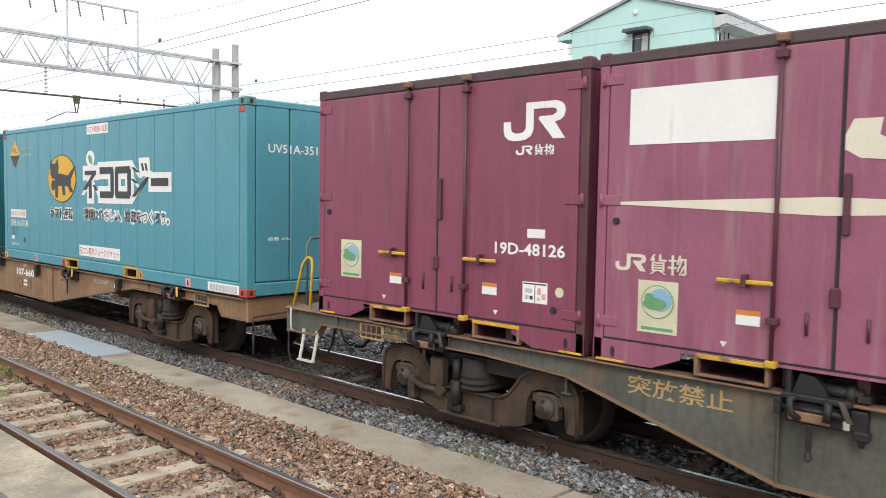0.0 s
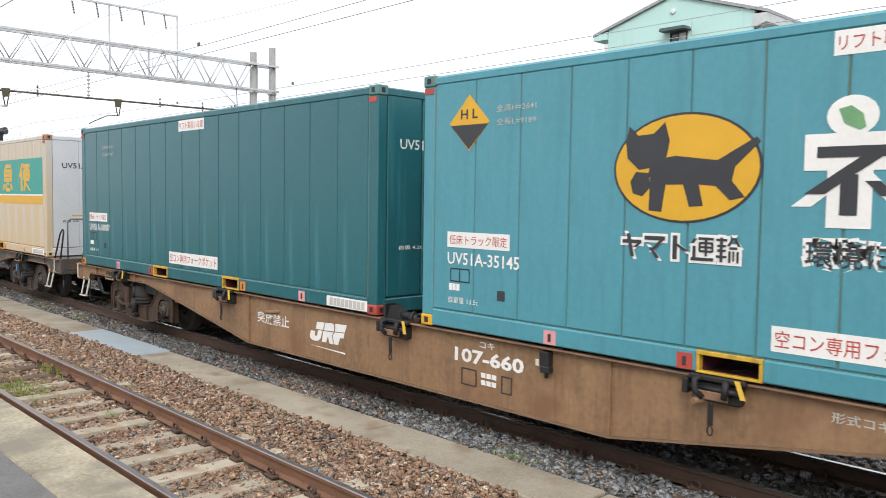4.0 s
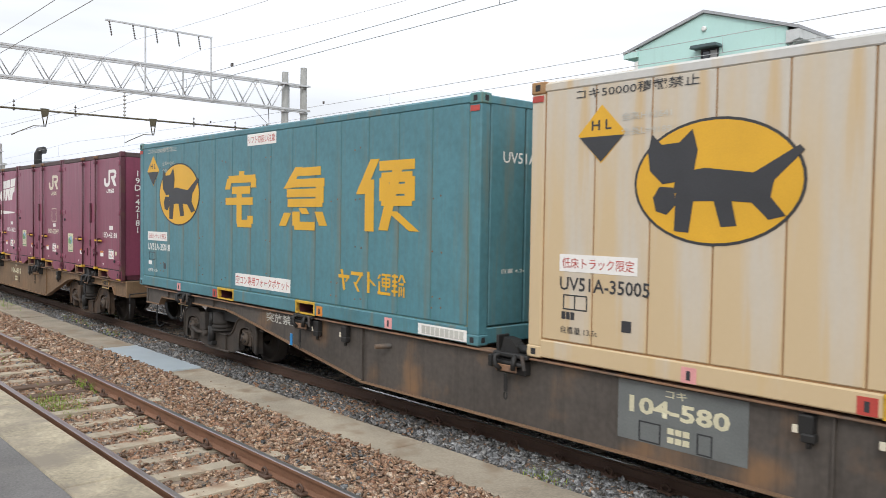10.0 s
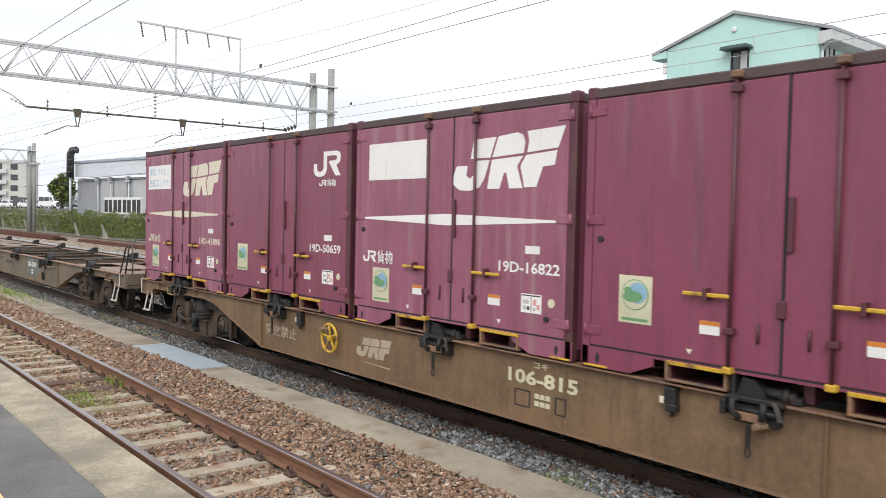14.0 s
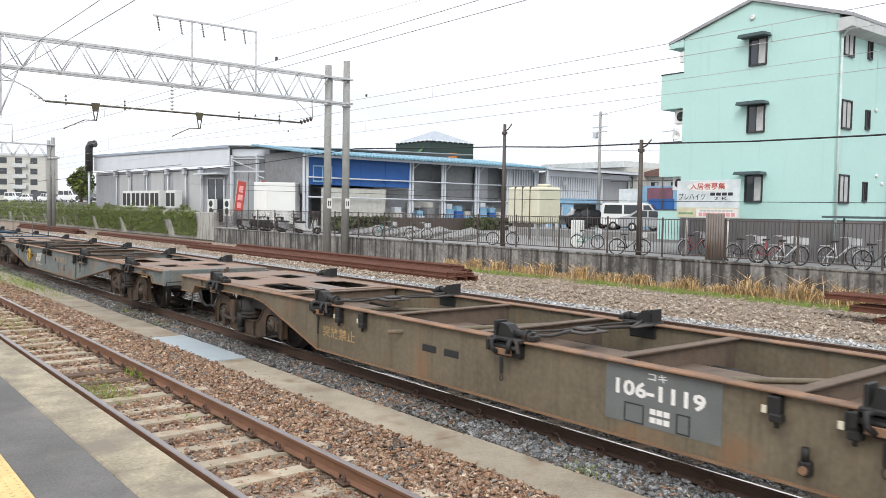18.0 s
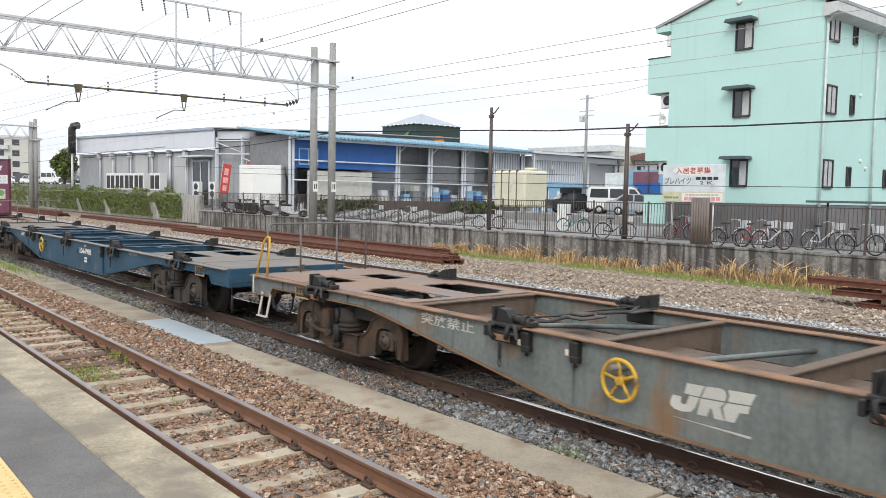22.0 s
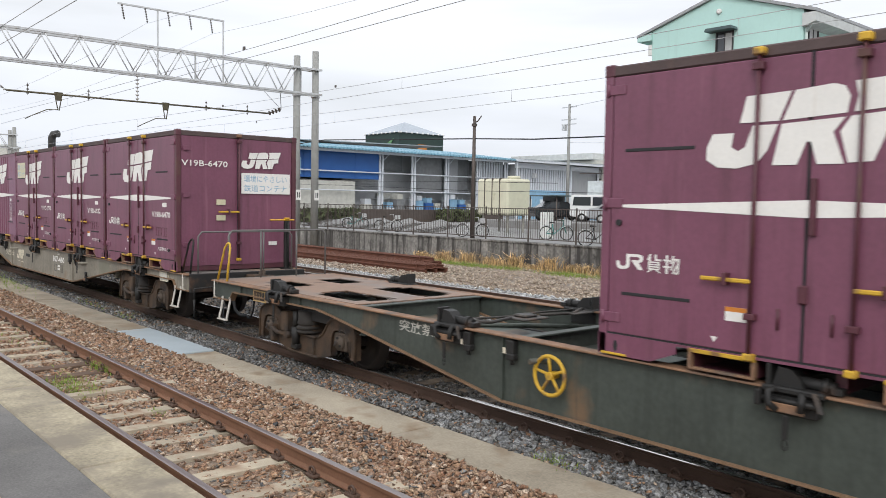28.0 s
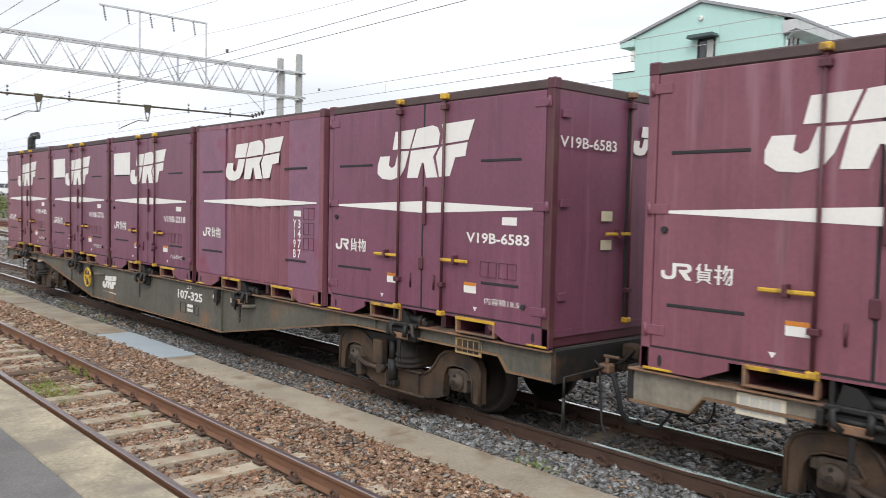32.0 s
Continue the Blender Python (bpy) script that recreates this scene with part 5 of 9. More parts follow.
        locking_bar(c, rods[0], 0.19, H - 0.03, paint, -0.42, 0.765, top=M_YELLOW if rods[0] < 1.48 else None)
        locking_bar(c, rods[1], 0.19, H - 0.03, paint, 0.42, 0.765, top=M_YELLOW if rods[0] < 1.48 else None)
        for q in (0.20, L - 0.32):
            part("door_stop", Mesh().tube((q, -1.25, 0.37 if q > 1 else 1.18), (q, -1.22, 0.37 if q > 1 else 1.18), 0.028, 8), M_RUBBER_HOLE, c)
    for q in (0.14, L - 0.24):
        # hole drawn as a black patch, its shade in the colour
        part("lashing_hole", Mesh().extrude(ellipse(q + 0.05, 0.085, 0.022, 0.05, 12), -1.2265, -1.2245), M_RUBBER_HOLE, c)
        part("corner_foot", Mesh().cbox(q - 0.11 if q < 1 else q - 0.03, q + 0.17 if q < 1 else q + 0.22, -1.229, -1.20, 0.0, 0.022, 0.004), M_YELLOW, c)
    for x0, x1 in ((0.95, 1.47), (2.46, 2.98)):
        fork_pocket(c, x0, x1)
    if slots:
        for x0, x1, z in ((0.24, 0.92, 1.81), (2.76, 3.32, 1.81), (2.80, 3.32, 0.56), (0.24, 0.92, 0.56)):
            if not corrugated or x0 < 0.9 or x1 > 3:
                # slots are raised black strips, painted as dark openings
                part("vent_slot", Mesh().cbox(max(x0, 0.16), x1, -1.231, -1.222, z - 0.014, z + 0.014, 0.003), M_RUBBER_HOLE, c)
    for x in (L - 0.02,):
        part("end_wall", Mesh().cbox(x - 0.02, x, -1.13, 1.13, 0.16, H - 0.08, 0.006).box(x - 0.015, x + 0.006, -1.13, 1.13, 0.10, 0.17), paint, c)
    if front_door:
        part("door_seal", Mesh().box(L - 0.02, L + 0.003, -0.03, -0.002, 0.2, H - 0.1), M_RUBBER_HOLE, c)
        locking_bar(c, -0.02, 0.2, H - 0.02, paint, -0.42, 1.09, end=True, y=-(L + 0.0))
        for hz in (0.45, 1.35, 2.2):
            part("hinge", Mesh().cbox(L - 0.01, L + 0.012, -1.1, -0.98, hz, hz + 0.08, 0.004), paint, c)
    for m in marks:
        m(c)
    return c


L12 = 3.715


def box_outline(c, x0, x1, z0, z1):
    """A thin dark painted box with a middle line."""
    t, xm = 0.007, (x0 + x1) / 2
    for r in (rect(x0, x1, z0, z0 + t), rect(x0, x1, z1 - t, z1), rect(x0, x0 + t, z0 + t, z1 - t), rect(x1 - t, x1, z0 + t, z1 - t), rect(xm - t / 2, xm + t / 2, z0 + t, z1 - t)):
        flat("table_line", r, M_MAROON_DK, c)


def std_marks(number, logo, old=False, eco=True, jrk=True, num_z=0.835):
    """The usual set of markings on the maroon containers."""
    ink = M_OLDWHITE if old else M_WHITE

    def put(c):
        if logo == "hook":
            mark_hook_block(c, 2.78, 3.47, 1.88, 2.22, ink)
            rail_name(c, 2.93, 3.36, 1.745, 1.84, ink)
            lettering(number, 2.70, num_z, 0.80, 0.115, ink, c)
        elif logo == "slant_right":
            mark_slanted(c, 1.95, 3.58, 1.64, 2.25, ink)
            wedge_band(c, ink)
            rail_name(c, 0.20, 0.84, 0.765, 0.925, ink)
            lettering(number, 2.70, 0.80, 0.85, 0.115, ink, c)
        elif logo == "slant_mid":
            mark_slanted(c, 1.03, 2.66, 1.63, 2.24, ink, y=-1.2305)
            wedge_band(c, ink)
            if jrk:
                rail_name(c, 0.18, 0.82, 0.765, 0.92, ink)
            lettering(number, 2.57, 0.965, 0.88, 0.11, ink, c)
            lettering("内容積18.5m", 2.86, 0.345, 0.56, 0.07, ink, c, fat=0.0)
        if eco:
            z = (0.29, 0.71) if logo == "slant_right" else (0.45, 0.87)
            eco_sticker(c, 0.42, 0.77, *z, old)
        flat("tag_plate", rect(3.08, 3.28, 1.0 if logo != "slant_mid" else 1.16, 1.08 if logo != "slant_mid" else 1.24), M_WHITE, c, label="small white data tag")
        for x in (1.24, 2.55):
            lb = flat("warning_label", rect(x, x + 0.18, 0.44, 0.55), M_WHITE, c, label="white label with an orange edge")
            part("label_edge", Mesh().extrude(rect(x, x + 0.18, 0.515, 0.55), -0.001, 0.001), M_ORANGE, lb, at=pose(0, -0.0022, 0))
        if logo != "slant_mid":
            lb = flat("data_label", rect(3.04, 3.32, 0.41, 0.60), M_WHITE, c, label="white data label with worn print")
            for a, b, z0, z1, m in ((3.07, 3.15, 0.50, 0.54, M_GREYTEXT), (3.07, 3.11, 0.44, 0.48, M_GREYTEXT), (3.125, 3.16, 0.44, 0.475, M_BLACK), (3.178, 3.186, 0.415, 0.575, M_MAROON), (3.21, 3.25, 0.49, 0.55, M_PINK), (3.26, 3.30, 0.45, 0.50, M_PINK), (3.21, 3.24, 0.435, 0.465, M_GREYTEXT)):
                part("print", Mesh().extrude(rect(a, b, z0, z1), -0.001, 0.001), m, lb, at=pose(0, -0.0022, 0))
            part("print", Mesh().extrude(rect(3.05, 3.31, 0.578, 0.59), -0.001, 0.001), M_BLACK, lb, at=pose(0, -0.0022, 0))
            flat("seal_tag", ellipse(3.45, 0.53, 0.045, 0.045, 12), M_STICKER, c)
        for x in (1.15, 2.72):
            flat("arrow_mark", [(x - 0.03, 0.30), (x + 0.03, 0.30), (x, 0.255)], ink, c)
        if logo == "slant_mid":
            for i in range(2):
                box_outline(c, 2.78 + i * 0.27, 3.02 + i * 0.27, 0.62, 0.78)
    return put


def front_number(s):
    return lambda c: lettering(s, -0.95, 0.95, 0.12, 1.25, M_WHITE, c, L12 + 0.004, 0.012, end=True, vertical=True)


def front_v19(number, plate=True, eco=False):
    def put(c):
        lettering(number, -1.13, 1.92, 0.89, 0.11, M_WHITE, c, L12 + 0.004, 0.012, end=True)
        mark_slanted(c, 0.04, 0.88, 1.91, 2.25, M_WHITE, y=L12 + 0.004, end=True)
        if plate:
            slogan_plate(c, 0.04, 1.08, 1.44, 1.83, M_WHITE, True, L12 + 0.004, M_BLUEINK)
        for z in (0.93, 1.22):
            flat("warning_label", rect(-0.46, -0.28, z, z + 0.1), M_STICKER, c, L12 + 0.004, True)
        if eco:
            flat("eco_sticker", rect(0.55, 0.98, 0.75, 1.2), M_STICKER, c, L12 + 0.004, True, "cream sticker with a round green emblem")
            flat("emblem", ellipse(0.765, 1.02, 0.17, 0.15, 18), M_GREENINK, c, L12 + 0.007, True)
        flat("tag_plate", rect(0.62, 0.8, 0.45, 0.52), M_WHITE, c, L12 + 0.004, True)
    return put


def panel_plain(c):
    flat("blank_panel", rect(0.30, 1.48, 1.80, 2.25), M_WHITE, c, label="blank white painted panel")


def slogan_left(ink):
    return lambda c: slogan_plate(c, 0.18, 1.34, 1.80, 2.26, M_WHITE, ink=ink)


def square_outline(c):
    for r in (rect(2.99, 3.33, 1.42, 1.435), rect(2.99, 3.33, 1.125, 1.14), rect(2.99, 3.005, 1.14, 1.42), rect(3.315, 3.33, 1.14, 1.42)):
        flat("frame_mark", r, M_OLDWHITE, c)


# ---- 30-foot containers ----
M_GROOVE = surf("olive_stained_groove", (0.085, 0.205, 0.20), 0.6, dark=0.8, lite=1.2, scale=1.5, bump=0.05, dirt=(0.15, 0.16, 0.10), dirt_amt=0.4, streak=True)

def big_container(s, paint, label, marks=(), L=9.18, W=2.49, H=2.641, groove=None, pocket_trim=M_YELLOW, group="long containers", feet=(), end_paint=None):
    groove = groove or (M_GROOVE if "teal" in paint.name else None)
    c = thing("freight_container", label, "container", group)
    MOVING.append((c, s, TRAIN_Y + 0.02, 1.0))
    h = W / 2
    groove = groove or paint
    part("body", Mesh().box(0.05, L - 0.05, -h + 0.018, h - 0.03, 0.185, H - 0.05), groove, c)
    part("roof", Mesh().cbox(0.08, L - 0.08, -h + 0.03, h - 0.03, H - 0.045, H - 0.005, 0.01), paint, c)
    n = 15
    pw = (L - 0.36) / n
    pm = Mesh().cbox(0.008, pw - 0.008, -h + 0.005, -h + 0.05, 0.20, H - 0.10, 0.008).build("side_panel")
    pm.materials.append(paint)
    for i in range(n):
        part("side_panel", pm, paint, c, at=pose(0.18 + i * pw, 0, 0))
    part("side_panel", Mesh().box(0.18, L - 0.18, h - 0.05, h - 0.01, 0.2, H - 0.1), paint, c)
    m = 4
    ew = (W - 0.30) / m
    seam, end_paint = 0.002 if end_paint else 0.012, end_paint or paint
    em = Mesh().cbox(L - 0.05, L - 0.012, seam, ew - seam, 0.20, H - 0.10, min(0.01, 2 * seam)).build("end_panel")
    em.materials.append(end_paint)
    for i in range(m):
        part("end_panel", em, end_paint, c, at=pose(0, -h + 0.15 + i * ew, 0))
    for y in (-h, h - 0.06):
        part("top_rail", Mesh().cbox(0.17, L - 0.17, y, y + 0.06, H - 0.10, H - 0.02, 0.01), paint, c)
        for xa, xb in ((0.17, 3.245), (3.775, 5.595), (6.065, L - 0.17)):
            part("bottom_rail", Mesh().cbox(xa, xb, y - 0.004 if y < 0 else y, y + 0.06, 0.012, 0.185, 0.012), paint, c)
    part("bottom_rail", Mesh().cbox(L - 0.06, L - 0.002, -h + 0.1, h - 0.1, 0.012, 0.185, 0.012), end_paint, c)
    part("top_rail", Mesh().cbox(L - 0.06, L - 0.002, -h + 0.1, h - 0.1, H - 0.11, H - 0.02, 0.012), end_paint, c)
    part("bottom_rail", Mesh().cbox(0.002, 0.06, -h + 0.1, h - 0.1, 0.012, 0.185, 0.012), paint, c)
    part("end_panel", Mesh().box(0.02, 0.05, -h + 0.1, h - 0.1, 0.18, H - 0.1), paint, c)
    for x in (0.0, L - 0.17):
        for y in (-h, h - 0.15):
            part("corner_post", Mesh().cbox(x + 0.004, x + 0.166, y + 0.003, y + 0.147, 0.11, H - 0.11, 0.014), paint, c)
            for z, nm in ((0.0, "lower"), (H - 0.115, "upper")):
                cc = part("corner_casting", Mesh().cbox(x - 0.003, x + 0.173, y - 0.005, y + 0.155, z, z + 0.118, 0.012), (groove if y < 0 else end_paint) if nm == "upper" else dict(feet).get(0 if x < 1 else 1, paint) if y < 0 else paint, c)
                if y < 0:
                    # casting holes are black plates in place of shaded openings
                    part("casting_hole", Mesh().cbox(x + 0.055, x + 0.115, y - 0.0075, y, z + 0.03, z + 0.09, 0.002), M_RUBBER_HOLE, cc)
                    part("casting_hole", Mesh().cbox(x - 0.0055 if x < 1 else x + 0.168, x + 0.002 if x < 1 else x + 0.1755, y + 0.05, y + 0.105, z + 0.03, z + 0.09, 0.002), M_RUBBER_HOLE, cc)
    for x0, x1 in ((3.27, 3.75), (5.62, 6.04)):
        fork_pocket(c, x0, x1, -h, pocket_trim, 0.015, 0.165, True)
    for x, mt in ((1.70, M_PINK), (3.07, M_REDINK), (6.12, M_ORANGE), (7.60, M_PINK)):
        mt = dict_marks.get((label, x), mt)
        b = flat("lifting_mark", rect(x, x + 0.14, 0.02, 0.15), mt, c, -h - 0.0055)
        part("lifting_slot", Mesh().extrude(rect(x + 0.05, x + 0.085, 0.045, 0.12), -0.001, 0.001), M_BLACK, b, at=pose(0, -0.0025, 0))
    for x in (0.02, L - 0.16):
        flat("top_mark", rect(x, x + 0.14, H - 0.19, H - 0.13), M_REDINK, c, -h - 0.003)
    bars(8.28, 8.98, 0.04, 0.13, M_GREYTEXT, flat("owner_plate", rect(8.22, 9.02, 0.025, 0.15), M_WHITE, c, -h - 0.0055), 9, y=-0.0025)
    for mk in marks:
        mk(c)
    return c


dict_marks = {}
YB = -1.245 + 0.003  # just proud of the side panels


def oval_mark(cx, cz, a, b, end=False, y=YB):
    """The haulier's round mark: a yellow disc with a dark rim and plain dark shapes."""
    def put(c):
        sg = 1 if end else -1
        flat("round_mark", ellipse(cx, cz, a, b), M_BLACK, c, y, end, "yellow disc with a dark rim and dark shapes")
        flat("round_mark", ellipse(cx, cz, a * 0.965, b * 0.955), M_OCHRE, c, y + sg * 0.003, end)
        p = lambda u, v: (cx + u * a, cz + v * b)
        shapes = [((-0.45, 0.15), (-0.1, 0.22), (0.45, 0.12), (0.92, 0.50), (0.97, 0.42), (0.67, 0.0), (0.62, -0.35), (0.2, -0.30), (-0.25, -0.30), (-0.48, -0.15)),
                  ((0.61, -0.2), (0.80, -0.52), (0.62, -0.58), (0.38, -0.25)), ((0.2, -0.2), (0.28, -0.68), (0.1, -0.70), (0.0, -0.25)),
                  ((-0.22, -0.2), (-0.28, -0.80), (-0.46, -0.78), (-0.45, -0.15)), ((-0.48, -0.08), (-0.44, -0.34), (-0.56, -0.52), (-0.70, -0.46), (-0.74, -0.24), (-0.66, -0.06)),
                  ((-0.82, 0.52), (-0.77, 0.80), (-0.64, 0.62), (-0.42, 0.64), (-0.26, 0.84), (-0.19, 0.5), (-0.23, 0.2), (-0.36, 0.03), (-0.62, -0.02), (-0.79, 0.2))]
        for q in shapes:
            flat("dark_shape", [p(*v) for v in q], M_BLACK, c, y + sg * 0.006, end)
    return put


def hazard_diamond(cx, cz, r, text=True):
    def put(c):
        flat("diamond_plate", [(cx - r, cz), (cx, cz - r), (cx + r, cz), (cx, cz + r)], M_OCHRE, c, YB, label="yellow and black diamond plate")
        flat("diamond_half", [(cx - r * 0.93, cz - 0.02), (cx, cz - r * 0.95), (cx + r * 0.93, cz - 0.02)], M_BLACK, c, YB - 0.003)
        if text:
            lettering("H L", cx - r * 0.42, cz + r * 0.14, r * 0.84, r * 0.34, M_BLACK, c, YB - 0.003)
    return put


def label(s, x, z, w, h, ink, plate=None, fat=0.012, y=YB):
    def put(c):
        if plate:
            flat("label_plate", rect(x - 0.03, x + w + 0.03, z - 0.03, z + h + 0.03), plate, c, y)
        lettering(s, x, z, w, h, ink, c, y - 0.003, fat)
    return put


def outlined(s, x, z, w, h):
    """Dark writing with a broad white outline."""
    def put(c):
        lettering(s, x - 0.03, z - 0.034, w + 0.06, h + 0.068, M_WHITE, c, YB, 0.17)
        lettering(s, x, z, w, h, M_BLACK, c, YB - 0.004, 0.008)
    return put


def name_blocks(x0, x1, z0, z1):
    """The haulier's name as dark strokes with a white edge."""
    def put(c):
        quads = name_quads(x0, x1, z0 + 0.02, z1 - 0.02)
        strokes_part("name_rim", [grown(q, 0.022) for q in quads], M_WHITE, c, YB)
        strokes_part("name_stroke", quads, M_BLACK, c, YB - 0.006)
    return put


def bar_h(v, u0=0.0, u1=1.0, t=0.135):
    return ((u0, v - t / 2), (u1, v - t / 2), (u1, v + t / 2), (u0, v + t / 2))


def bar_v(u, v0=0.0, v1=1.0, t=0.17):
    return ((u - t / 2, v0), (u + t / 2, v0), (u + t / 2, v1), (u - t / 2, v1))


def bar_d(u0, v0, u1, v1, t=0.17):
    return ((u0 - t / 2, v0), (u0 + t / 2, v0), (u1 + t / 2, v1), (u1 - t / 2, v1))


NAME_H = [[bar_h(0.66, 0.0, 0.95, 0.16), bar_d(0.52, 0.0, 0.28, 1.0, 0.18), bar_d(0.66, 0.42, 0.9, 0.66, 0.16)],
          [bar_h(0.85, 0.0, 1.0, 0.17), bar_d(0.42, 0.34, 0.9, 0.85, 0.18), bar_d(0.66, 0.0, 0.3, 0.44, 0.18)],
          [bar_v(0.36, 0.0, 1.0, 0.2), bar_d(0.9, 0.36, 0.4, 0.66, 0.2)],
          [bar_h(0.92, 0.32, 1.0, 0.11), bar_h(0.74, 0.36, 0.96, 0.09), bar_h(0.57, 0.36, 0.96, 0.09), bar_h(0.40, 0.36, 0.96, 0.09), bar_v(0.66, 0.2, 0.92, 0.11), bar_v(0.38, 0.4, 0.74, 0.1), bar_v(0.94, 0.4, 0.74, 0.1), bar_h(0.07, 0.0, 1.0, 0.13), bar_v(0.14, 0.1, 0.6, 0.14), bar_d(0.06, 0.72, 0.2, 0.92, 0.14)],
          [bar_v(0.22, 0.0, 1.0, 0.13), bar_h(0.9, 0.0, 0.46, 0.1), bar_h(0.66, 0.04, 0.42, 0.1), bar_h(0.47, 0.04, 0.42, 0.1), bar_h(0.22, 0.0, 0.46, 0.1), bar_d(0.52, 0.66, 0.72, 1.0, 0.13), bar_d(0.98, 0.66, 0.78, 1.0, 0.13), bar_h(0.58, 0.56, 0.9, 0.1), bar_v(0.58, 0.0, 0.46, 0.1), bar_v(0.74, 0.06, 0.46, 0.08), bar_v(0.92, 0.0, 0.46, 0.1)]]
NAME_R = [[bar_d(0.1, 0.66, 0.28, 1.0, 0.13), bar_v(0.24, 0.62, 0.84, 0.12), bar_v(0.6, 0.66, 1.0, 0.12), bar_h(0.70, 0.6, 0.96, 0.1), bar_h(0.57, 0.15, 0.86, 0.08), bar_h(0.44, 0.2, 0.8, 0.07), bar_h(0.32, 0.2, 0.8, 0.07), bar_h(0.19, 0.15, 0.86, 0.08), bar_v(0.19, 0.19, 0.57, 0.1), bar_v(0.81, 0.19, 0.57, 0.1), bar_d(0.1, 0.0, 0.34, 0.16, 0.13), bar_d(0.9, 0.0, 0.66, 0.16, 0.13)],
          [bar_v(0.24, 0.0, 1.0, 0.13), bar_h(0.72, 0.02, 0.45, 0.1), bar_h(0.37, 0.0, 0.46, 0.1), bar_d(0.5, 0.55, 0.64, 1.0, 0.12), bar_h(0.8, 0.58, 1.0, 0.1), bar_v(0.93, 0.08, 0.8, 0.12), bar_d(0.5, 0.2, 0.74, 0.76, 0.1), bar_d(0.62, 0.02, 0.86, 0.5, 0.1), bar_h(0.06, 0.74, 0.93, 0.1)]]


def name_quads(x0, x1, z0, z1):
    w = (x1 - x0) / 5
    return [q for i, st in enumerate(NAME_H) for q in placed(st, x0 + i * w, x0 + (i + 0.9) * w, z0, z1)]


def rail_name(c, x0, x1, z0, z1, ink, y=-1.2285):
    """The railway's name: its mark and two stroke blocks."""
    w = (x1 - x0) / 4
    mark_hook_block(c, x0, x0 + 1.75 * w, z0 + 0.06 * (z1 - z0), z1 - 0.06 * (z1 - z0), ink, y)
    strokes_part("name_stroke", [q for i, st in enumerate(NAME_R) for q in placed(st, x0 + (1.95 + i * 1.05) * w, x0 + (2.93 + i * 1.05) * w, z0, z1)], ink, c, y)


def end_label(s, x, z, w, h, ink, L=9.18):
    return lambda c: lettering(s, x, z, w, h, ink, c, L - 0.012 + 0.004, 0.012, end=True)


def grown(q, p):
    """A stroke widened by p all round."""
    cx, cz = sum(a for a, _ in q) / len(q), sum(b for _, b in q) / len(q)
    return [(a + math.copysign(p, a - cx), b + math.copysign(p, b - cz)) for a, b in q]


def strokes_part(name, quads, ink, c, y, end=False):
    """Painted strokes in one piece, each a hair above the one before."""
    d, sg = Mesh(), 1 if end else -1
    for k, q in enumerate(quads):
        d.extrude(q, -0.001, 0.001)
        n = 2 * len(q)
        d.v[-n:] = [(a, b - 0.00012 * k, e) for a, b, e in d.v[-n:]]
    return tagged(part(name, d, ink, c, at=pose(y + sg * 0.002, 0, 0, 0, 0, 90) if end else pose(0, y + sg * 0.002, 0)), kind="stuff")


def placed(strokes, x0, x1, z0, z1):
    return [[(x0 + u * (x1 - x0), z0 + v * (z1 - z0)) for u, v in q] for q in strokes]


def stroke_block(x0, x1, z0, z1, ink, strokes, y=YB):
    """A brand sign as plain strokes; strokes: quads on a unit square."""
    return lambda c: strokes_part("sign_stroke", placed(strokes, x0, x1, z0, z1), ink, c, y - 0.001)


SIGN_A = [bar_h(0.86, 0.1, 0.98), bar_v(0.54, 0.86, 1.0), bar_d(0.06, 0.68, 0.14, 0.88), bar_v(0.92, 0.70, 0.86), bar_h(0.66, 0.22, 0.82), bar_h(0.46, 0.0, 0.9), bar_v(0.46, 0.06, 0.66), bar_h(0.06, 0.4, 0.86), bar_v(0.82, 0.06, 0.2)]
SIGN_B = [bar_h(0.92, 0.4, 0.9), bar_d(0.15, 0.66, 0.42, 1.0), bar_h(0.74, 0.2, 0.98), bar_h(0.58, 0.14, 0.92), bar_v(0.88, 0.42, 0.78), bar_h(0.42, 0.16, 0.94), bar_d(0.04, 0.04, 0.16, 0.26), bar_h(0.05, 0.32, 0.78), bar_v(0.36, 0.05, 0.28), bar_d(0.58, 0.24, 0.50, 0.34), bar_d(0.96, 0.06, 0.86, 0.28)]
SIGN_C = [bar_d(0.02, 0.52, 0.30, 1.0), bar_v(0.2, 0.0, 0.72), bar_h(0.90, 0.38, 1.0), bar_h(0.74, 0.42, 0.96), bar_h(0.58, 0.42, 0.96), bar_h(0.42, 0.42, 0.96), bar_v(0.47, 0.42, 0.74), bar_v(0.92, 0.42, 0.74), bar_d(0.46, 0.02, 0.72, 0.9), bar_d(1.0, 0.02, 0.62, 0.28)]
BOX_K = [bar_h(0.9), bar_h(0.1), bar_v(0.93, 0.1, 0.9, 0.16)]
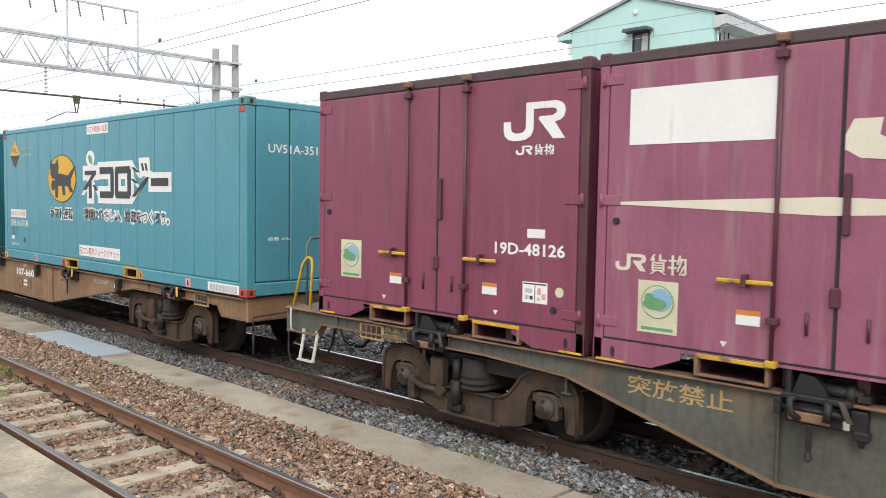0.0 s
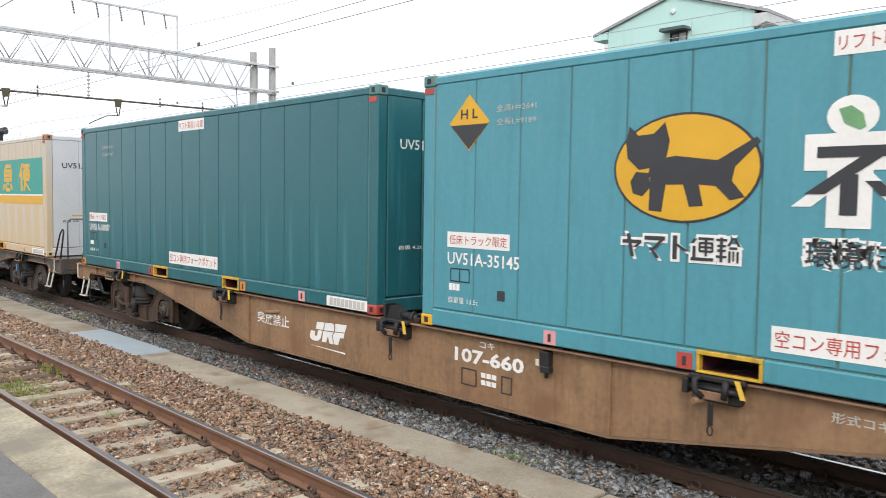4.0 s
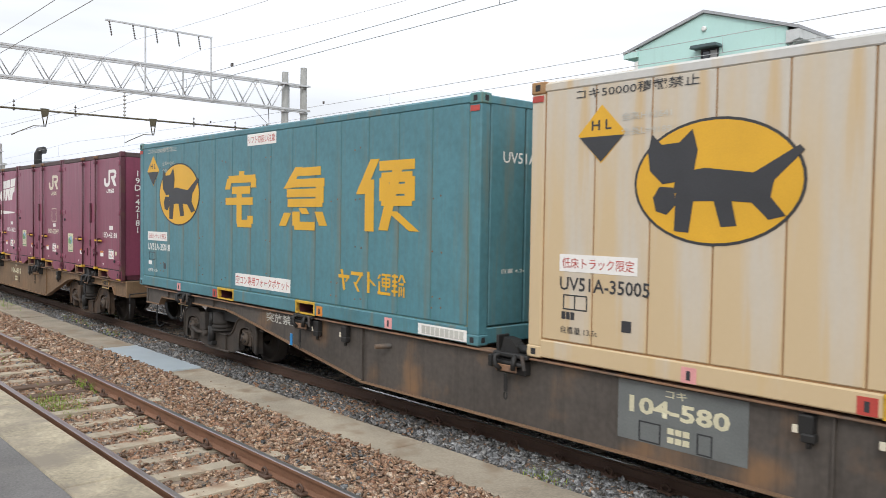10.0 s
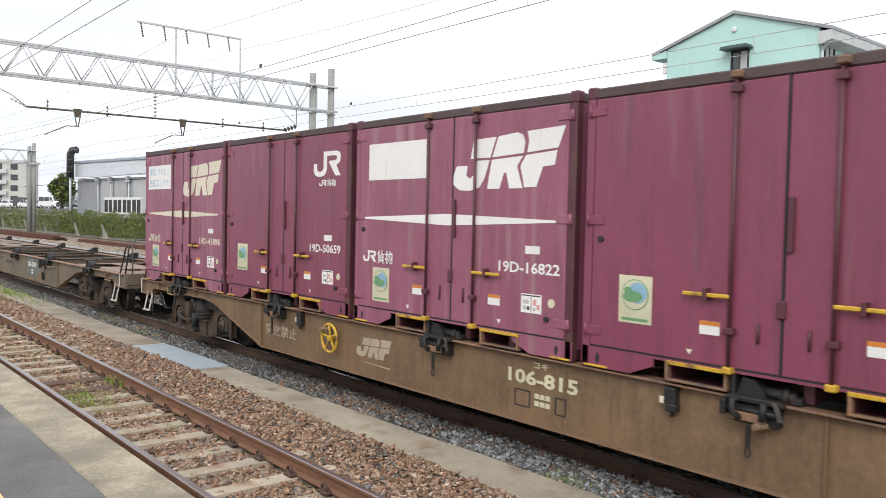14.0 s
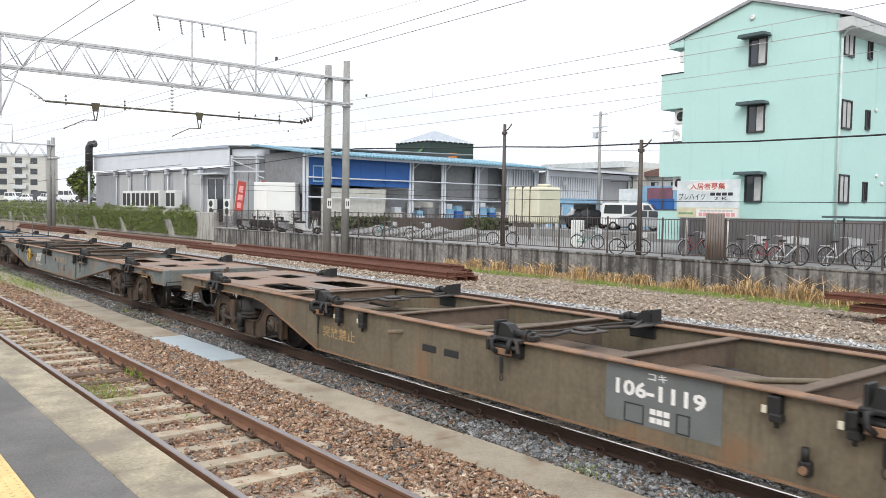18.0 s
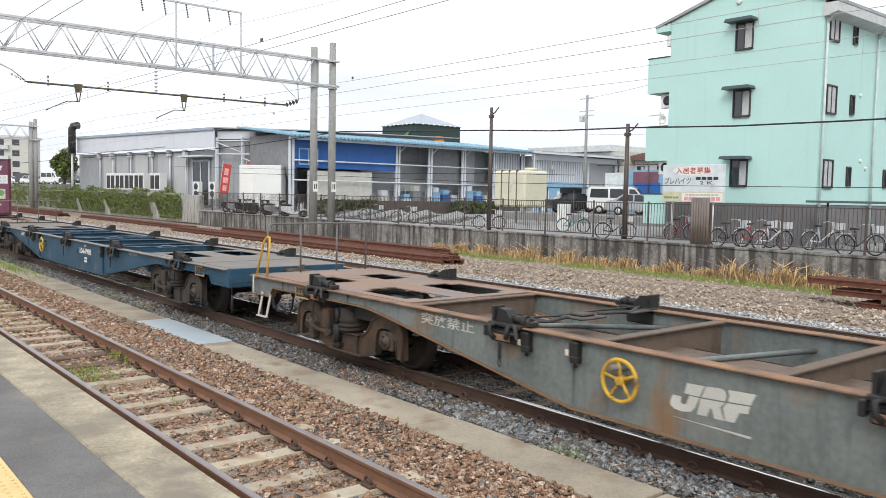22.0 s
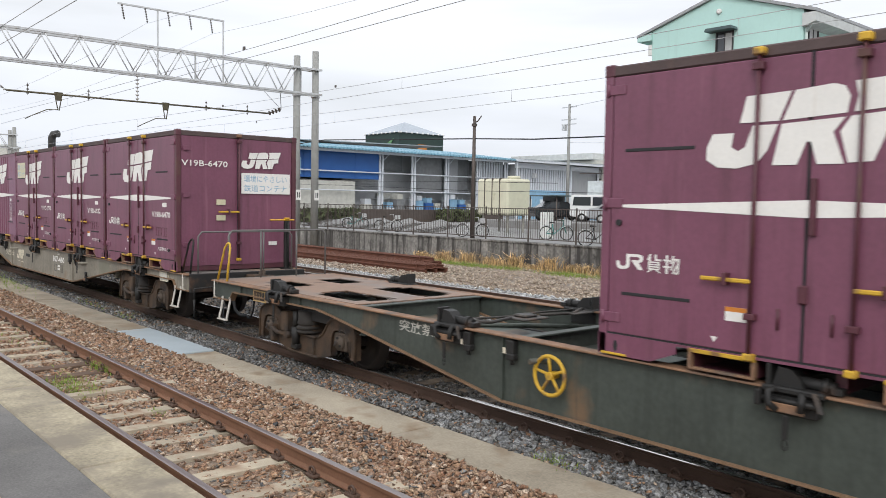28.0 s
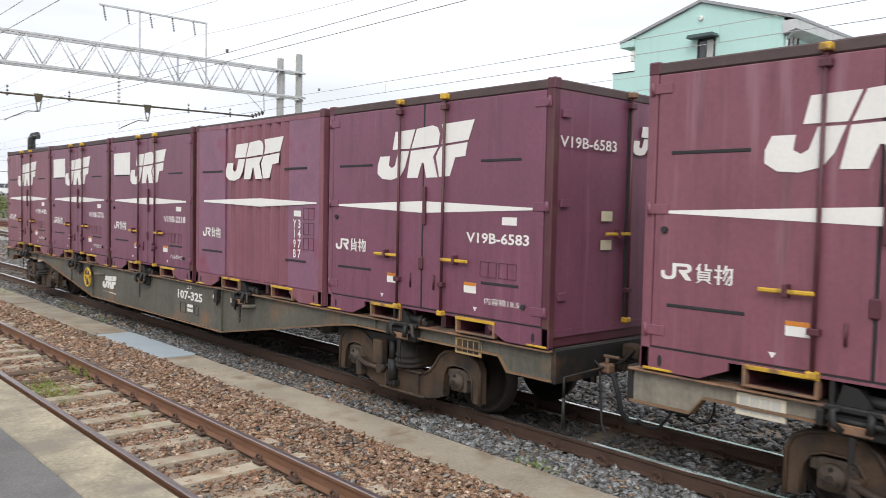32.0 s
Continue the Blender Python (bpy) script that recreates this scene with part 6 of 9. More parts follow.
SIGN_N = [[bar_h(0.78, 0.1, 0.9), bar_d(0.08, 0.26, 0.78, 0.76, 0.24), bar_v(0.48, 0.0, 0.5, 0.2), bar_d(0.92, 0.24, 0.74, 0.42)],
          [bar_h(0.84, 0.08, 0.95, 0.2), bar_h(0.12, 0.08, 0.95, 0.2), bar_v(0.9, 0.1, 0.86, 0.21)],
          [bar_h(0.84, 0.06, 0.95, 0.2), bar_h(0.12, 0.06, 0.95, 0.2), bar_v(0.9, 0.1, 0.86, 0.21), bar_v(0.12, 0.1, 0.86, 0.21)],
          [bar_d(0.06, 0.90, 0.36, 0.76, 0.20), bar_d(0.02, 0.58, 0.30, 0.45, 0.20), bar_d(0.10, 0.08, 0.92, 0.62, 0.22), bar_d(0.60, 1.0, 0.68, 0.80, 0.11), bar_d(0.80, 1.0, 0.88, 0.80, 0.11)],
          [bar_h(0.48, 0.04, 0.98, 0.21)]]


def outlined_sign(c):
    """Five dark stroke blocks, each with a white cloud edge of its own, and a leaf."""
    quads, x = [], 4.05
    for st in SIGN_N:
        quads += placed(st, x, x + 0.58, 1.27, 1.83)
        x += 0.62
    strokes_part("sign_rim", [grown(q, 0.09) for q in quads], M_WHITE, c, YB - 0.0005)
    strokes_part("sign_stroke", quads, M_BLACK, c, YB - 0.006)
    flat("sign_rim", ellipse(4.33, 1.95, 0.17, 0.14, 20), M_WHITE, c, YB - 0.0008)
    flat("leaf", [(4.24, 2.00), (4.28, 1.90), (4.38, 1.85), (4.42, 1.87), (4.40, 1.96), (4.32, 2.02)], M_GREENINK, c, YB - 0.004)


def big_marks(number, ink, lab=True, size_note=True, pocket_note=True, top_note=True, end_number=True, note_x=1.15):
    def put(c):
        if lab:
            label("低床トラック限定", 0.42, 0.885, 0.80, 0.10, M_REDINK, M_WHITE, 0.004)(c)
        label(number, 0.40, 0.68, 0.98, 0.125, ink)(c)
        if size_note:
            label("全高H=2641", 1.05, 2.20, 0.50, 0.07, M_GREYTEXT, None, 0.0)(c)
            label("全長L=9189", 1.05, 2.07, 0.50, 0.07, M_GREYTEXT, None, 0.0)(c)
        if pocket_note:
            label("空コン専用フォークポケット", 3.86, 0.29, 1.55, 0.13, M_REDINK, M_WHITE, 0.004)(c)
        if top_note:
            label("リフト取扱い注意", 4.22, 2.395, 0.78, 0.11, M_REDINK, M_WHITE, 0.004)(c)
        bars(0.42, 0.58, 0.41, 0.48, ink, c, 3, YB)
        label("自重量 13.5t", 0.42, 0.28, 0.42, 0.065, ink, None, 0.0)(c)
        for x0, x1, z0, z1 in ((0.44, 0.72, 0.50, 0.512), (0.44, 0.72, 0.63, 0.642), (0.44, 0.452, 0.51, 0.63), (0.57, 0.582, 0.51, 0.63), (0.708, 0.72, 0.51, 0.63)):
            flat("frame_mark", rect(x0, x1, z0, z1), M_BLACK, c, YB)
        flat("inspection_mark", rect(1.10, 1.20, 0.36, 0.46), M_BLACK, c, YB)
        if end_number:
            end_label(number, -0.90, 1.93, 1.02, 0.12, ink)(c)
            end_label("自重 4.2t", -0.90, 0.75, 0.36, 0.05, ink)(c)
        part("end_plate", Mesh().cbox(9.16, 9.178, 0.36, 0.66, 2.16, 2.42, 0.004).cbox(9.16, 9.185, 0.40, 0.62, 2.12, 2.15, 0.004), M_WHITE if ink is M_BLACK else M_TEAL, c)
    return put


def end_oval(c):
    oval_mark(0.68, 1.83, 0.35, 0.24, True, 9.172)(c)


def end_name(c):
    strokes_part("name_stroke", name_quads(0.40, 0.96, 1.38, 1.50), M_WHITE, c, 9.170, True)


# the train, wagon by wagon from the front
def stencil(s, x, z, w, h, ink, y=-1.1455):
    return lambda p: lettering(s, x, z, w, h, ink, p, y, 0.01)


def mark_on_sill(x0, ink):
    def put(p):
        mark_slanted(p, x0, x0 + 0.78, 0.52, 0.80, ink, y=-1.1455)
        flat("underline", [(x0 + 0.02, 0.46), (x0 + 0.75, 0.435), (x0 + 0.75, 0.455)], ink, p, -1.1455)
    return put


def number_block(series, number, x, ink, plate=None):
    def put(p):
        if plate:
            flat("repainted_patch", rect(x - 0.12, x + 1.10, 0.42, 0.94), plate, p, -1.1445)
        lettering("コキ", x + 0.36, 0.845, 0.20, 0.07, ink, p, -1.148, 0.014)
        lettering("%s-%s" % (series, number), x, 0.665, 0.95, 0.15, ink, p, -1.148, 0.032)
        number_frames(x + 0.10, ink)(p)
        bars(x + 0.38, x + 0.60, 0.545, 0.595, ink, p, 3, y=-1.148)
    return put


def sill_holes(x):
    def put(p):
        for k in (0, 0.42):
            # black block painted as the dark of an open slot
            part("sill_slot", Mesh().cbox(x + k, x + k + 0.28, -1.15, -1.12, 0.62, 0.71, 0.01), M_RUBBER_HOLE, p)
    return put


def sill_slot(x):
    """A long oval hand hole in the sill."""
    # no opening is cut: a black plate gives the hole's shade
    return lambda p: part("sill_slot", Mesh().extrude([(x - 0.02, 0.67), (x + 0.04, 0.63), (x + 0.34, 0.63), (x + 0.40, 0.67), (x + 0.34, 0.71), (x + 0.04, 0.71)], -1.15, -1.12), M_RUBBER_HOLE, p)


def sill_hole(x):
    # black disc on the sill in place of a dark hole
    return lambda p: part("sill_hole", Mesh().extrude(ellipse(x, 0.70, 0.055, 0.05, 14), -1.147, -1.12), M_RUBBER_HOLE, p)


def drain_valve(x):
    """A small rusty valve with a dark cap on the sill."""
    def put(p):
        v = part("drain_valve", Mesh().cbox(x - 0.05, x + 0.05, -1.22, -1.145, 0.38, 0.50, 0.015).tube((x, -1.19, 0.50), (x, -1.19, 0.60), 0.03, 8), M_STEELDK, p)
        part("cap", Mesh().tube((x, -1.235, 0.43), (x, -1.21, 0.43), 0.035, 9), M_RUSTEDGE, v)
    return put


def number_frames(x, ink):
    """The two painted boxes and fine print under a wagon's number."""
    def put(p):
        for a, b in ((0.0, 0.22), (0.56, 0.70)):
            for r in (rect(x + a, x + b, 0.43, 0.442), rect(x + a, x + b, 0.595, 0.607), rect(x + a, x + a + 0.014, 0.442, 0.595), rect(x + b - 0.014, x + b, 0.442, 0.595)):
                flat("frame_mark", r, M_BLACK, p, -1.148)
        bars(x + 0.28, x + 0.50, 0.47, 0.52, ink, p, 3, y=-1.148)
    return put


def blue_tags(p):
    for x in (3.33, 7.18, -4.37):
        part("plastic_tag", Mesh().cbox(x, x + 0.05, -1.29, -1.27, 0.56, 0.72, 0.006), M_BLUETAG, p, "bright blue plastic tag")


M_BLUETAG = surf("bright_blue_plastic", (0.03, 0.22, 0.50), 0.4, bump=0.02)
M_FAINT = surf("faded_orange_marking_paint", (0.27, 0.21, 0.15), 0.6, bump=0.02)
M_DUSTYWHITE = surf("dust_covered_marking_paint", (0.42, 0.345, 0.25), 0.6, bump=0.02)
M_PATCHOLIVE = surf("olive_repaint_patch", (0.20, 0.19, 0.145), 0.6, bump=0.05)
M_PATCH = surf("grey_repaint_patch", (0.145, 0.155, 0.15), 0.6, bump=0.05)
W_BLUELINK = surf("blue_grey_painted_iron", (0.055, 0.085, 0.125), 0.5, 0.2, dark=0.6, lite=1.5, scale=4, bump=0.15, dirt=(0.12, 0.09, 0.07), dirt_amt=0.25)
NO_SHUNT = "突放禁止"


def rusty_bolts(c):
    """Pairs of bolt heads along the side, with rust round them."""
    rng, d = random.Random(8), Mesh()
    for x in (0.95, 2.55, 3.35, 4.75, 6.45, 6.95, 8.45):
        for z in (0.34, 0.47, 0.95, 1.55, 2.18):
            if rng.random() < 0.7:
                for k in (0.0, 0.13):
                    d.lathe([(0.0001, -0.004), (0.011, -0.003), (0.013, 0.002)], (x + k + rng.uniform(-0.02, 0.02), -1.2415, z + rng.uniform(-0.03, 0.03)), "y", 6)
    tagged(part("bolt_heads", d, M_RUSTEDGE, c), kind="stuff")



wagon(1.45, W_OLIVE, "olive grey container wagon loaded with maroon containers", 3.65, knee=5.4, rails=((-1, M_YELLOW, 0.85),), wheel_ring=False,
      text=(stencil(NO_SHUNT, -4.91, 0.74, 0.91, 0.165, M_TANTEXT), stencil("荷重 40.5t", -7.95, 0.885, 0.55, 0.075, M_TANTEXT), stencil("自重 18.7t", -7.95, 0.79, 0.55, 0.075, M_TANTEXT)), lock_dx=0.45, bogie_dx=0.3)
wagon(-18.95, W_BROWN, "ochre brown container wagon loaded with two teal containers", 3.05, stand=(-9.45, -1.0), handle=M_YELLOW, wheel_ring=False, rails=((-1, M_RUSTEDGE, 0.85),), deck=M_DECKRUST, metal=M_BOGIE_RUST,
      text=(stencil(NO_SHUNT, -2.85, 0.60, 0.80, 0.16, M_WHITE), mark_on_sill(-1.56, M_WHITE), number_block("107", "660", 1.1, M_WHITE), stencil("形式コキ107", 4.9, 0.80, 0.55, 0.08, M_GREYTEXT)), lock_dx=0.2, bogie_dx=0.2, rear_dx=0.0, heads=(0.2,), brackets=(2.15, 5.75))
wagon(-39.5, W_GREYBROWN, "grey brown container wagon loaded with two long containers", 2.85, wheel_ring=False, rails=((1, M_STEELDK, 0.85),), metal=M_BOGIE_GREY,
      text=(stencil(NO_SHUNT, -5.27, 0.79, 0.92, 0.14, M_GREYTEXT), number_block("104", "580", 1.1, M_STICKER, M_PATCH), blue_tags, lambda p: flat("repainted_patch", rect(4.0, 4.75, 0.56, 0.78), M_PATCH, p, -1.1445), stencil("形式 コキ104", 4.05, 0.68, 0.6, 0.075, M_GREYTEXT, -1.148)), lock_dx=-0.28, heads=(-0.28,), plate_front=6.62)
wagon(-60.05, W_TAN, "dusty tan container wagon loaded with five maroon containers", 4.4, rails=((-1, M_STEELDK, 0.75),),
      text=(stencil(NO_SHUNT, -4.28, 0.50, 0.95, 0.17, M_DUSTYWHITE), mark_on_sill(-1.75, M_DUSTYWHITE), number_block("106", "815", 1.09, M_STICKER)), brackets=(-3.15, 3.1, 5.49), wheel_x=-2.26)
wagon(-80.6, W_TANOLIVE, "empty dusty olive container wagon with rusty flanges", 4.4, beam=M_BEAM, deck=M_DECKRUST, rails=((1, M_STEELDK, 0.75),), bare=True, wheel_ring=False,
      text=(stencil(NO_SHUNT, -4.27, 0.49, 0.86, 0.16, M_TANTEXT), number_block("106", "1119", 1.08, M_WHITE, M_PATCH), sill_holes(-1.9), drain_valve(2.91)), lock_dx=-0.34, brackets=(-3.42, -2.82, 3.0, 3.59))
wagon(-101.15, W_GREYGREEN, "empty weathered grey green container wagon", 2.95, beam=M_BEAM, deck=M_DECKRUST, rails=((-1, M_YELLOW, 0.82),), metal=M_BOGIE,
      text=(stencil(NO_SHUNT, -5.34, 0.79, 0.94, 0.14, M_GREYTEXT), mark_on_sill(-1.85, M_GREYTEXT), lambda p: bars(0.79, 1.93, 0.65, 0.80, M_FAINT, p, 6, y=-1.148), number_frames(1.02, M_FAINT), sill_hole(0.68)), bogie_dx=-0.1, wheel_x=-2.32)
wagon(-121.57, W_BLUE, "empty freshly painted dark blue container wagon", 2.95, foot=W_BLUE, deck=M_DECKGREY, metal=M_BOGIE_GREY, flange=M_DECKGREY, rails=((-1, M_YELLOW, 0.82),), handle=W_BLUE, slots=False, links=W_BLUELINK,
      text=(stencil(NO_SHUNT, -5.3, 0.79, 0.92, 0.14, M_WHITE), number_block("104", "1990", 1.03, M_WHITE), sill_hole(0.8), stencil("形式コキ104", 4.74, 0.88, 0.48, 0.07, M_GREYTEXT)), bogie_dx=-0.08, wheel_x=-2.36)
wagon(-141.99, W_DKGREEN, "dark grey green container wagon carrying one maroon container", 2.9, wheel_x=-2.18, lock_dx=0.15, deck=M_DECKRUST, rails=((-1, M_YELLOW, 0.82),),
      text=(stencil(NO_SHUNT, -4.67, 0.79, 0.85, 0.14, M_GREYTEXT), number_block("104", "1022", 1.07, M_DUSTYWHITE), sill_hole(0.87)))
wagon(-162.44, W_GREY, "pale grey container wagon loaded with five maroon containers", 2.95, stand=(9.52, 0.9), wheel_ring=False, rails=((1, M_STEELDK, 0.75),), end_paint=M_STEELDK, plate_back=-2.2, plate_ink=(M_OLDWHITE, M_GREYTEXT),
      text=(stencil(NO_SHUNT, -3.70, 0.56, 0.98, 0.16, M_OLDWHITE), mark_on_sill(-2.39, M_OLDWHITE), number_block("107", "460", 1.28, M_WHITE), sill_slot(-1.4), drain_valve(4.05), lambda p: flat("repainted_patch", rect(4.8, 5.5, 0.62, 0.90), M_PATCHOLIVE, p, -1.1445)), lock_dx=-0.18, brackets=(-3.35, 3.06, 3.53))
wagon(-182.77, W_OLIVE2, "light olive container wagon loaded with five maroon containers", 2.95, wheel_x=-3.0, end_paint=M_STEELDK, bogie_dx=0.2, rear_dx=0.0,
      text=(mark_on_sill(-2.4, M_WHITE), number_block("107", "325", 1.28, M_WHITE)), lock_dx=-0.1)

G1 = "maroon containers"
small_container(-7.57, M_MAROON, "maroon steel container with white markings and a round eco sticker", marks=(std_marks("19D-48126", "hook"),))
small_container(-3.76, M_MAROON_OLD, "faded maroon container with a blank white panel", marks=(std_marks("19D-16822", "slant_right", True), panel_plain))
big_container(-18.30, M_TEAL, "teal blue long container with a white cloud-edged sign", (hazard_diamond(0.68, 2.12, 0.28), oval_mark(3.07, 1.62, 0.65, 0.44),
    name_blocks(2.53, 3.59, 0.87, 1.10), outlined_sign, outlined("環境にやさしい、物流をつくろう。", 4.05, 0.90, 3.05, 0.19), big_marks("UV51A-35145", M_WHITE), end_oval, end_name), feet=((0, M_OCHRE), (1, M_REDINK)))
big_container(-28.25, M_TEAL_DK, "plain deep teal long container with small white labels", (big_marks("UV51A-38007", M_WHITE), end_oval), feet=((0, M_ORANGE), (1, M_REDINK)))
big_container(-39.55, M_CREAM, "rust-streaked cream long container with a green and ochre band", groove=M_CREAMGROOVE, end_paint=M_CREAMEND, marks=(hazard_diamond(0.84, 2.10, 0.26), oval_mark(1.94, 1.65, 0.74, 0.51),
    lambda c: flat("green_band", rect(3.92, 8.97, 1.355, 2.155), M_BAND, c, YB), lambda c: flat("white_line", rect(3.92, 8.97, 1.32, 1.352), M_WHITE, c, YB), lambda c: flat("ochre_band", rect(3.92, 8.97, 1.135, 1.317), M_OCHRE, c, YB),
    stroke_block(4.80, 5.50, 1.42, 2.06, M_OCHRE, SIGN_A), stroke_block(6.08, 6.82, 1.42, 2.06, M_OCHRE, SIGN_B), stroke_block(7.38, 8.12, 1.42, 2.06, M_OCHRE, SIGN_C),
    big_marks("UV51A-35005", M_BLACK), label("コキ50000積載禁止", 0.55, 2.43, 1.25, 0.09, M_BLACK, None, 0.002), end_oval))
big_container(-49.42, M_TEAL_OLD, "faded teal long container with large yellow stroke signs", (rusty_bolts, hazard_diamond(0.63, 2.12, 0.27), oval_mark(1.74, 1.68, 0.83, 0.54),
    stroke_block(3.50, 4.46, 1.16, 2.0, M_OCHRE, SIGN_A), stroke_block(5.18, 6.30, 1.16, 2.0, M_OCHRE, SIGN_B), stroke_block(7.05, 8.12, 1.16, 2.03, M_OCHRE, SIGN_C),
    lambda c: strokes_part("name_stroke", name_quads(6.62, 8.0, 0.41, 0.67), M_OCHRE, c, YB), big_marks("UV51A-35018", M_WHITE), label("コキ50000積載禁止", 0.40, 2.43, 1.25, 0.09, M_GREYTEXT, None, 0.002)))
small_container(-54.12, M_MAROON, "maroon steel container with white mark and eco sticker", marks=(std_marks("19D-42181", "hook"), front_number("19D-42181")))
small_container(-57.92, M_MAROON, "maroon container with yellowed mark and a painted square outline", marks=(std_marks("19D-52349", "hook", True), square_outline))
small_container(-61.76, M_MAROON_OLD, "faded maroon container with blank white panel and white wedge stripe", marks=(std_marks("19D-16822", "slant_right"), panel_plain))
small_container(-65.60, M_MAROON, "maroon steel container with a crisp white mark", marks=(std_marks("19D-50659", "hook"),))
small_container(-69.42, M_MAROON_OLD, "maroon container with a slogan plate and wedge stripe", marks=(std_marks("19D-41898", "slant_right", True), slogan_left(M_BLUEINK)))
V = "vented maroon containers"
RV = (1.46, 2.22)
small_container(-143.62, M_MAROON_V, "single vented maroon container with slogan plate on its end", rods=RV, slots=True, front_door=True, group=V, marks=(std_marks("V19B-5656", "slant_mid", eco=False), front_v19("V19B-5656", True, True)))
small_container(-156.84, M_MAROON_V, "vented maroon container with white slanted mark", rods=RV, slots=True, front_door=True, group=V, marks=(std_marks("V19B-6470", "slant_mid", eco=False), front_v19("V19B-6470")))
small_container(-160.67, M_MAROON_V, "vented maroon container with wedge stripe", rods=RV, slots=True, group=V, marks=(std_marks("V19B-6522", "slant_mid", eco=False),))
small_container(-164.47, M_MAROON_V, "vented maroon container with yellowed slogan plate", rods=RV, slots=True, group=V, marks=(std_marks("V19C-2770", "slant_mid", eco=False), lambda c: slogan_plate(c, 0.18, 1.0, 1.82, 2.24, M_STICKER, ink=M_BLUEINK)))


def tall_number(a, b):
    def put(c):
        mark_slanted(c, 1.05, 2.74, 1.66, 2.26, M_WHITE, y=-1.2325)
        flat("wedge_band", [(0.3, 1.33), (2.1, 1.28), (3.58, 1.335), (3.58, 1.355), (2.1, 1.40), (0.3, 1.36)], M_WHITE, c, -1.2325)
        rail_name(c, 0.26, 0.88, 0.775, 0.935, M_WHITE)
        lettering(a, 3.12, 0.60, 0.085, 0.52, M_WHITE, c, vertical=True)
        lettering(b, 3.0, 0.60, 0.09, 0.52, M_WHITE, c, vertical=True)
        flat("tag_plate", rect(3.02, 3.2, 1.16, 1.24), M_WHITE, c)
        for i in range(3):
            box_outline(c, 3.26, 3.52, 0.72 + i * 0.2, 0.88 + i * 0.2)
    return put


small_container(-168.26, M_MAROON_V, "corrugated maroon container with sheet metal ribs", corrugated=True, slots=True, group=V, marks=(tall_number("3325", "Y19B"),))
small_container(-172.03, M_MAROON_VO, "dull vented maroon container with white wedge stripe", rods=RV, slots=True, group=V, marks=(std_marks("V19B-1650", "slant_mid", eco=False),))
small_container(-176.77, M_MAROON_V, "vented maroon container with white number on its end", rods=RV, slots=True, front_door=True, group=V, marks=(std_marks("V19B-6583", "slant_mid", eco=False), front_v19("V19B-6583", False)))
small_container(-180.62, M_MAROON_VO, "corrugated maroon container with faded ribs", corrugated=True, slots=True, group=V, marks=(tall_number("3477", "Y19B"),))
small_container(-184.47, M_MAROON_V, "vented maroon container with plate and slanted mark", rods=RV, slots=True, group=V, marks=(std_marks("V19B-2218", "slant_mid", eco=False), lambda c: slogan_plate(c, 0.18, 1.0, 1.82, 2.24)))
small_container(-188.32, M_MAROON_V, "vented maroon container with white plate", rods=RV, slots=True, group=V, marks=(std_marks("V19B-2731", "slant_mid", eco=False), lambda c: slogan_plate(c, 0.18, 1.0, 1.82, 2.24)))
small_container(-192.17, M_MAROON_VO, "rear vented maroon container of the wagon", rods=RV, slots=True, group=V, marks=(std_marks("V19B-4402", "slant_mid", eco=False),))
# ---- surroundings: overhead line, wall and fence, lot, buildings ----
M_GALV = surf("galvanised_steel", (0.60, 0.605, 0.61), 0.5, 0.35, bump=0.08, dirt=(0.33, 0.31, 0.28), dirt_amt=0.25)
M_POLE = surf("grey_concrete_pole", (0.30, 0.30, 0.285), 0.9, dark=0.8, lite=1.1, scale=2.5, bump=0.2, dirt=(0.2, 0.19, 0.17), dirt_amt=0.3, streak=True)
M_INSUL = surf("brown_glazed_insulator", (0.09, 0.075, 0.065), 0.35, bump=0.02)
M_INSULW = surf("white_glazed_insulator", (0.55, 0.53, 0.50), 0.3, bump=0.02)
M_WIRE = surf("dull_copper_wire", (0.45, 0.45, 0.45), 0.6, 0.3, bump=0)
M_PIPE = surf("rusty_olive_tube", (0.10, 0.085, 0.05), 0.6, 0.2, bump=0.1)
M_WALLC = surf("stained_retaining_concrete", (0.165, 0.157, 0.145), 0.95, dark=0.3, lite=2.3, scale=1.3, fine=9, bump=0.3, dirt=(0.055, 0.05, 0.047), dirt_amt=0.55, dirt_scale=0.9, streak=True, grime=(0.055, 0.052, 0.05))
M_WALLP = surf("pale_peeling_concrete", (0.42, 0.41, 0.375), 0.95, dark=0.75, lite=1.1, scale=1.2, fine=40, bump=0.3, dirt=(0.14, 0.13, 0.11), dirt_amt=0.45, streak=True)
M_FENCE = surf("brown_fence_steel", (0.095, 0.075, 0.065), 0.6, 0.2, bump=0.05)
M_STRAW = surf("dry_straw_grass", (0.56, 0.39, 0.20), 0.9, dark=0.45, lite=1.4, bump=0, island=0.9)
M_GREEN = surf("fresh_green_weed", (0.22, 0.30, 0.05), 0.8, bump=0, island=0.6)
M_IVY = surf("ivy_leaf", (0.10, 0.125, 0.032), 0.6, dark=0.28, lite=2.4, bump=0, island=0.9)
M_MINT = surf("mint_green_render", (0.46, 0.68, 0.63), 0.8, dark=0.95, lite=1.03, scale=0.5, fine=12, bump=0.08, dirt=(0.42, 0.62, 0.575), dirt_amt=0.25, streak=True, dirt_scale=0.8)
M_DKFRAME = surf("dark_bronze_frame", (0.035, 0.034, 0.034), 0.5, bump=0)
M_CANOPY = surf("blue_grey_canopy", (0.075, 0.11, 0.115), 0.6, bump=0.02)
M_PANE = glassy("window_glass", (0.03, 0.035, 0.04))
M_CURTAIN = surf("net_curtain", (0.50, 0.51, 0.50), 0.8, bump=0.05)
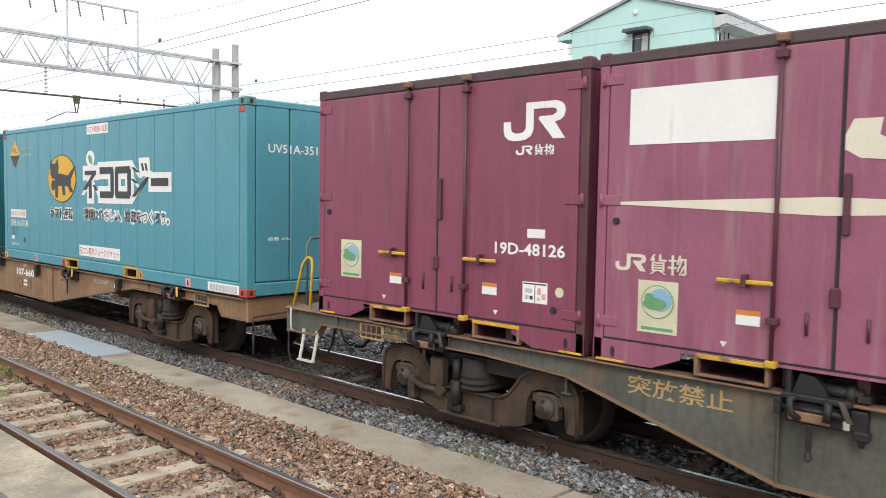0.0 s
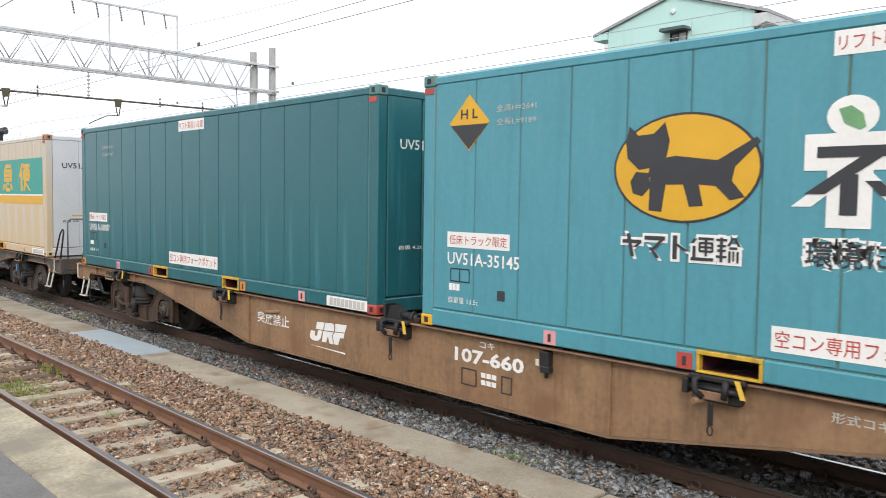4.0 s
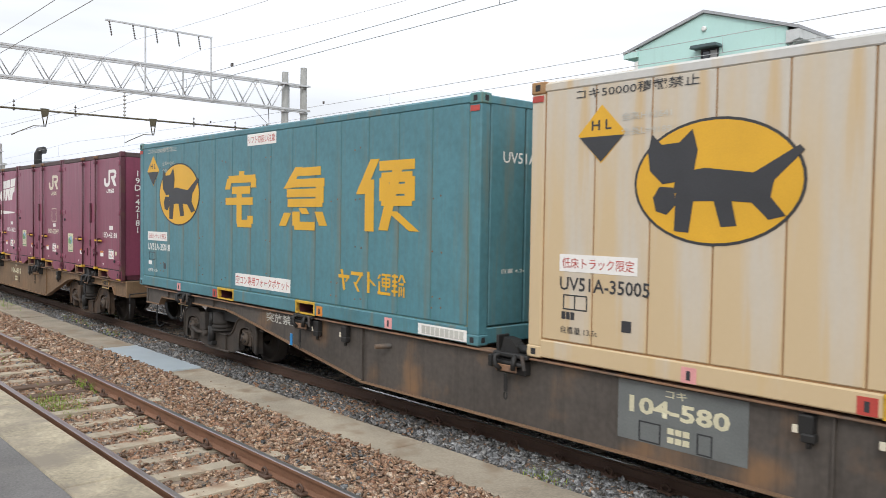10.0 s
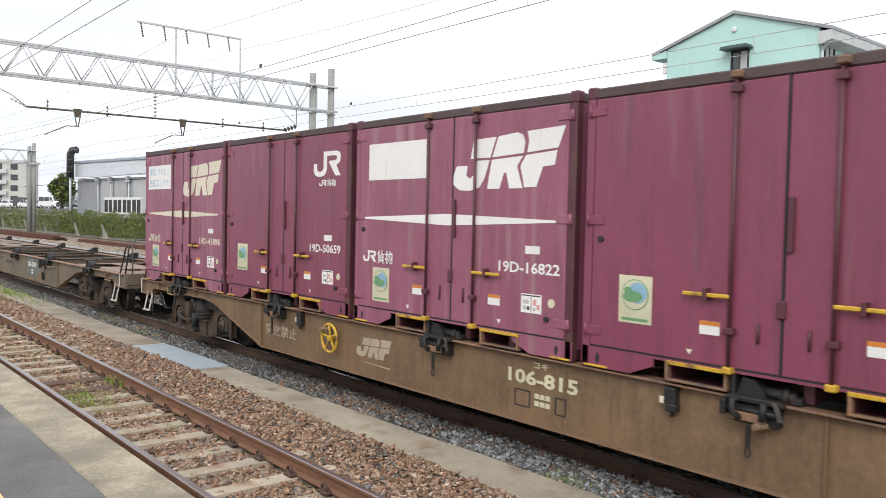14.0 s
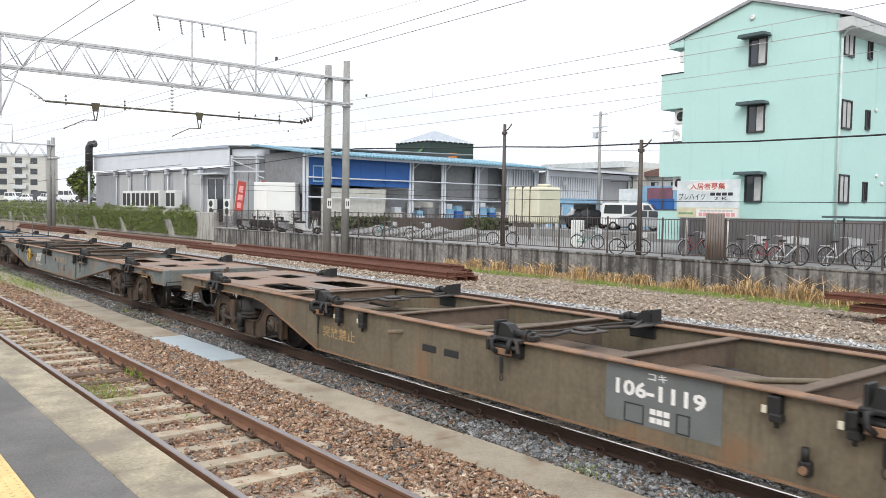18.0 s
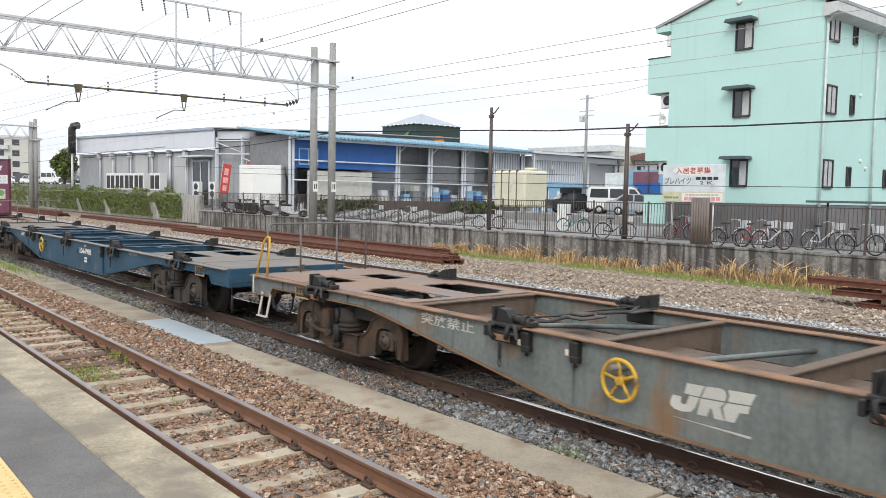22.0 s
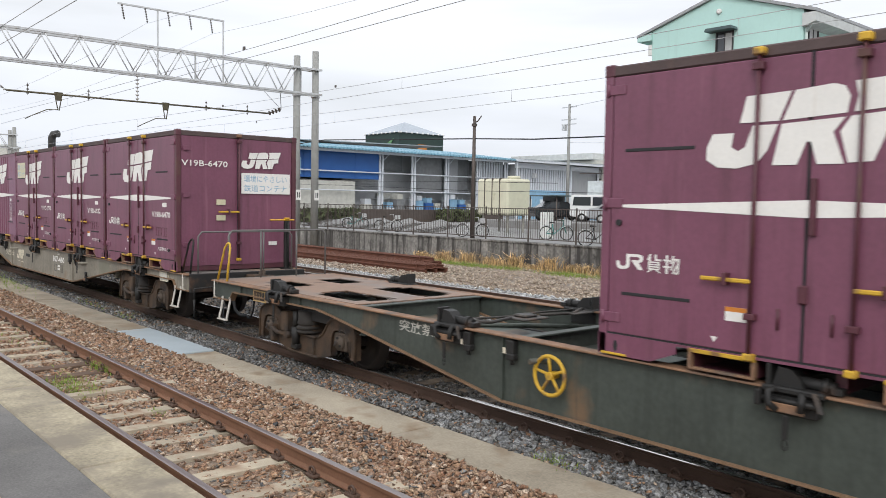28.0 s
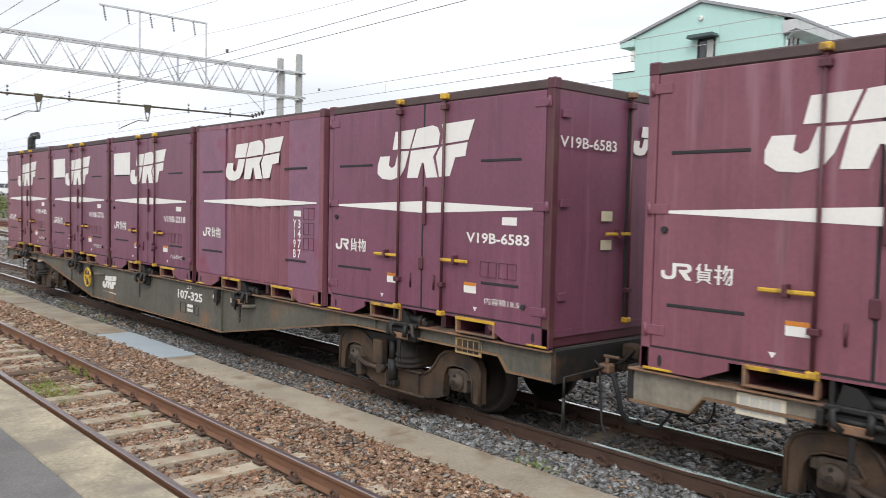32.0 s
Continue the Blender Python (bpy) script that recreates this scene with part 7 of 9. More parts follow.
M_GUTTER = surf("pale_drainpipe", (0.52, 0.60, 0.57), 0.5, bump=0)
M_EAVE = surf("white_eave_board", (0.55, 0.57, 0.56), 0.7, bump=0.02)
M_ACU = surf("white_air_conditioner_case", (0.72, 0.72, 0.69), 0.5, dark=0.93, lite=1.04, scale=1.0, fine=12, bump=0.01)
M_SHED = surf("grey_profiled_cladding", (0.34, 0.35, 0.36), 0.6, 0.1, dark=0.85, lite=1.08, scale=0.5, bump=0.05, dirt=(0.24, 0.24, 0.24), dirt_amt=0.3, streak=True)
M_SHEDLT = surf("pale_grey_fascia", (0.60, 0.625, 0.66), 0.55, dark=0.93, lite=1.04, scale=0.6, fine=8, bump=0.01)
M_BLUEWALL = surf("blue_tarpaulin_wall", (0.018, 0.10, 0.33), 0.55, dark=0.85, lite=1.1, scale=0.8, bump=0.1)
M_BLUEROOF = surf("pale_blue_roof_sheet", (0.22, 0.40, 0.50), 0.5, bump=0.04)
M_LTBLUE = surf("light_blue_sheet", (0.24, 0.42, 0.58), 0.6, bump=0.05)
M_CREAMWALL = surf("cream_wall", (0.53, 0.52, 0.47), 0.8, bump=0.05)
# grey chosen for how dim interiors look, shade in the colour
M_DARKIN = surf("dim_interior_shade_grey", (0.22, 0.225, 0.23), 0.9, bump=0.05)
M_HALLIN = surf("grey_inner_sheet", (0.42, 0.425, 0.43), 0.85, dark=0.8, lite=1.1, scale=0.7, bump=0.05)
M_DKGREENB = surf("black_green_cladding", (0.02, 0.045, 0.038), 0.6, bump=0.03)
M_TANK = surf("yellowed_plastic_tank", (0.62, 0.59, 0.45), 0.5, dark=0.9, lite=1.06, bump=0.05, dirt=(0.42, 0.40, 0.26), dirt_amt=0.25)
M_CARWHITE = surf("white_car_paint", (0.72, 0.72, 0.71), 0.25, dark=0.97, lite=1.02, bump=0, coat=0.6)
M_CARDARK = surf("black_car_paint", (0.02, 0.021, 0.024), 0.25, dark=0.95, bump=0, coat=0.6)
M_CARSILVER = surf("silver_car_paint", (0.42, 0.43, 0.44), 0.3, 0.5, dark=0.95, bump=0, coat=0.6)
M_TYRE = surf("tyre_rubber", (0.022, 0.022, 0.022), 0.85, bump=0.05)
M_TIN = surf("rusty_corrugated_tin", (0.20, 0.17, 0.15), 0.7, 0.1, bump=0.1, dirt=(0.16, 0.09, 0.06), dirt_amt=0.35, streak=True)
M_CHROME = surf("bicycle_metal", (0.62, 0.62, 0.62), 0.4, 0.3, bump=0)
M_DULLRED = surf("dull_red_sheet", (0.20, 0.085, 0.12), 0.7, bump=0.05)
M_SIGNSKY = surf("pale_sign_board", (0.66, 0.71, 0.72), 0.5, bump=0)
M_ROOFTILE = surf("brown_roof_tile", (0.16, 0.09, 0.075), 0.8, bump=0.1)
M_OLDRAIL = surf("deep_rusted_rail", (0.115, 0.042, 0.024), 0.9, dark=0.55, lite=1.35, scale=4, bump=0.25)

# overhead line portal over the tracks
GX, BEAM0, BEAM1 = -41.0, 8.52, 9.95


def portal(x, ypoles, y_end, z0, z1, top, detail=True):
    p = thing("overhead_portal", "grey lattice steel portal on two round concrete poles", "portal", "overhead portals")
    for y, h in zip(ypoles, top):
        d = Mesh()
        d.lathe([(0.0001, -0.5), (0.245, -0.5), (0.19, h), (0.0001, h)], (x, y, 0), "z", 16)
        po = part("pole", d, M_POLE, p, "tapered grey concrete pole")
        for z in (z0 - 0.12, z1 + 0.02):
            part("pole_band", Mesh().lathe([(0.20, -0.05), (0.255, -0.05), (0.255, 0.05), (0.20, 0.05)], (x, y, z), "z", 14), M_GALV, po)
        if detail:
            pl = part("number_plate", Mesh().cbox(x + 0.235, x + 0.25, y - 0.16, y + 0.16, 2.35, 2.95, 0.004), M_WHITE, po, "white plate with dark worn figures")
            part("figure", Mesh().box(x + 0.2505, x + 0.253, y - 0.09, y - 0.03, 2.5, 2.8).box(x + 0.2505, x + 0.253, y + 0.02, y + 0.09, 2.5, 2.8), M_BLACK, pl)
    ya = max(ypoles) + 0.25
    for k, (dx, z) in enumerate(((-0.32, z0), (0.32, z0), (-0.32, z1), (0.32, z1))):
        part("chord", Mesh().cbox(x + dx - 0.045, x + dx + 0.045, y_end, ya, z - 0.055, z + 0.055, 0.008), M_GALV, p)
    n = int((min(ypoles) - 0.2 - y_end) / 0.82)
    step = (min(ypoles) - 0.2 - y_end) / n
    br = Mesh().tube((0, 0, z0), (0, step, z1), 0.032, 6).build("brace")
    br2 = Mesh().tube((0, 0, z1), (0, step, z0), 0.032, 6).build("brace")
    for m in (br, br2):
        m.materials.append(M_GALV)
    for dx in (-0.32, 0.32):
        for i in range(n):
            part("brace", (br, br2)[i % 2], M_GALV, p, at=pose(x + dx, y_end + i * step, 0))
    for i in range(0, n, 2):
        part("tie", Mesh().tube((x - 0.32, y_end + i * step, z0), (x + 0.32, y_end + i * step, z0), 0.022, 5).tube((x - 0.32, y_end + i * step + step, z1), (x + 0.32, y_end + i * step + step, z1), 0.022, 5), M_GALV, p)
    for y in (min(ypoles) + 0.25, 18.0 if detail else 17.0):
        part("post", Mesh().cbox(x - 0.04, x + 0.04, y - 0.04, y + 0.04, z0, z1, 0.006), M_GALV, p)
    return p


def insulator_string(d, a, b, n, r):
    a, b = Vector(a), Vector(b)
    d.tube(a, b, 0.014, 5)
    for i in range(n):
        c = a.lerp(b, (i + 0.5) / n)
        u = (b - a).normalized() * 0.035
        d.tube(c - u, c + u, r, 10, r * 0.55)
    return d


main_portal = portal(GX, (24.12, 25.36), -2.0, BEAM0, BEAM1, (10.65, 11.05))
fr = part("feeder_frame", Mesh().cbox(GX - 0.04, GX + 0.04, 14.0, 19.62, 11.85, 11.94, 0.008), M_GALV, main_portal, "raised steel bar with hanging insulators")
for y in (16.0, 19.57):
    part("post", Mesh().cbox(GX - 0.035, GX + 0.035, y - 0.035, y + 0.035, BEAM0 + 0.1, 11.86, 0.006), M_GALV, fr)
for i in range(5):
    y = 14.2 + i * 1.16
    part("hanging_insulator", insulator_string(Mesh(), (GX, y, 11.86), (GX, y + 0.12, 11.15), 6, 0.055), M_INSUL, fr)
part("chord", Mesh().box(GX - 0.03, GX + 0.03, 6.9, 7.2, 6.3, BEAM0 + 1.5), M_GALV, main_portal)
lower = part("span_tube", Mesh().tube((GX, 9.0, 7.13), (GX, 22.3, 7.2), 0.045, 8), M_PIPE, main_portal, "rusty olive tube hung across the tracks")
part("span_insulator", insulator_string(Mesh(), (GX, 22.3, 7.2), (GX, 23.1, 7.5), 4, 0.13), M_INSUL, lower)
part("strut", Mesh().path([(GX, 23.1, 7.5), (GX, 23.05, BEAM0), (GX, 23.1, 7.5), (GX, 21.9, BEAM0)], 0.022, 6), M_GALV, lower)
part("strut", Mesh().path([(GX, 9.0, 7.13), (GX, 8.4, 7.6), (GX, 7.3, 8.1), (GX, 7.1, 8.3)], 0.03, 6), M_GALV, lower)
part("span_insulator", insulator_string(Mesh(), (GX, 9.0, 7.13), (GX, 8.3, 7.45), 4, 0.07), M_INSULW, lower)
part("hanging_insulator", insulator_string(Mesh(), (GX, 14.95, BEAM0), (GX, 14.95, 7.2), 7, 0.10), M_INSULW, lower)
for y in (11.23, 16.4):
    st = part("steady_bracket", Mesh().tube((GX, y - 0.18, 7.25), (GX, y - 0.03, 6.4), 0.028, 6).tube((GX, y + 0.18, 7.25), (GX, y + 0.03, 6.4), 0.028, 6).cbox(GX - 0.04, GX + 0.04, y - 0.14, y + 0.14, 6.85, 7.25, 0.01), M_PIPE, lower)
    part("steady_arm", Mesh().path([(GX, y, 6.42), (GX, y - 0.5, 6.4), (GX, y - 1.2, 6.05), (GX, y - 1.45, 5.9)], 0.022, 6), M_PIPE, st)
for y, z in ((9.9, 7.0), (12.6, 6.9), (18.6, 6.9), (21.0, 6.95)):
    part("pin_insulator", insulator_string(Mesh(), (GX, y, 7.0), (GX, y, 7.55), 3, 0.06), M_INSUL, lower)
dp = part("drop_column", Mesh().cbox(GX - 0.05, GX + 0.05, 7.02, 7.12, 6.2, BEAM1 + 0.1, 0.008), M_GALV, main_portal, "hanging steel drop column with braces")
part("strut", Mesh().tube((GX, 7.07, 6.25), (GX, 7.9, BEAM0), 0.04, 6).tube((GX, 7.07, 7.9), (GX, 7.6, 7.9), 0.025, 6), M_GALV, dp)
for z in (6.7, 7.4):
    part("bracket_arm", insulator_string(Mesh().tube((GX, 7.0, z), (GX, 5.2, z + 0.12), 0.03, 6), (GX, 5.2, z + 0.12), (GX, 4.7, z + 0.15), 4, 0.06), M_PIPE, dp)
portal2 = portal(-97.0, (21.6, 22.05), -2.0, 7.5, 8.9, (9.4, 9.75), False)
part("feeder_frame", Mesh().path([(-97, 12.5, 10.85), (-97, 18.0, 10.85), (-97, 18.0, 8.9)], 0.05, 6), M_GALV, portal2)
part("post", Mesh().tube((-97, 14.3, 8.9), (-97, 14.3, 10.85), 0.05, 6), M_GALV, portal2)


def wire(name, lab, y, z, sag, r, x0=-41.0, far=True):
    pts = []
    spans = ((-97.0, -41.0), (-41.0, 14.0)) if far else ((x0, 14.0),)
    for a, b in spans:
        for i in range(13):
            u = i / 12
            pts.append((a + (b - a) * u, y, z - sag * 4 * u * (1 - u)))
    return thing(name, lab, "wire", "overhead wires", data=Mesh().path(pts, r, 5), material=M_WIRE)


for y, zc, zm in ((3.36, 4.93, 5.55), (7.1, 4.96, 5.45), (12.4, 5.16, 5.75), (16.3, 5.2, 5.85)):
    cw = wire("contact_wire", "straight dark contact wire over a track", y, zc, 0.0, 0.006)
    mw = wire("messenger_wire", "sagging messenger wire over a track", y, zm, 0.33, 0.006)
    for x in range(-88, 10, 9):
        u = ((x + 97) / 56) if x < -41 else (x + 41) / 55
        part("dropper", Mesh().tube((x, y, zc), (x, y, zm - 0.33 * 4 * u * (1 - u)), 0.004, 4), M_WIRE, mw)
for y, z in ((15.4, 11.1), (18.9, 11.1)):
    wire("feeder_wire", "thin feeder wire high over the tracks", y, z, 0.8, 0.008)
# bird-like clamps on the wires are left as small dark knobs
for x, y, z in ((-19, 12.4, 5.5), (-31, 16.3, 5.6), (-14, 7.1, 5.15), (-26, 12.4, 5.52)):
    thing("wire_clamp", "small dark clamp on an overhead wire", "clamp", data=Mesh().cbox(x - 0.03, x + 0.03, y - 0.02, y + 0.02, z - 0.03, z + 0.04, 0.008), material=M_INSUL)

# retaining wall, ivy wall
wall = thing("retaining_wall", "stained low concrete retaining wall", "wall", kind="structure")
x = -61.2
while x < 16:
    part("wall_segment", Mesh().cbox(x + 0.006, x + 5.494, 25.7, 26.05, -0.6, 0.62, 0.015), M_WALLC, wall)
    part("wall_cap", Mesh().cbox(x + 0.006, x + 5.494, 25.66, 26.08, 0.60, 0.68, 0.012), M_WALLC, wall)
    x += 5.5
part("wall_segment", Mesh().cbox(-66.5, -61.25, 25.65, 26.1, -0.35, 1.9, 0.03), M_WALLP, wall, "pale peeling concrete wall end")
part("wall_segment", Mesh().box(-170, -66.5, 25.7, 26.05, -0.35, 2.0), M_WALLP, wall)


WALLFOOT = -0.46


def blades(nm, lab, cat, spots, material, lean=0.35, broad=0.008):
    """Tufts of grass: (x, y, spread x, spread y, height, count, base z)."""
    vv, n = [], 0
    for x, y, sx, sy, h, cnt, z in spots:
        bx, by = x + rng.normal(0, sx, cnt), y + rng.normal(0, sy, cnt)
        hh = h * rng.uniform(0.4, 1.15, cnt)
        a = rng.uniform(0, 2 * np.pi, cnt)
        lx, ly = rng.normal(0, lean, cnt) * hh, rng.normal(0, lean, cnt) * hh
        w = 0.004 + broad * hh
        wx, wy = w * np.cos(a), w * np.sin(a)
        base = np.stack([bx, by, np.full(cnt, z)], 1)
        mid = base + np.stack([lx * 0.35, ly * 0.35, hh * 0.6], 1)
        tip = base + np.stack([lx * 1.5, ly * 1.5, hh * rng.uniform(0.6, 1.0, cnt)], 1)
        off = np.stack([wx, wy, np.zeros(cnt)], 1)
        vv.append(np.stack([base - off, base + off, mid + off * 0.8, mid - off * 0.8, tip], 1).reshape(-1, 3))
        n += cnt
    v = np.concatenate(vv)
    f = []
    for i in range(n):
        o = 5 * i
        f += [(o, o + 1, o + 2, o + 3), (o + 3, o + 2, o + 4)]
    me = bpy.data.meshes.new(nm)
    me.from_pydata(v.tolist(), [], f)
    me.materials.append(material)
    return thing(nm, lab, cat, kind="stuff", data=me)


straw = []
for i in range(62):
    x = -31.5 + i * 0.385 + rng.normal(0, 0.12)
    k = abs(math.sin(i * 1.9) * math.sin(i * 0.73))
    straw.append((x, 25.3 + rng.normal(0, 0.12), 0.13 + 0.12 * k, 0.1, 0.26 + 0.5 * k * k, int(45 + 170 * k), WALLFOOT))
straw += [(-13.0, 25.1, 0.25, 0.15, 0.95, 120, WALLFOOT), (-14.7, 25.2, 0.25, 0.15, 0.9, 110, WALLFOOT), (-11.5, 25.1, 0.3, 0.2, 0.85, 130, WALLFOOT), (-22.0, 25.0, 1.6, 0.3, 0.3, 260, WALLFOOT), (-28.0, 25.0, 1.6, 0.3, 0.35, 260, WALLFOOT)]
blades("dry_grass", "dry straw-coloured grass along the retaining wall", "grass", straw, M_STRAW, 0.42, 0.019)
green = [(x, 24.3 + 0.2 * math.sin(2 * x), 0.6, 0.32, 0.19, 520, WALLFOOT) for x in (-26.5, -25.6, -21, -20.2, -18.2, -16.8, -15.6, -14.0, -12.6, -11.0, -28, -24)]
blades("green_grass", "patches of fresh green grass before the wall", "grass", green, M_GREEN, 0.6)
near = [(-11.95, 3.82, 0.22, 0.05, 0.14, 160, BED), (-11.1, 3.15, 0.35, 0.16, 0.10, 420, BED), (-18.8, 3.3, 0.8, 0.28, 0.10, 420, BED), (-15.5, 3.3, 0.5, 0.25, 0.08, 150, BED), (-12.6, 2.4, 0.3, 0.1, 0.08, 70, BED),
        (-27.5, 5.45, 2.0, 0.2, 0.12, 900, BED + 0.02), (-34, 5.6, 2.4, 0.3, 0.13, 800, BED), (-31, 5.0, 2.5, 0.25, 0.1, 500, BED), (-5.06, 5.85, 0.16, 0.06, 0.11, 110, BED), (-16.9, 5.95, 0.4, 0.06, 0.08, 90, BED), (-19.5, 6.0, 0.7, 0.08, 0.09, 120, BED),
        (-20.5, 7.2, 0.9, 0.3, 0.1, 130, BED), (-9.2, 3.55, 0.1, 0.04, 0.08, 30, BED), (-22, 3.4, 1.2, 0.3, 0.08, 120, BED)]
blades("weeds", "small green weeds between sleepers and stones", "weed", near, M_GREEN, 0.5)

# ivy: many small leaves over the wall's face and top
n = 62000
ix = rng.uniform(-150, -64.5, n)
keep = rng.uniform(0, 1, n) < np.where(ix > -100, 1.0, 0.55)
ix = ix[keep]
n = len(ix)
hump = 0.008 * (-64 - ix) + 0.25 * np.sin(ix * 0.9) + 0.18 * np.sin(ix * 2.3 + 1)
iz = rng.uniform(0.0, 1.0, n) ** 0.9
iz = iz * (2.15 + hump) - 0.1
iy = 25.55 - 0.28 * rng.uniform(0, 1, n) * (0.5 + 0.5 * np.sin(ix * 1.3 + iz * 2)) + np.where(iz > 1.9, rng.uniform(0, 0.6, n), 0)
gap = np.sin(ix * 0.55) + np.sin(ix * 1.37 + iz * 1.5)
sel = (gap > -1.25) | (iz > 1.2)
ix, iy, iz = ix[sel], iy[sel], iz[sel]
n = len(ix)
sz = rng.uniform(0.04, 0.085, n)
u = rng.normal(0, 1, (n, 3))
u /= np.linalg.norm(u, axis=1)[:, None]
w = np.cross(u, rng.normal(0, 1, (n, 3)))
w /= np.linalg.norm(w, axis=1)[:, None]
c = np.stack([ix, iy, iz], 1)
q = np.stack([c - u * sz[:, None], c + w * sz[:, None] * 0.75, c + u * sz[:, None], c - w * sz[:, None] * 0.75], 1).reshape(-1, 3)
ivy_me = bpy.data.meshes.new("ivy")
ivy_me.from_pydata(q.tolist(), [], np.arange(4 * n).reshape(-1, 4).tolist())
ivy_me.materials.append(M_IVY)
thing("ivy", "dense green ivy climbing over a low wall", "ivy", kind="stuff", data=ivy_me)

# fence on the wall
fence = thing("fence", "brown steel picket fence on the retaining wall", "fence", kind="structure")
FX0, FX1, PITCH = -61.0, 12.0, 2.69
posts = [-32.25 + PITCH * k for k in range(-11, 17)]
for x in posts:
    part("post", Mesh().cbox(x - 0.03, x + 0.03, 25.835, 25.895, 0.66, 2.2, 0.008), M_FENCE, fence)
for a, b in zip(posts, posts[1:]):
    part("fence_rail", Mesh().cbox(a + 0.03, b - 0.03, 25.845, 25.885, 2.115, 2.15, 0.006), M_FENCE, fence)
    part("fence_rail", Mesh().cbox(a + 0.03, b - 0.03, 25.845, 25.885, 0.80, 0.84, 0.006), M_FENCE, fence)
pk = Mesh().box(-0.008, 0.008, -0.008, 0.008, 0.84, 2.115).build("picket")
pk.materials.append(M_FENCE)
rest = Mesh()
for i in range(int((posts[-1] - posts[0]) / 0.1345)):
    x = posts[0] + i * 0.1345
    if -43 < x < -6.5:
        part("picket", pk, M_FENCE, fence, at=pose(x, 25.865, 0))
    else:
        rest.box(x - 0.008, x + 0.008, 25.857, 25.873, 0.84, 2.115)
tagged(part("pickets", rest, M_FENCE, fence), kind="stuff")
tin = thing("tin_panel", "rusty corrugated tin panel tied to the fence", "panel")
for i in range(7):
    part("corrugation", Mesh().lathe([(0.02, 0.70), (0.052, 0.70), (0.052, 2.38), (0.02, 2.38)], (-16.80 + i * 0.105, 25.78, 0), "z", 8), M_TIN, tin)

# stacked old rails
def rail_pile(x0, x1, y0, layers, gap=0.0, lead=0.0):
    p = thing("rail_stack", "stack of long deeply rusted rails lying on the gravel", "rail stack", "rail stacks")
    for k, cnt in enumerate(layers):
        for i in range(cnt):
            sh = 0.5 * math.sin(i * 2.1 + k) + 0.35 * k
            me = recalc(rail_mesh(x0 + (sh * 0.6 if not gap else 0.05 * math.sin(i * 3)) - lead * k, x1 - abs(sh) * 0.8).build("rail"))
            me.materials.append(M_OLDRAIL)
            part("rail", me, M_OLDRAIL, p, at=pose(0, y0 + 0.17 * i + 0.05 * k, BED - 0.031 * (y0 - 16.0) + 0.153 + (0.156 + gap) * k))
        if gap and k:
            for x in (x0 + 0.6, x0 + 4.0, x0 + 8.0, x0 + 12.0):
                zt = BED - 0.031 * (y0 - 16.0) + (0.156 + gap) * k
                part("spacer", Mesh().cbox(x, x + 0.12, y0 - 0.1, y0 + 0.17 * cnt, zt - gap - 0.002, zt, 0.006), M_WOOD, p)
    return p


rail_pile(-49, -22.6, 18.75, (9, 7))
rail_pile(-46, -24.2, 20.4, (6, 5, 4))
rail_pile(-74, -50, 20.2, (6, 5))
rail_pile(-100, -76, 19.0, (7, 6, 4))
rail_pile(-8.9, 16, 21.2, (6, 6, 6), 0.1, 0.68)

# poles with cable at the lot's edge
for x, h, lab in ((-29.0, 6.6, "brown steel lamp pole with a small top bracket"), (-20.78, 5.36, "short brown steel cable pole")):
    p = thing("utility_pole", lab, "pole", "cable poles")
    part("pole", Mesh().lathe([(0.0001, 0.6), (0.12, 0.6), (0.075, h), (0.0001, h)], (x, 27, 0), "z", 10), M_FENCE, p)
    part("bracket", Mesh().path([(x, 27, h - 0.35), (x + 0.25, 27, h - 0.25), (x + 0.5, 27, h - 0.02)], 0.03, 6).cbox(x - 0.1, x + 0.1, 26.9, 27.1, h - 0.5, h - 0.36, 0.01), M_FENCE, p)
cab = [(-150, 26.8, 5.6), (-97, 26.8, 5.7), (-70, 26.8, 5.5), (-55, 26.8, 5.65), (-41, 26.0, 5.95), (-35, 26.6, 5.72), (-29, 27, 5.5), (-25, 27, 5.28), (-20.8, 27, 5.2), (-16, 27, 5.02), (-11.8, 27, 4.97), (-5, 27, 5.0), (4, 27, 5.15), (15, 27, 5.4)]
thing("telephone_cable", "thick dark twisted cable strung along poles", "cable", data=Mesh().path(cab, 0.03, 6), material=M_RUBBER_HOLE)
cab2 = [(-60, 27, 3.7), (-41, 27, 3.3), (-29, 27, 2.95), (-20.8, 27, 2.85), (-11.8, 27, 2.8), (0, 27, 2.85), (14, 27, 3.0)]
thing("low_cable", "thin dark cable strung low behind the fence", "cable", data=Mesh().path(cab2, 0.012, 5), material=M_RUBBER_HOLE)
cab3 = [(-75, 29, 4.5), (-55, 29, 4.0), (-41, 29, 3.55), (-29, 27, 3.4), (-24, 27.5, 3.3)]
thing("low_cable", "thin cable running from the lamp pole", "cable", data=Mesh().path(cab3, 0.012, 5), material=M_RUBBER_HOLE)

# the mint apartment house
def window(house, x, y, z, w, h, side, split=True):
    """A dark-framed sliding window; side 0 looks to the tracks, 1 along them."""
    m = pose(x, y, z) if side == 0 else pose(x, y, z, 0, 0, 90)
    wd = part("window", Mesh().box(0, w, 0.0, 0.06, 0, h), M_PANE, house, at=m)
    part("frame", Mesh().box(-0.05, 0, -0.05, 0.08, -0.05, h + 0.05).box(w, w + 0.05, -0.05, 0.08, -0.05, h + 0.05).box(0, w, -0.05, 0.08, h, h + 0.05).box(0, w, -0.07, 0.08, -0.06, 0).box(w / 2 - 0.02, w / 2 + 0.02, -0.03, 0.0, 0, h), M_DKFRAME, wd)
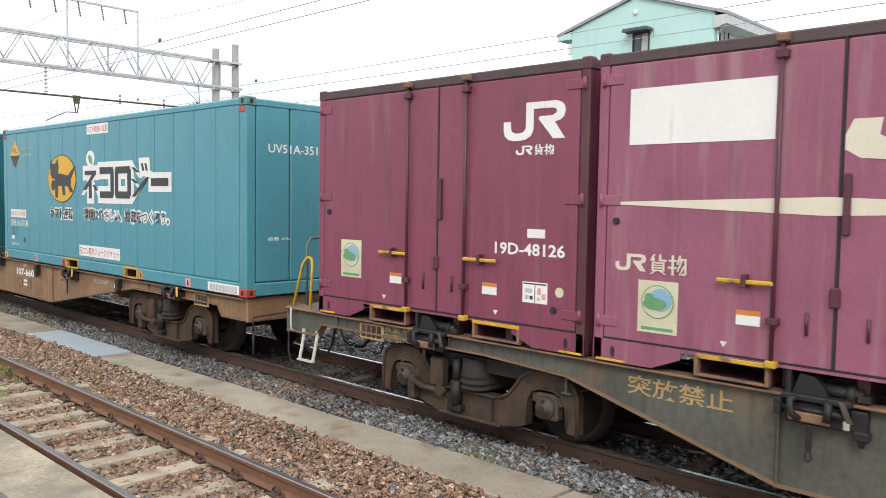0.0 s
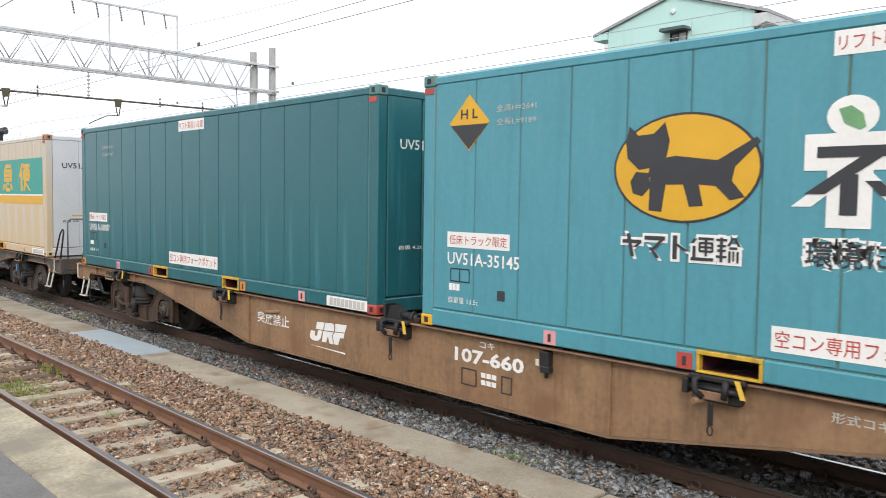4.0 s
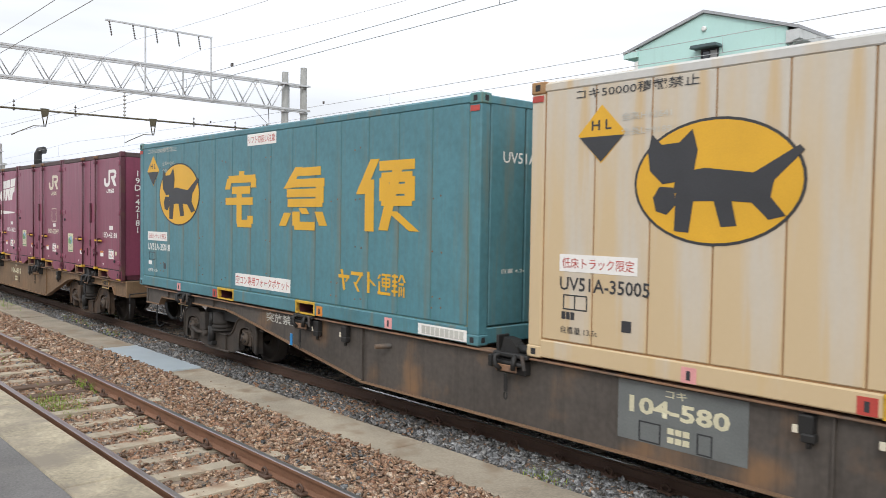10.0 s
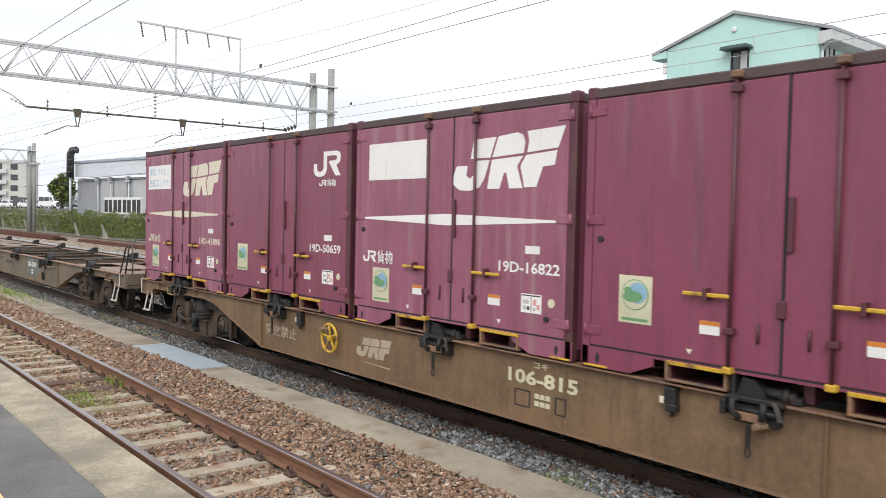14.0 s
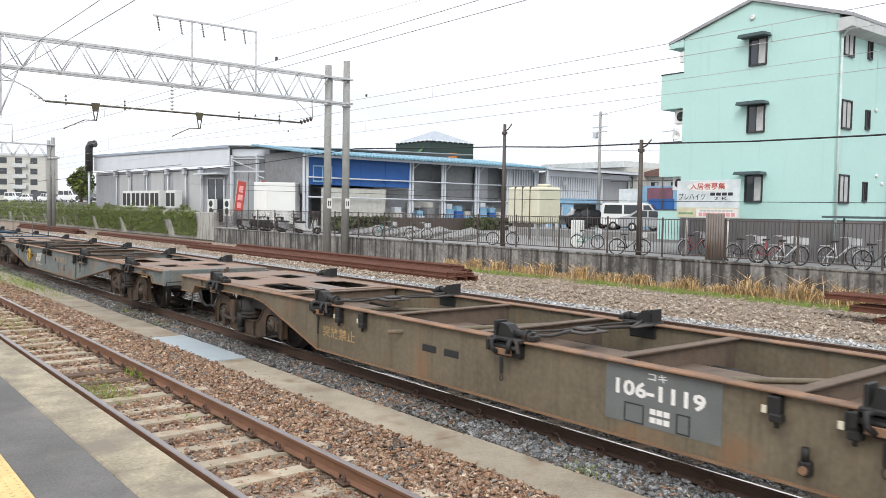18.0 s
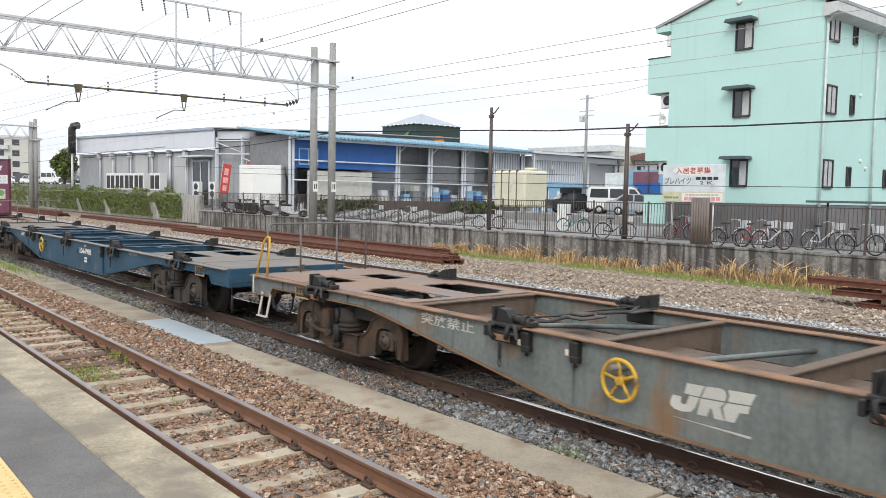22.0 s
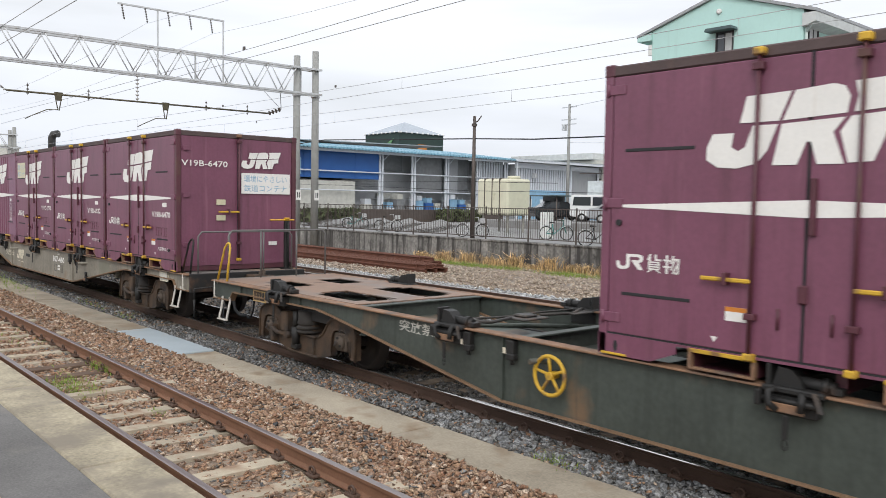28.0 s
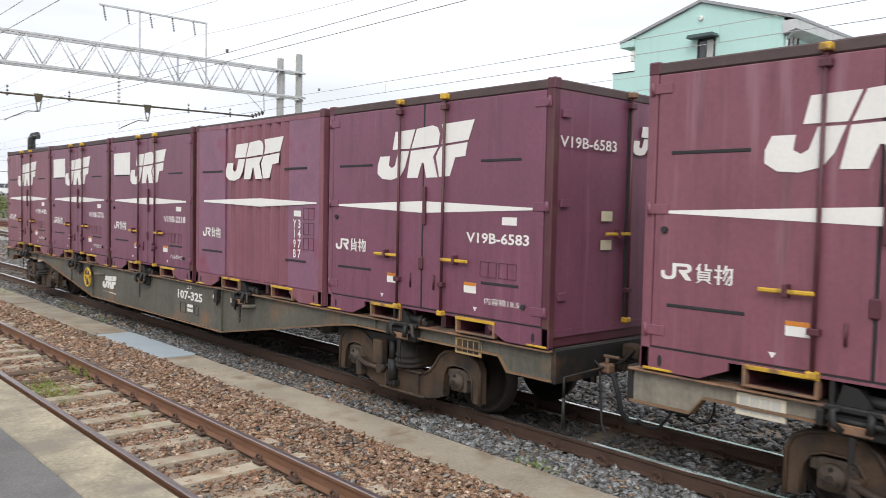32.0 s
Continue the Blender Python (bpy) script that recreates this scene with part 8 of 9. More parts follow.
    if split:
        part("curtain", Mesh().box(w * 0.52, w * 0.98, -0.006, 0.0, 0.02, h * 0.98), M_CURTAIN, wd)
    return wd


house = thing("apartment_house", "mint green four-storey apartment house with a gable", "building")
HX0, HX1, HY, HB = -21.15, -14.45, 30.3, 16.0
part("gable_wall", Mesh().extrude([(HX0, 2.2), (HX1, 2.2), (HX1, 9.86), (-17.95, 10.985), (HX0, 10.01)], HY, HY + 0.2), M_MINT, house)
part("side_wall", Mesh().box(HX1 - 0.2, HX1, HY + 0.2, HY + HB, 2.2, 9.45), M_MINT, house)
part("side_wall", Mesh().box(HX0, HX0 + 0.2, HY + 0.2, HY + HB, 2.2, 9.6).box(HX0, HX1, HY + HB - 0.2, HY + HB, 2.2, 9.6), M_MINT, house)
M_BASE = surf("dark_grey_ribbed_sheet", (0.155, 0.15, 0.15), 0.7, dark=0.8, lite=1.15, scale=0.9, bump=0.03, dirt=(0.11, 0.105, 0.10), dirt_amt=0.3, streak=True)
part("base_wall", Mesh().box(HX0 + 0.03, HX1 - 0.03, HY + 0.03, HY + HB, 0.55, 2.2), M_BASE, house, "dark grey ribbed base wall")
base_rib = Mesh().cbox(0.0, 0.1, -0.03, 0.04, 0.6, 2.18, 0.01).build("base_rib")
base_rib.materials.append(M_BASE)
for i in range(33):
    part("base_rib", base_rib, M_BASE, house, at=pose(HX0 + 0.06 + i * 0.2, HY + 0.03, 0))
part("roof", Mesh().extrude([(-21.9, 9.80), (-17.95, 11.0), (-13.9, 9.70), (-13.9, 9.82), (-17.95, 11.12), (-21.9, 9.92)], HY - 0.12, HY + HB + 0.3), M_SHED, house)
part("eave", Mesh().extrude([(HX1 + 0.003, 9.2), (-13.92, 9.35), (-13.92, 9.70), (HX1 + 0.003, 9.70)], HY - 0.1, HY + HB + 0.3), M_EAVE, house, "pale boxed eave and gutter")
part("eave", Mesh().extrude([(-21.88, 9.62), (HX0 - 0.003, 9.62), (HX0 - 0.003, 9.95), (-21.88, 9.80)], HY - 0.1, HY + HB + 0.3), M_MINT, house)
for z0, z1 in ((7.0, 8.52), (4.0, 5.5), (1.2, 2.5)):
    b = part("balcony", Mesh().box(-22.30, HX0, HY, HY + 0.15, z0, z1).box(-22.30, -22.15, HY + 0.15, HY + HB, z0, z1).box(-22.15, HX0, HY + 0.15, HY + HB, z0, z0 + 0.15), M_MINT, house, "mint balcony with solid parapet")
    part("coping", Mesh().cbox(-22.34, HX0, HY - 0.03, HY + 0.18, z1 + 0.004, z1 + 0.05, 0.01), M_DKFRAME, b)
for z in (6.35, 3.4):
    ac = part("air_conditioner", Mesh().cbox(-21.75, -21.18, HY + 0.25, HY + 0.55, z, z + 0.62, 0.02), M_ACU, house, "white air conditioner unit hung under a balcony")
    part("fan", Mesh().lathe([(0.0001, -0.02), (0.2, -0.02), (0.21, 0.01), (0.0001, 0.01)], (-21.42, HY + 0.25, z + 0.31), "y", 16), M_DKFRAME, ac)
part("vent", Mesh().cbox(-21.35, -21.17, HY - 0.02, HY + 0.1, 8.98, 9.45, 0.01), M_ACU, house)
ant = part("antenna", Mesh().tube((-21.5, HY - 0.1, 5.55), (-21.5, HY - 0.1, 6.15), 0.02, 6).path([(-22.1, HY - 0.1, 6.0), (-21.3, HY - 0.1, 6.05)], 0.012, 5), M_GALV, house)
for i in range(6):
    part("element", Mesh().tube((-22.08 + i * 0.14, HY - 0.25, 6.0), (-22.08 + i * 0.14, HY + 0.05, 6.02), 0.008, 5), M_GALV, ant)
part("dish", Mesh().lathe([(0.0001, 0.05), (0.12, 0.03), (0.19, -0.03), (0.2, -0.02), (0.12, 0.06), (0.0001, 0.08)], (-21.35, HY - 0.12, 5.8), "y", 14), M_ACU, ant)
for z in (8.44, 5.74, 2.92):
    window(house, -18.0, HY - 0.01, z, 0.68, 1.0, 0)
    part("canopy", Mesh().extrude([(-18.33, z + 1.06), (-17.1, z + 1.06), (-17.16, z + 1.18), (-18.27, z + 1.18)], HY - 0.5, HY - 0.001), M_CANOPY, house, "blue grey window canopy")
part("vent_cap", Mesh().lathe([(0.0001, -0.08), (0.10, -0.08), (0.12, 0), (0.0001, 0)], (-17.95, HY, 10.35), "y", 12), M_ACU, house)
for z, h in ((8.46, 0.9), (5.72, 1.0), (2.90, 1.0)):
    for y in (30.75, 38.3):
        part("curtain", Mesh().box(0.02, 0.36, -0.006, 0.0, 0.02, h * 0.98), M_CURTAIN, window(house, HX1 + 0.01, y, z, 0.72, h, 1))
    for y in (32.75, 36.2, 40.5):
        window(house, HX1 + 0.01, y, z + 0.1, 0.28, 0.68, 1, False)
for y in (30.42, 34.9):
    part("drainpipe", Mesh().tube((HX1 + 0.09, y, 0.6), (HX1 + 0.09, y, 9.2), 0.05, 8).tube((HX1 + 0.09, y, 9.0), (HX1 + 0.45, y, 9.5), 0.05, 8), M_GUTTER, house)
for y, z in ((33.6, 6.6), (34.4, 3.7), (33.9, 4.0), (36.8, 6.5)):
    part("vent_cap", Mesh().lathe([(0.0001, 0.0), (0.09, 0.0), (0.07, 0.07), (0.0001, 0.07)], (HX1, y, z), "x", 10), M_ACU, house)
carport = thing("bike_shelter", "low grey-green bicycle shelter beside the house", "shelter")
part("roof", Mesh().box(-14.0, -9.0, 28.6, 30.2, 2.28, 2.36), M_CANOPY, carport)
for x in (-13.8, -11.5, -9.2):
    part("post", Mesh().tube((x, 29.9, 0.6), (x, 29.9, 2.3), 0.04, 6), M_FENCE, carport)

sign = thing("notice_board", "pale board with red Japanese heading on two posts", "sign")
part("board", Mesh().cbox(-20.05, -17.2, 28.5, 28.56, 2.2, 3.72, 0.01), M_SIGNSKY, sign)
flat("heading_field", ellipse(-18.62, 3.47, 0.95, 0.2, 24), M_WHITE, sign, 28.497)
lettering("入居者募集", -19.42, 3.34, 1.6, 0.27, M_REDINK, sign, 28.494, 0.015)
lettering("プレハイツ", -19.95, 2.93, 1.25, 0.27, M_BLACK, sign, 28.494, 0.012)
bars(-18.5, -17.45, 3.1, 3.22, M_BLACK, sign, 4, y=28.494)
lettering("2 K", -18.3, 2.92, 0.6, 0.13, M_BLACK, sign, 28.494, 0.01)
flat("lower_field", rect(-20.03, -17.22, 2.22, 2.62), M_STICKER, sign, 28.497)
flat("lower_field", rect(-19.1, -17.25, 2.24, 2.58), M_WHITE, sign, 28.495)
bars(-18.95, -17.45, 2.46, 2.54, M_GREYTEXT, sign, 9, y=28.492)
bars(-19.0, -17.35, 2.27, 2.42, M_PINK, sign, 8, y=28.492)
bars(-19.95, -19.25, 2.34, 2.42, M_GREENINK, sign, 5, y=28.492)
for x in (-19.6, -17.7):
    part("post", Mesh().tube((x, 28.6, 0.6), (x, 28.6, 2.3), 0.04, 6), M_STEPWHITE, sign)


# bicycles, scooters, cars
def bicycle(frame_mat, m, lab):
    b = thing("bicycle", lab, "bicycle", "parked bicycles", at=m)
    for x in (-0.52, 0.52):
        w = part("wheel", Mesh().lathe([(0.31, -0.026), (0.342, -0.012), (0.342, 0.012), (0.31, 0.026), (0.30, 0)], (x, 0, 0.34), "y", 22), M_TYRE, b)
        d = Mesh()
        for i in range(8):
            a = 2 * math.pi * i / 8
            d.tube((x, 0, 0.34), (x + 0.31 * math.cos(a), 0, 0.34 + 0.31 * math.sin(a)), 0.003, 4)
        part("spokes", d, M_CHROME, w)
        part("mudguard", Mesh().path([(x + 0.36 * math.cos(math.pi * k / 8), 0, 0.34 + 0.36 * math.sin(math.pi * k / 8)) for k in range(1, 8)], 0.018, 5), M_CHROME, b)
    part("frame", Mesh().path([(-0.52, 0, 0.34), (-0.12, 0, 0.30), (0.36, 0, 0.72), (0.52, 0, 0.34)], 0.026, 6).path([(-0.12, 0, 0.30), (-0.22, 0, 0.80)], 0.026, 6).path([(-0.52, 0, 0.34), (-0.2, 0, 0.68)], 0.018, 6).tube((0.36, 0, 0.72), (0.32, 0, 0.98), 0.016, 6), frame_mat, b)
    part("handlebar", Mesh().path([(0.12, -0.26, 0.98), (0.28, -0.2, 1.02), (0.32, 0, 1.0), (0.28, 0.2, 1.02), (0.12, 0.26, 0.98)], 0.013, 6), M_CHROME, b)
    part("saddle", Mesh().extrude([(-0.36, 0.82), (-0.08, 0.85), (-0.10, 0.88), (-0.34, 0.90)], -0.07, 0.07), M_TYRE, b)
    part("basket", Mesh().box(0.42, 0.70, -0.16, -0.15, 0.74, 0.98).box(0.42, 0.70, 0.15, 0.16, 0.74, 0.98).box(0.69, 0.70, -0.15, 0.15, 0.74, 0.98).box(0.42, 0.43, -0.15, 0.15, 0.74, 0.98).box(0.42, 0.70, -0.15, 0.15, 0.74, 0.75), M_CHROME, b)
    part("carrier", Mesh().box(-0.72, -0.36, -0.08, 0.08, 0.71, 0.73), M_CHROME, b)
    part("stand", Mesh().path([(-0.5, -0.1, 0.34), (-0.6, -0.16, 0.0), (-0.6, 0.16, 0.0), (-0.5, 0.1, 0.34)], 0.01, 5), M_CHROME, b)
    return b


M_BIKERED = surf("red_bicycle_paint", (0.30, 0.035, 0.05), 0.4, bump=0)
M_BIKETEAL = surf("teal_bicycle_paint", (0.03, 0.22, 0.20), 0.4, bump=0)
bike_list = [((-30.3, 28.2), 40, M_CHROME, "silver city bicycle leaning on its stand"), ((-26.0, 29.8), 60, M_BIKETEAL, "teal city bicycle with a basket"), ((-21.2, 26.95), 38, M_CARDARK, "dark bicycle parked behind the fence"),
             ((-19.6, 29.2), 75, M_BIKERED, "red bicycle parked beside the notice board"), ((-15.9, 26.9), 62, M_CARDARK, "black bicycle with a rear basket"), ((-15.3, 27.6), 48, M_BIKERED, "dark red bicycle behind the fence"),
             ((-14.3, 26.9), 66, M_CHROME, "silver bicycle with a wire basket"), ((-13.2, 28.4), 58, M_CHROME, "white bicycle parked by the house"), ((-11.3, 26.9), 55, M_CARDARK, "dark bicycle with a black basket"), ((-10.0, 27.3), 60, M_CHROME, "grey bicycle behind the fence"),
             ((-37.5, 28.2), 40, M_CHROME, "silver bicycle near the poles"), ((-42.0, 29.0), 50, M_BIKETEAL, "old bicycle near scooters")]
for (x, y), a, m, lab in bike_list:
    bicycle(m, pose(x, y, 0.6, 0, 0, a), lab)


def scooter(m, paint, lab):
    s = thing("scooter", lab, "scooter", "parked scooters", at=m)
    for x in (-0.6, 0.6):
        part("wheel", Mesh().lathe([(0.14, -0.05), (0.22, -0.05), (0.25, 0), (0.22, 0.05), (0.14, 0.05)], (x, 0, 0.25), "y", 16), M_TYRE, s)
    part("body", Mesh().extrude([(-0.95, 0.62), (-0.9, 0.40), (-0.35, 0.25), (0.25, 0.25), (0.45, 0.45), (0.5, 0.9), (0.42, 0.95), (0.3, 0.42), (0.0, 0.34), (-0.2, 0.45), (-0.25, 0.72), (-0.9, 0.75)], -0.16, 0.16), paint, s)
    part("seat", Mesh().cbox(-0.92, -0.2, -0.14, 0.14, 0.74, 0.84, 0.03), M_TYRE, s)
    part("leg_shield", Mesh().extrude([(0.36, 0.36), (0.56, 0.52), (0.52, 0.98), (0.46, 0.98), (0.44, 0.56), (0.32, 0.42)], -0.25, 0.25), M_CARSILVER if "pale" in lab else paint, s)
    part("headlight", Mesh().lathe([(0.0001, 0.0), (0.06, 0.005), (0.075, 0.03), (0.0001, 0.035)], (0.56, 0, 0.94), "x", 10), M_ACU, s)
    for y in (-0.3, 0.3):
        part("mirror", Mesh().tube((0.32, y, 1.04), (0.30, y * 1.1, 1.24), 0.009, 5).lathe([(0.0001, -0.012), (0.05, -0.01), (0.05, 0.01), (0.0001, 0.012)], (0.30, y * 1.1, 1.28), "x", 8), M_TYRE, s)
    part("front_guard", Mesh().cbox(0.4, 0.78, -0.12, 0.12, 0.45, 0.55, 0.04), paint, s)
    part("handlebar", Mesh().path([(0.28, -0.34, 1.06), (0.42, 0, 1.02), (0.28, 0.34, 1.06)], 0.02, 6).cbox(0.36, 0.56, -0.12, 0.12, 0.9, 1.08, 0.03), M_TYRE, s)
    return s


for i in range(13):
    tone = (0, 1, 2, 0, 1, 3, 0, 1, 0, 2, 1, 0, 1)[i]
    scooter(pose(-58.6 + i * 0.86, 27.4 + 0.45 * math.sin(i * 2), 0.6, 0, 0, 62 + 16 * math.sin(i * 3)), (M_CARDARK, M_CARWHITE, M_CARSILVER, M_CARDARK)[tone], ("black parked motor scooter", "white parked motor scooter", "silver parked motor scooter", "dark parked motor scooter with pale shield")[tone])


def car(kind, paint, m, lab):
    """Origin under the middle; the front looks to +x."""
    c = thing("van" if kind == "van" else "car", lab, "van" if kind == "van" else "car", "parked cars", at=m)
    if kind == "van":
        prof = [(-2.2, 0.35), (2.2, 0.35), (2.28, 0.6), (2.25, 0.95), (1.75, 1.15), (1.15, 1.85), (0.9, 1.93), (-2.0, 1.95), (-2.2, 1.85), (-2.26, 0.6)]
        glass = [[(1.62, 1.16), (1.12, 1.78), (0.75, 1.78), (0.75, 1.16)], [(0.62, 1.16), (0.62, 1.78), (-0.6, 1.78), (-0.6, 1.16)], [(-0.74, 1.16), (-0.74, 1.78), (-1.95, 1.78), (-2.05, 1.16)]]
        wide, wr, wx = 0.84, 0.31, (-1.35, 1.45)
    else:
        prof = [(-2.1, 0.3), (2.1, 0.3), (2.18, 0.55), (2.1, 0.78), (1.0, 0.95), (0.35, 1.42), (-0.9, 1.46), (-1.6, 1.02), (-2.1, 0.95), (-2.18, 0.6)]
        glass = [[(0.85, 0.95), (0.3, 1.36), (-0.2, 1.38), (-0.2, 0.95)], [(-0.3, 0.95), (-0.3, 1.38), (-0.85, 1.38), (-1.4, 0.98)]]
        wide, wr, wx = 0.83, 0.30, (-1.25, 1.3)
    body = Mesh().extrude(prof, -wide, wide).build("body")
    bm = bmesh.new()
    bm.from_mesh(body)
    bmesh.ops.bevel(bm, geom=[e for e in bm.edges], offset=0.06, segments=2, affect="EDGES")
    bm.to_mesh(body)
    bm.free()
    part("body", body, paint, c)
    for g in glass:
        for y in (-wide - 0.004, wide + 0.004):
            part("window", Mesh().extrude(g, y - 0.003, y + 0.003), M_PANE, c)
    front = [(1.72, 1.18), (1.2, 1.84)] if kind == "van" else [(0.98, 0.98), (0.4, 1.40)]
    (xa, za), (xb, zb) = front
    part("windscreen", Mesh().poly([(xa + 0.03, -wide * 0.85, za), (xa + 0.03, wide * 0.85, za), (xb + 0.03, wide * 0.78, zb), (xb + 0.03, -wide * 0.78, zb)], [(0, 1, 2, 3)]), M_PANE, c)
    for x in wx:
        for y in (-wide + 0.08, wide - 0.08):
            w = part("wheel", Mesh().lathe([(0.17, -0.1), (wr - 0.02, -0.1), (wr, -0.06), (wr, 0.06), (wr - 0.02, 0.1), (0.17, 0.1)], (x, y, wr), "y", 20), M_TYRE, c)
            part("rim", Mesh().lathe([(0.0001, -0.07), (0.18, -0.09), (0.18, 0.09), (0.0001, 0.07)], (x, y, wr), "y", 12), M_CHROME, w)
    for y in (-wide * 0.72, wide * 0.72):
        part("headlight", Mesh().cbox(prof[2][0] - 0.12, prof[2][0] + 0.02, y - 0.16, y + 0.16, 0.66, 0.84, 0.03), M_CHROME, c)
    part("bumper", Mesh().cbox(prof[2][0] - 0.1, prof[2][0] + 0.06, -wide * 0.95, wide * 0.95, 0.36, 0.56, 0.04), paint, c)
    part("mirror", Mesh().cbox(front[0][0] - 0.55, front[0][0] - 0.4, -wide - 0.2, -wide, 1.0 if kind != "van" else 1.18, 1.14 if kind != "van" else 1.36, 0.03), paint, c)
    return c


thing("pavement", "raised gravel terrace with parked cars", "pavement", kind="structure", data=Mesh().cbox(-44, -29, 41.5, 51, 0.55, 1.15, 0.03), material=M_LOT)
car("van", M_CARWHITE, pose(-36.3, 46.6, 1.15, 0, 0, 28), "white minivan parked in the lot")
car("car", M_CARDARK, pose(-39.6, 45.6, 1.15, 0, 0, 62), "black saloon car parked in the lot")
car("car", M_CARSILVER, pose(-33.2, 44.6, 1.15, 0, 0, 30), "silver car parked beside the minivan")
for i in range(8):
    car("van" if i % 3 == 0 else "car", (M_CARWHITE, M_CARSILVER, M_CARWHITE, M_CARDARK)[i % 4], pose(-176 + i * 7.0, 33 + 0.8 * (i % 2), 2.7, 0, 0, 20), "pale car in the far parking lot")

thing("pavement", "raised far parking lot with a concrete edge", "pavement", kind="structure", data=Mesh().box(-230, -104, 26.4, 70, 0.55, 2.7), material=M_LOT)

# cream tank on a stand, white cabinet, small shelter
tank = thing("water_tank", "yellowed cream plastic tank on a low stand", "tank")
part("body", Mesh().cbox(-36.4, -33.7, 34.2, 36.2, 1.65, 3.85, 0.12), M_TANK, tank)
for x in (-35.7, -35.05, -34.4):
    part("strap", Mesh().cbox(x - 0.03, x + 0.03, 34.17, 36.23, 1.62, 3.88, 0.01), M_FENCE, tank)
part("lid", Mesh().lathe([(0.0001, 0), (0.4, 0), (0.38, 0.18), (0.0001, 0.2)], (-34.2, 35.2, 3.85), "z", 16), M_TANK, tank)
for x in (-36.1, -34.0):
    for y in (34.5, 35.9):
        part("leg", Mesh().cbox(x - 0.06, x + 0.06, y - 0.06, y + 0.06, 0.6, 1.65, 0.01), M_CONC, tank)
thing("cabinet", "white weathered metal cabinet", "cabinet", data=Mesh().cbox(-28.2, -27.6, 31.0, 31.4, 0.6, 1.95, 0.02), material=M_ACU)
sh = thing("market_stall", "small dark stall with a striped awning", "stall")
part("awning", Mesh().extrude([(-41.5, 2.95), (-38.3, 2.95), (-38.3, 3.03), (-41.5, 3.03)], 44.0, 46.0), M_CANOPY, sh)
part("wall", Mesh().box(-41.3, -39.2, 45.7, 45.8, 0.6, 2.95), M_DARKIN, sh)
part("post", Mesh().tube((-41.2, 44.2, 0.6), (-41.2, 44.2, 2.95), 0.05, 6), M_FENCE, sh)
part("post", Mesh().tube((-38.6, 44.2, 0.6), (-38.6, 44.2, 2.95), 0.05, 6), M_FENCE, sh)


# sheds round the lot
def cladding(parent, name, a, b, z0, z1, material, pitch=0.9, depth=0.05):
    """Upright profiled sheets along the line from a to b."""
    a, b = Vector((*a, 0)), Vector((*b, 0))
    n = max(1, int((b - a).length / pitch))
    ang = math.degrees(math.atan2(b.y - a.y, b.x - a.x))
    w = (b - a).length / n
    me = Mesh().cbox(0.015, w - 0.015, -depth, 0.1, 0, z1 - z0, 0.02).build(name)
    me.materials.append(material)
    for i in range(n):
        c = a.lerp(b, i / n)
        part(name, me, material, parent, at=pose(c.x, c.y, z0, 0, 0, ang))


M_CREAMGREY = surf("pale_wall_sheet", (0.45, 0.455, 0.45), 0.7, dark=0.9, lite=1.05, scale=0.8, bump=0.02)
M_BLUEEDGE = surf("blue_grey_roof_edge", (0.30, 0.35, 0.41), 0.5, dark=0.95, lite=1.04, bump=0.01)
grey = thing("warehouse", "grey profiled-metal warehouse with pale fascia", "building")
A, B = (-102.0, 28.0), (-73.5, 32.8)
cladding(grey, "wall_sheet", A, B, 0.6, 6.2, M_SHED, 2.2)
cladding(grey, "fascia", (A[0] + 1.0, A[1] - 0.55), (B[0] + 0.6, B[1] - 0.7), 6.4, 8.0, M_SHEDLT, 6.0)
cladding(grey, "roof_edge", (A[0] + 0.9, A[1] - 0.7), (B[0] + 0.7, B[1] - 0.85), 8.0, 8.2, M_BLUEEDGE, 6.0)
cladding(grey, "wall_sheet", B, (-66.5, 37.5), 0.6, 6.9, M_SHED, 1.6)
cladding(grey, "fascia", (B[0] + 0.1, B[1] - 0.2), (-66.3, 37.2), 7.2, 7.95, M_SHEDLT, 4.0)
part("roof", Mesh().poly([(A[0] + 0.8, A[1] - 0.6, 8.2), (B[0] + 0.5, B[1] - 0.7, 8.2), (-66.0, 37.3, 7.95), (-72, 62, 8.9), (-108, 58, 8.9)] + [(A[0] + 0.8, A[1] - 0.6, 8.3), (B[0] + 0.5, B[1] - 0.7, 8.3), (-66.0, 37.3, 8.05), (-72, 62, 9.0), (-108, 58, 9.0)], [(4, 3, 2, 1, 0), (5, 6, 7, 8, 9), (0, 1, 6, 5), (1, 2, 7, 6), (2, 3, 8, 7), (3, 4, 9, 8), (4, 0, 5, 9)]), M_ROOFGREY, grey)
dirv = (Vector((*B, 0)) - Vector((*A, 0))).normalized()
# thin dark strip drawn as the shadow line below the fascia
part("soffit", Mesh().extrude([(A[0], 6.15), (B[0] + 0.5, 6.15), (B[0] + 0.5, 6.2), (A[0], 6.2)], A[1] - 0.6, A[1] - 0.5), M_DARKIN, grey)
angA = math.degrees(math.atan2(dirv.y, dirv.x))
for s in (5.5, 8.5, 12.5, 17.0, 20.5, 23.5):
    q = Vector((*A, 0)) + dirv * s
    part("downpipe", Mesh().tube((q.x + 0.05, q.y - 0.2, 0.6), (q.x + 0.05, q.y - 0.2, 6.3), 0.08, 8).cbox(q.x - 0.25, q.x + 0.3, q.y - 0.5, q.y - 0.1, 5.7, 6.3, 0.03), M_SHEDLT, grey)
for s0 in (6.2, 9.3, 13.4, 18.0, 21.2):
    q = Vector((*A, 0)) + dirv * s0
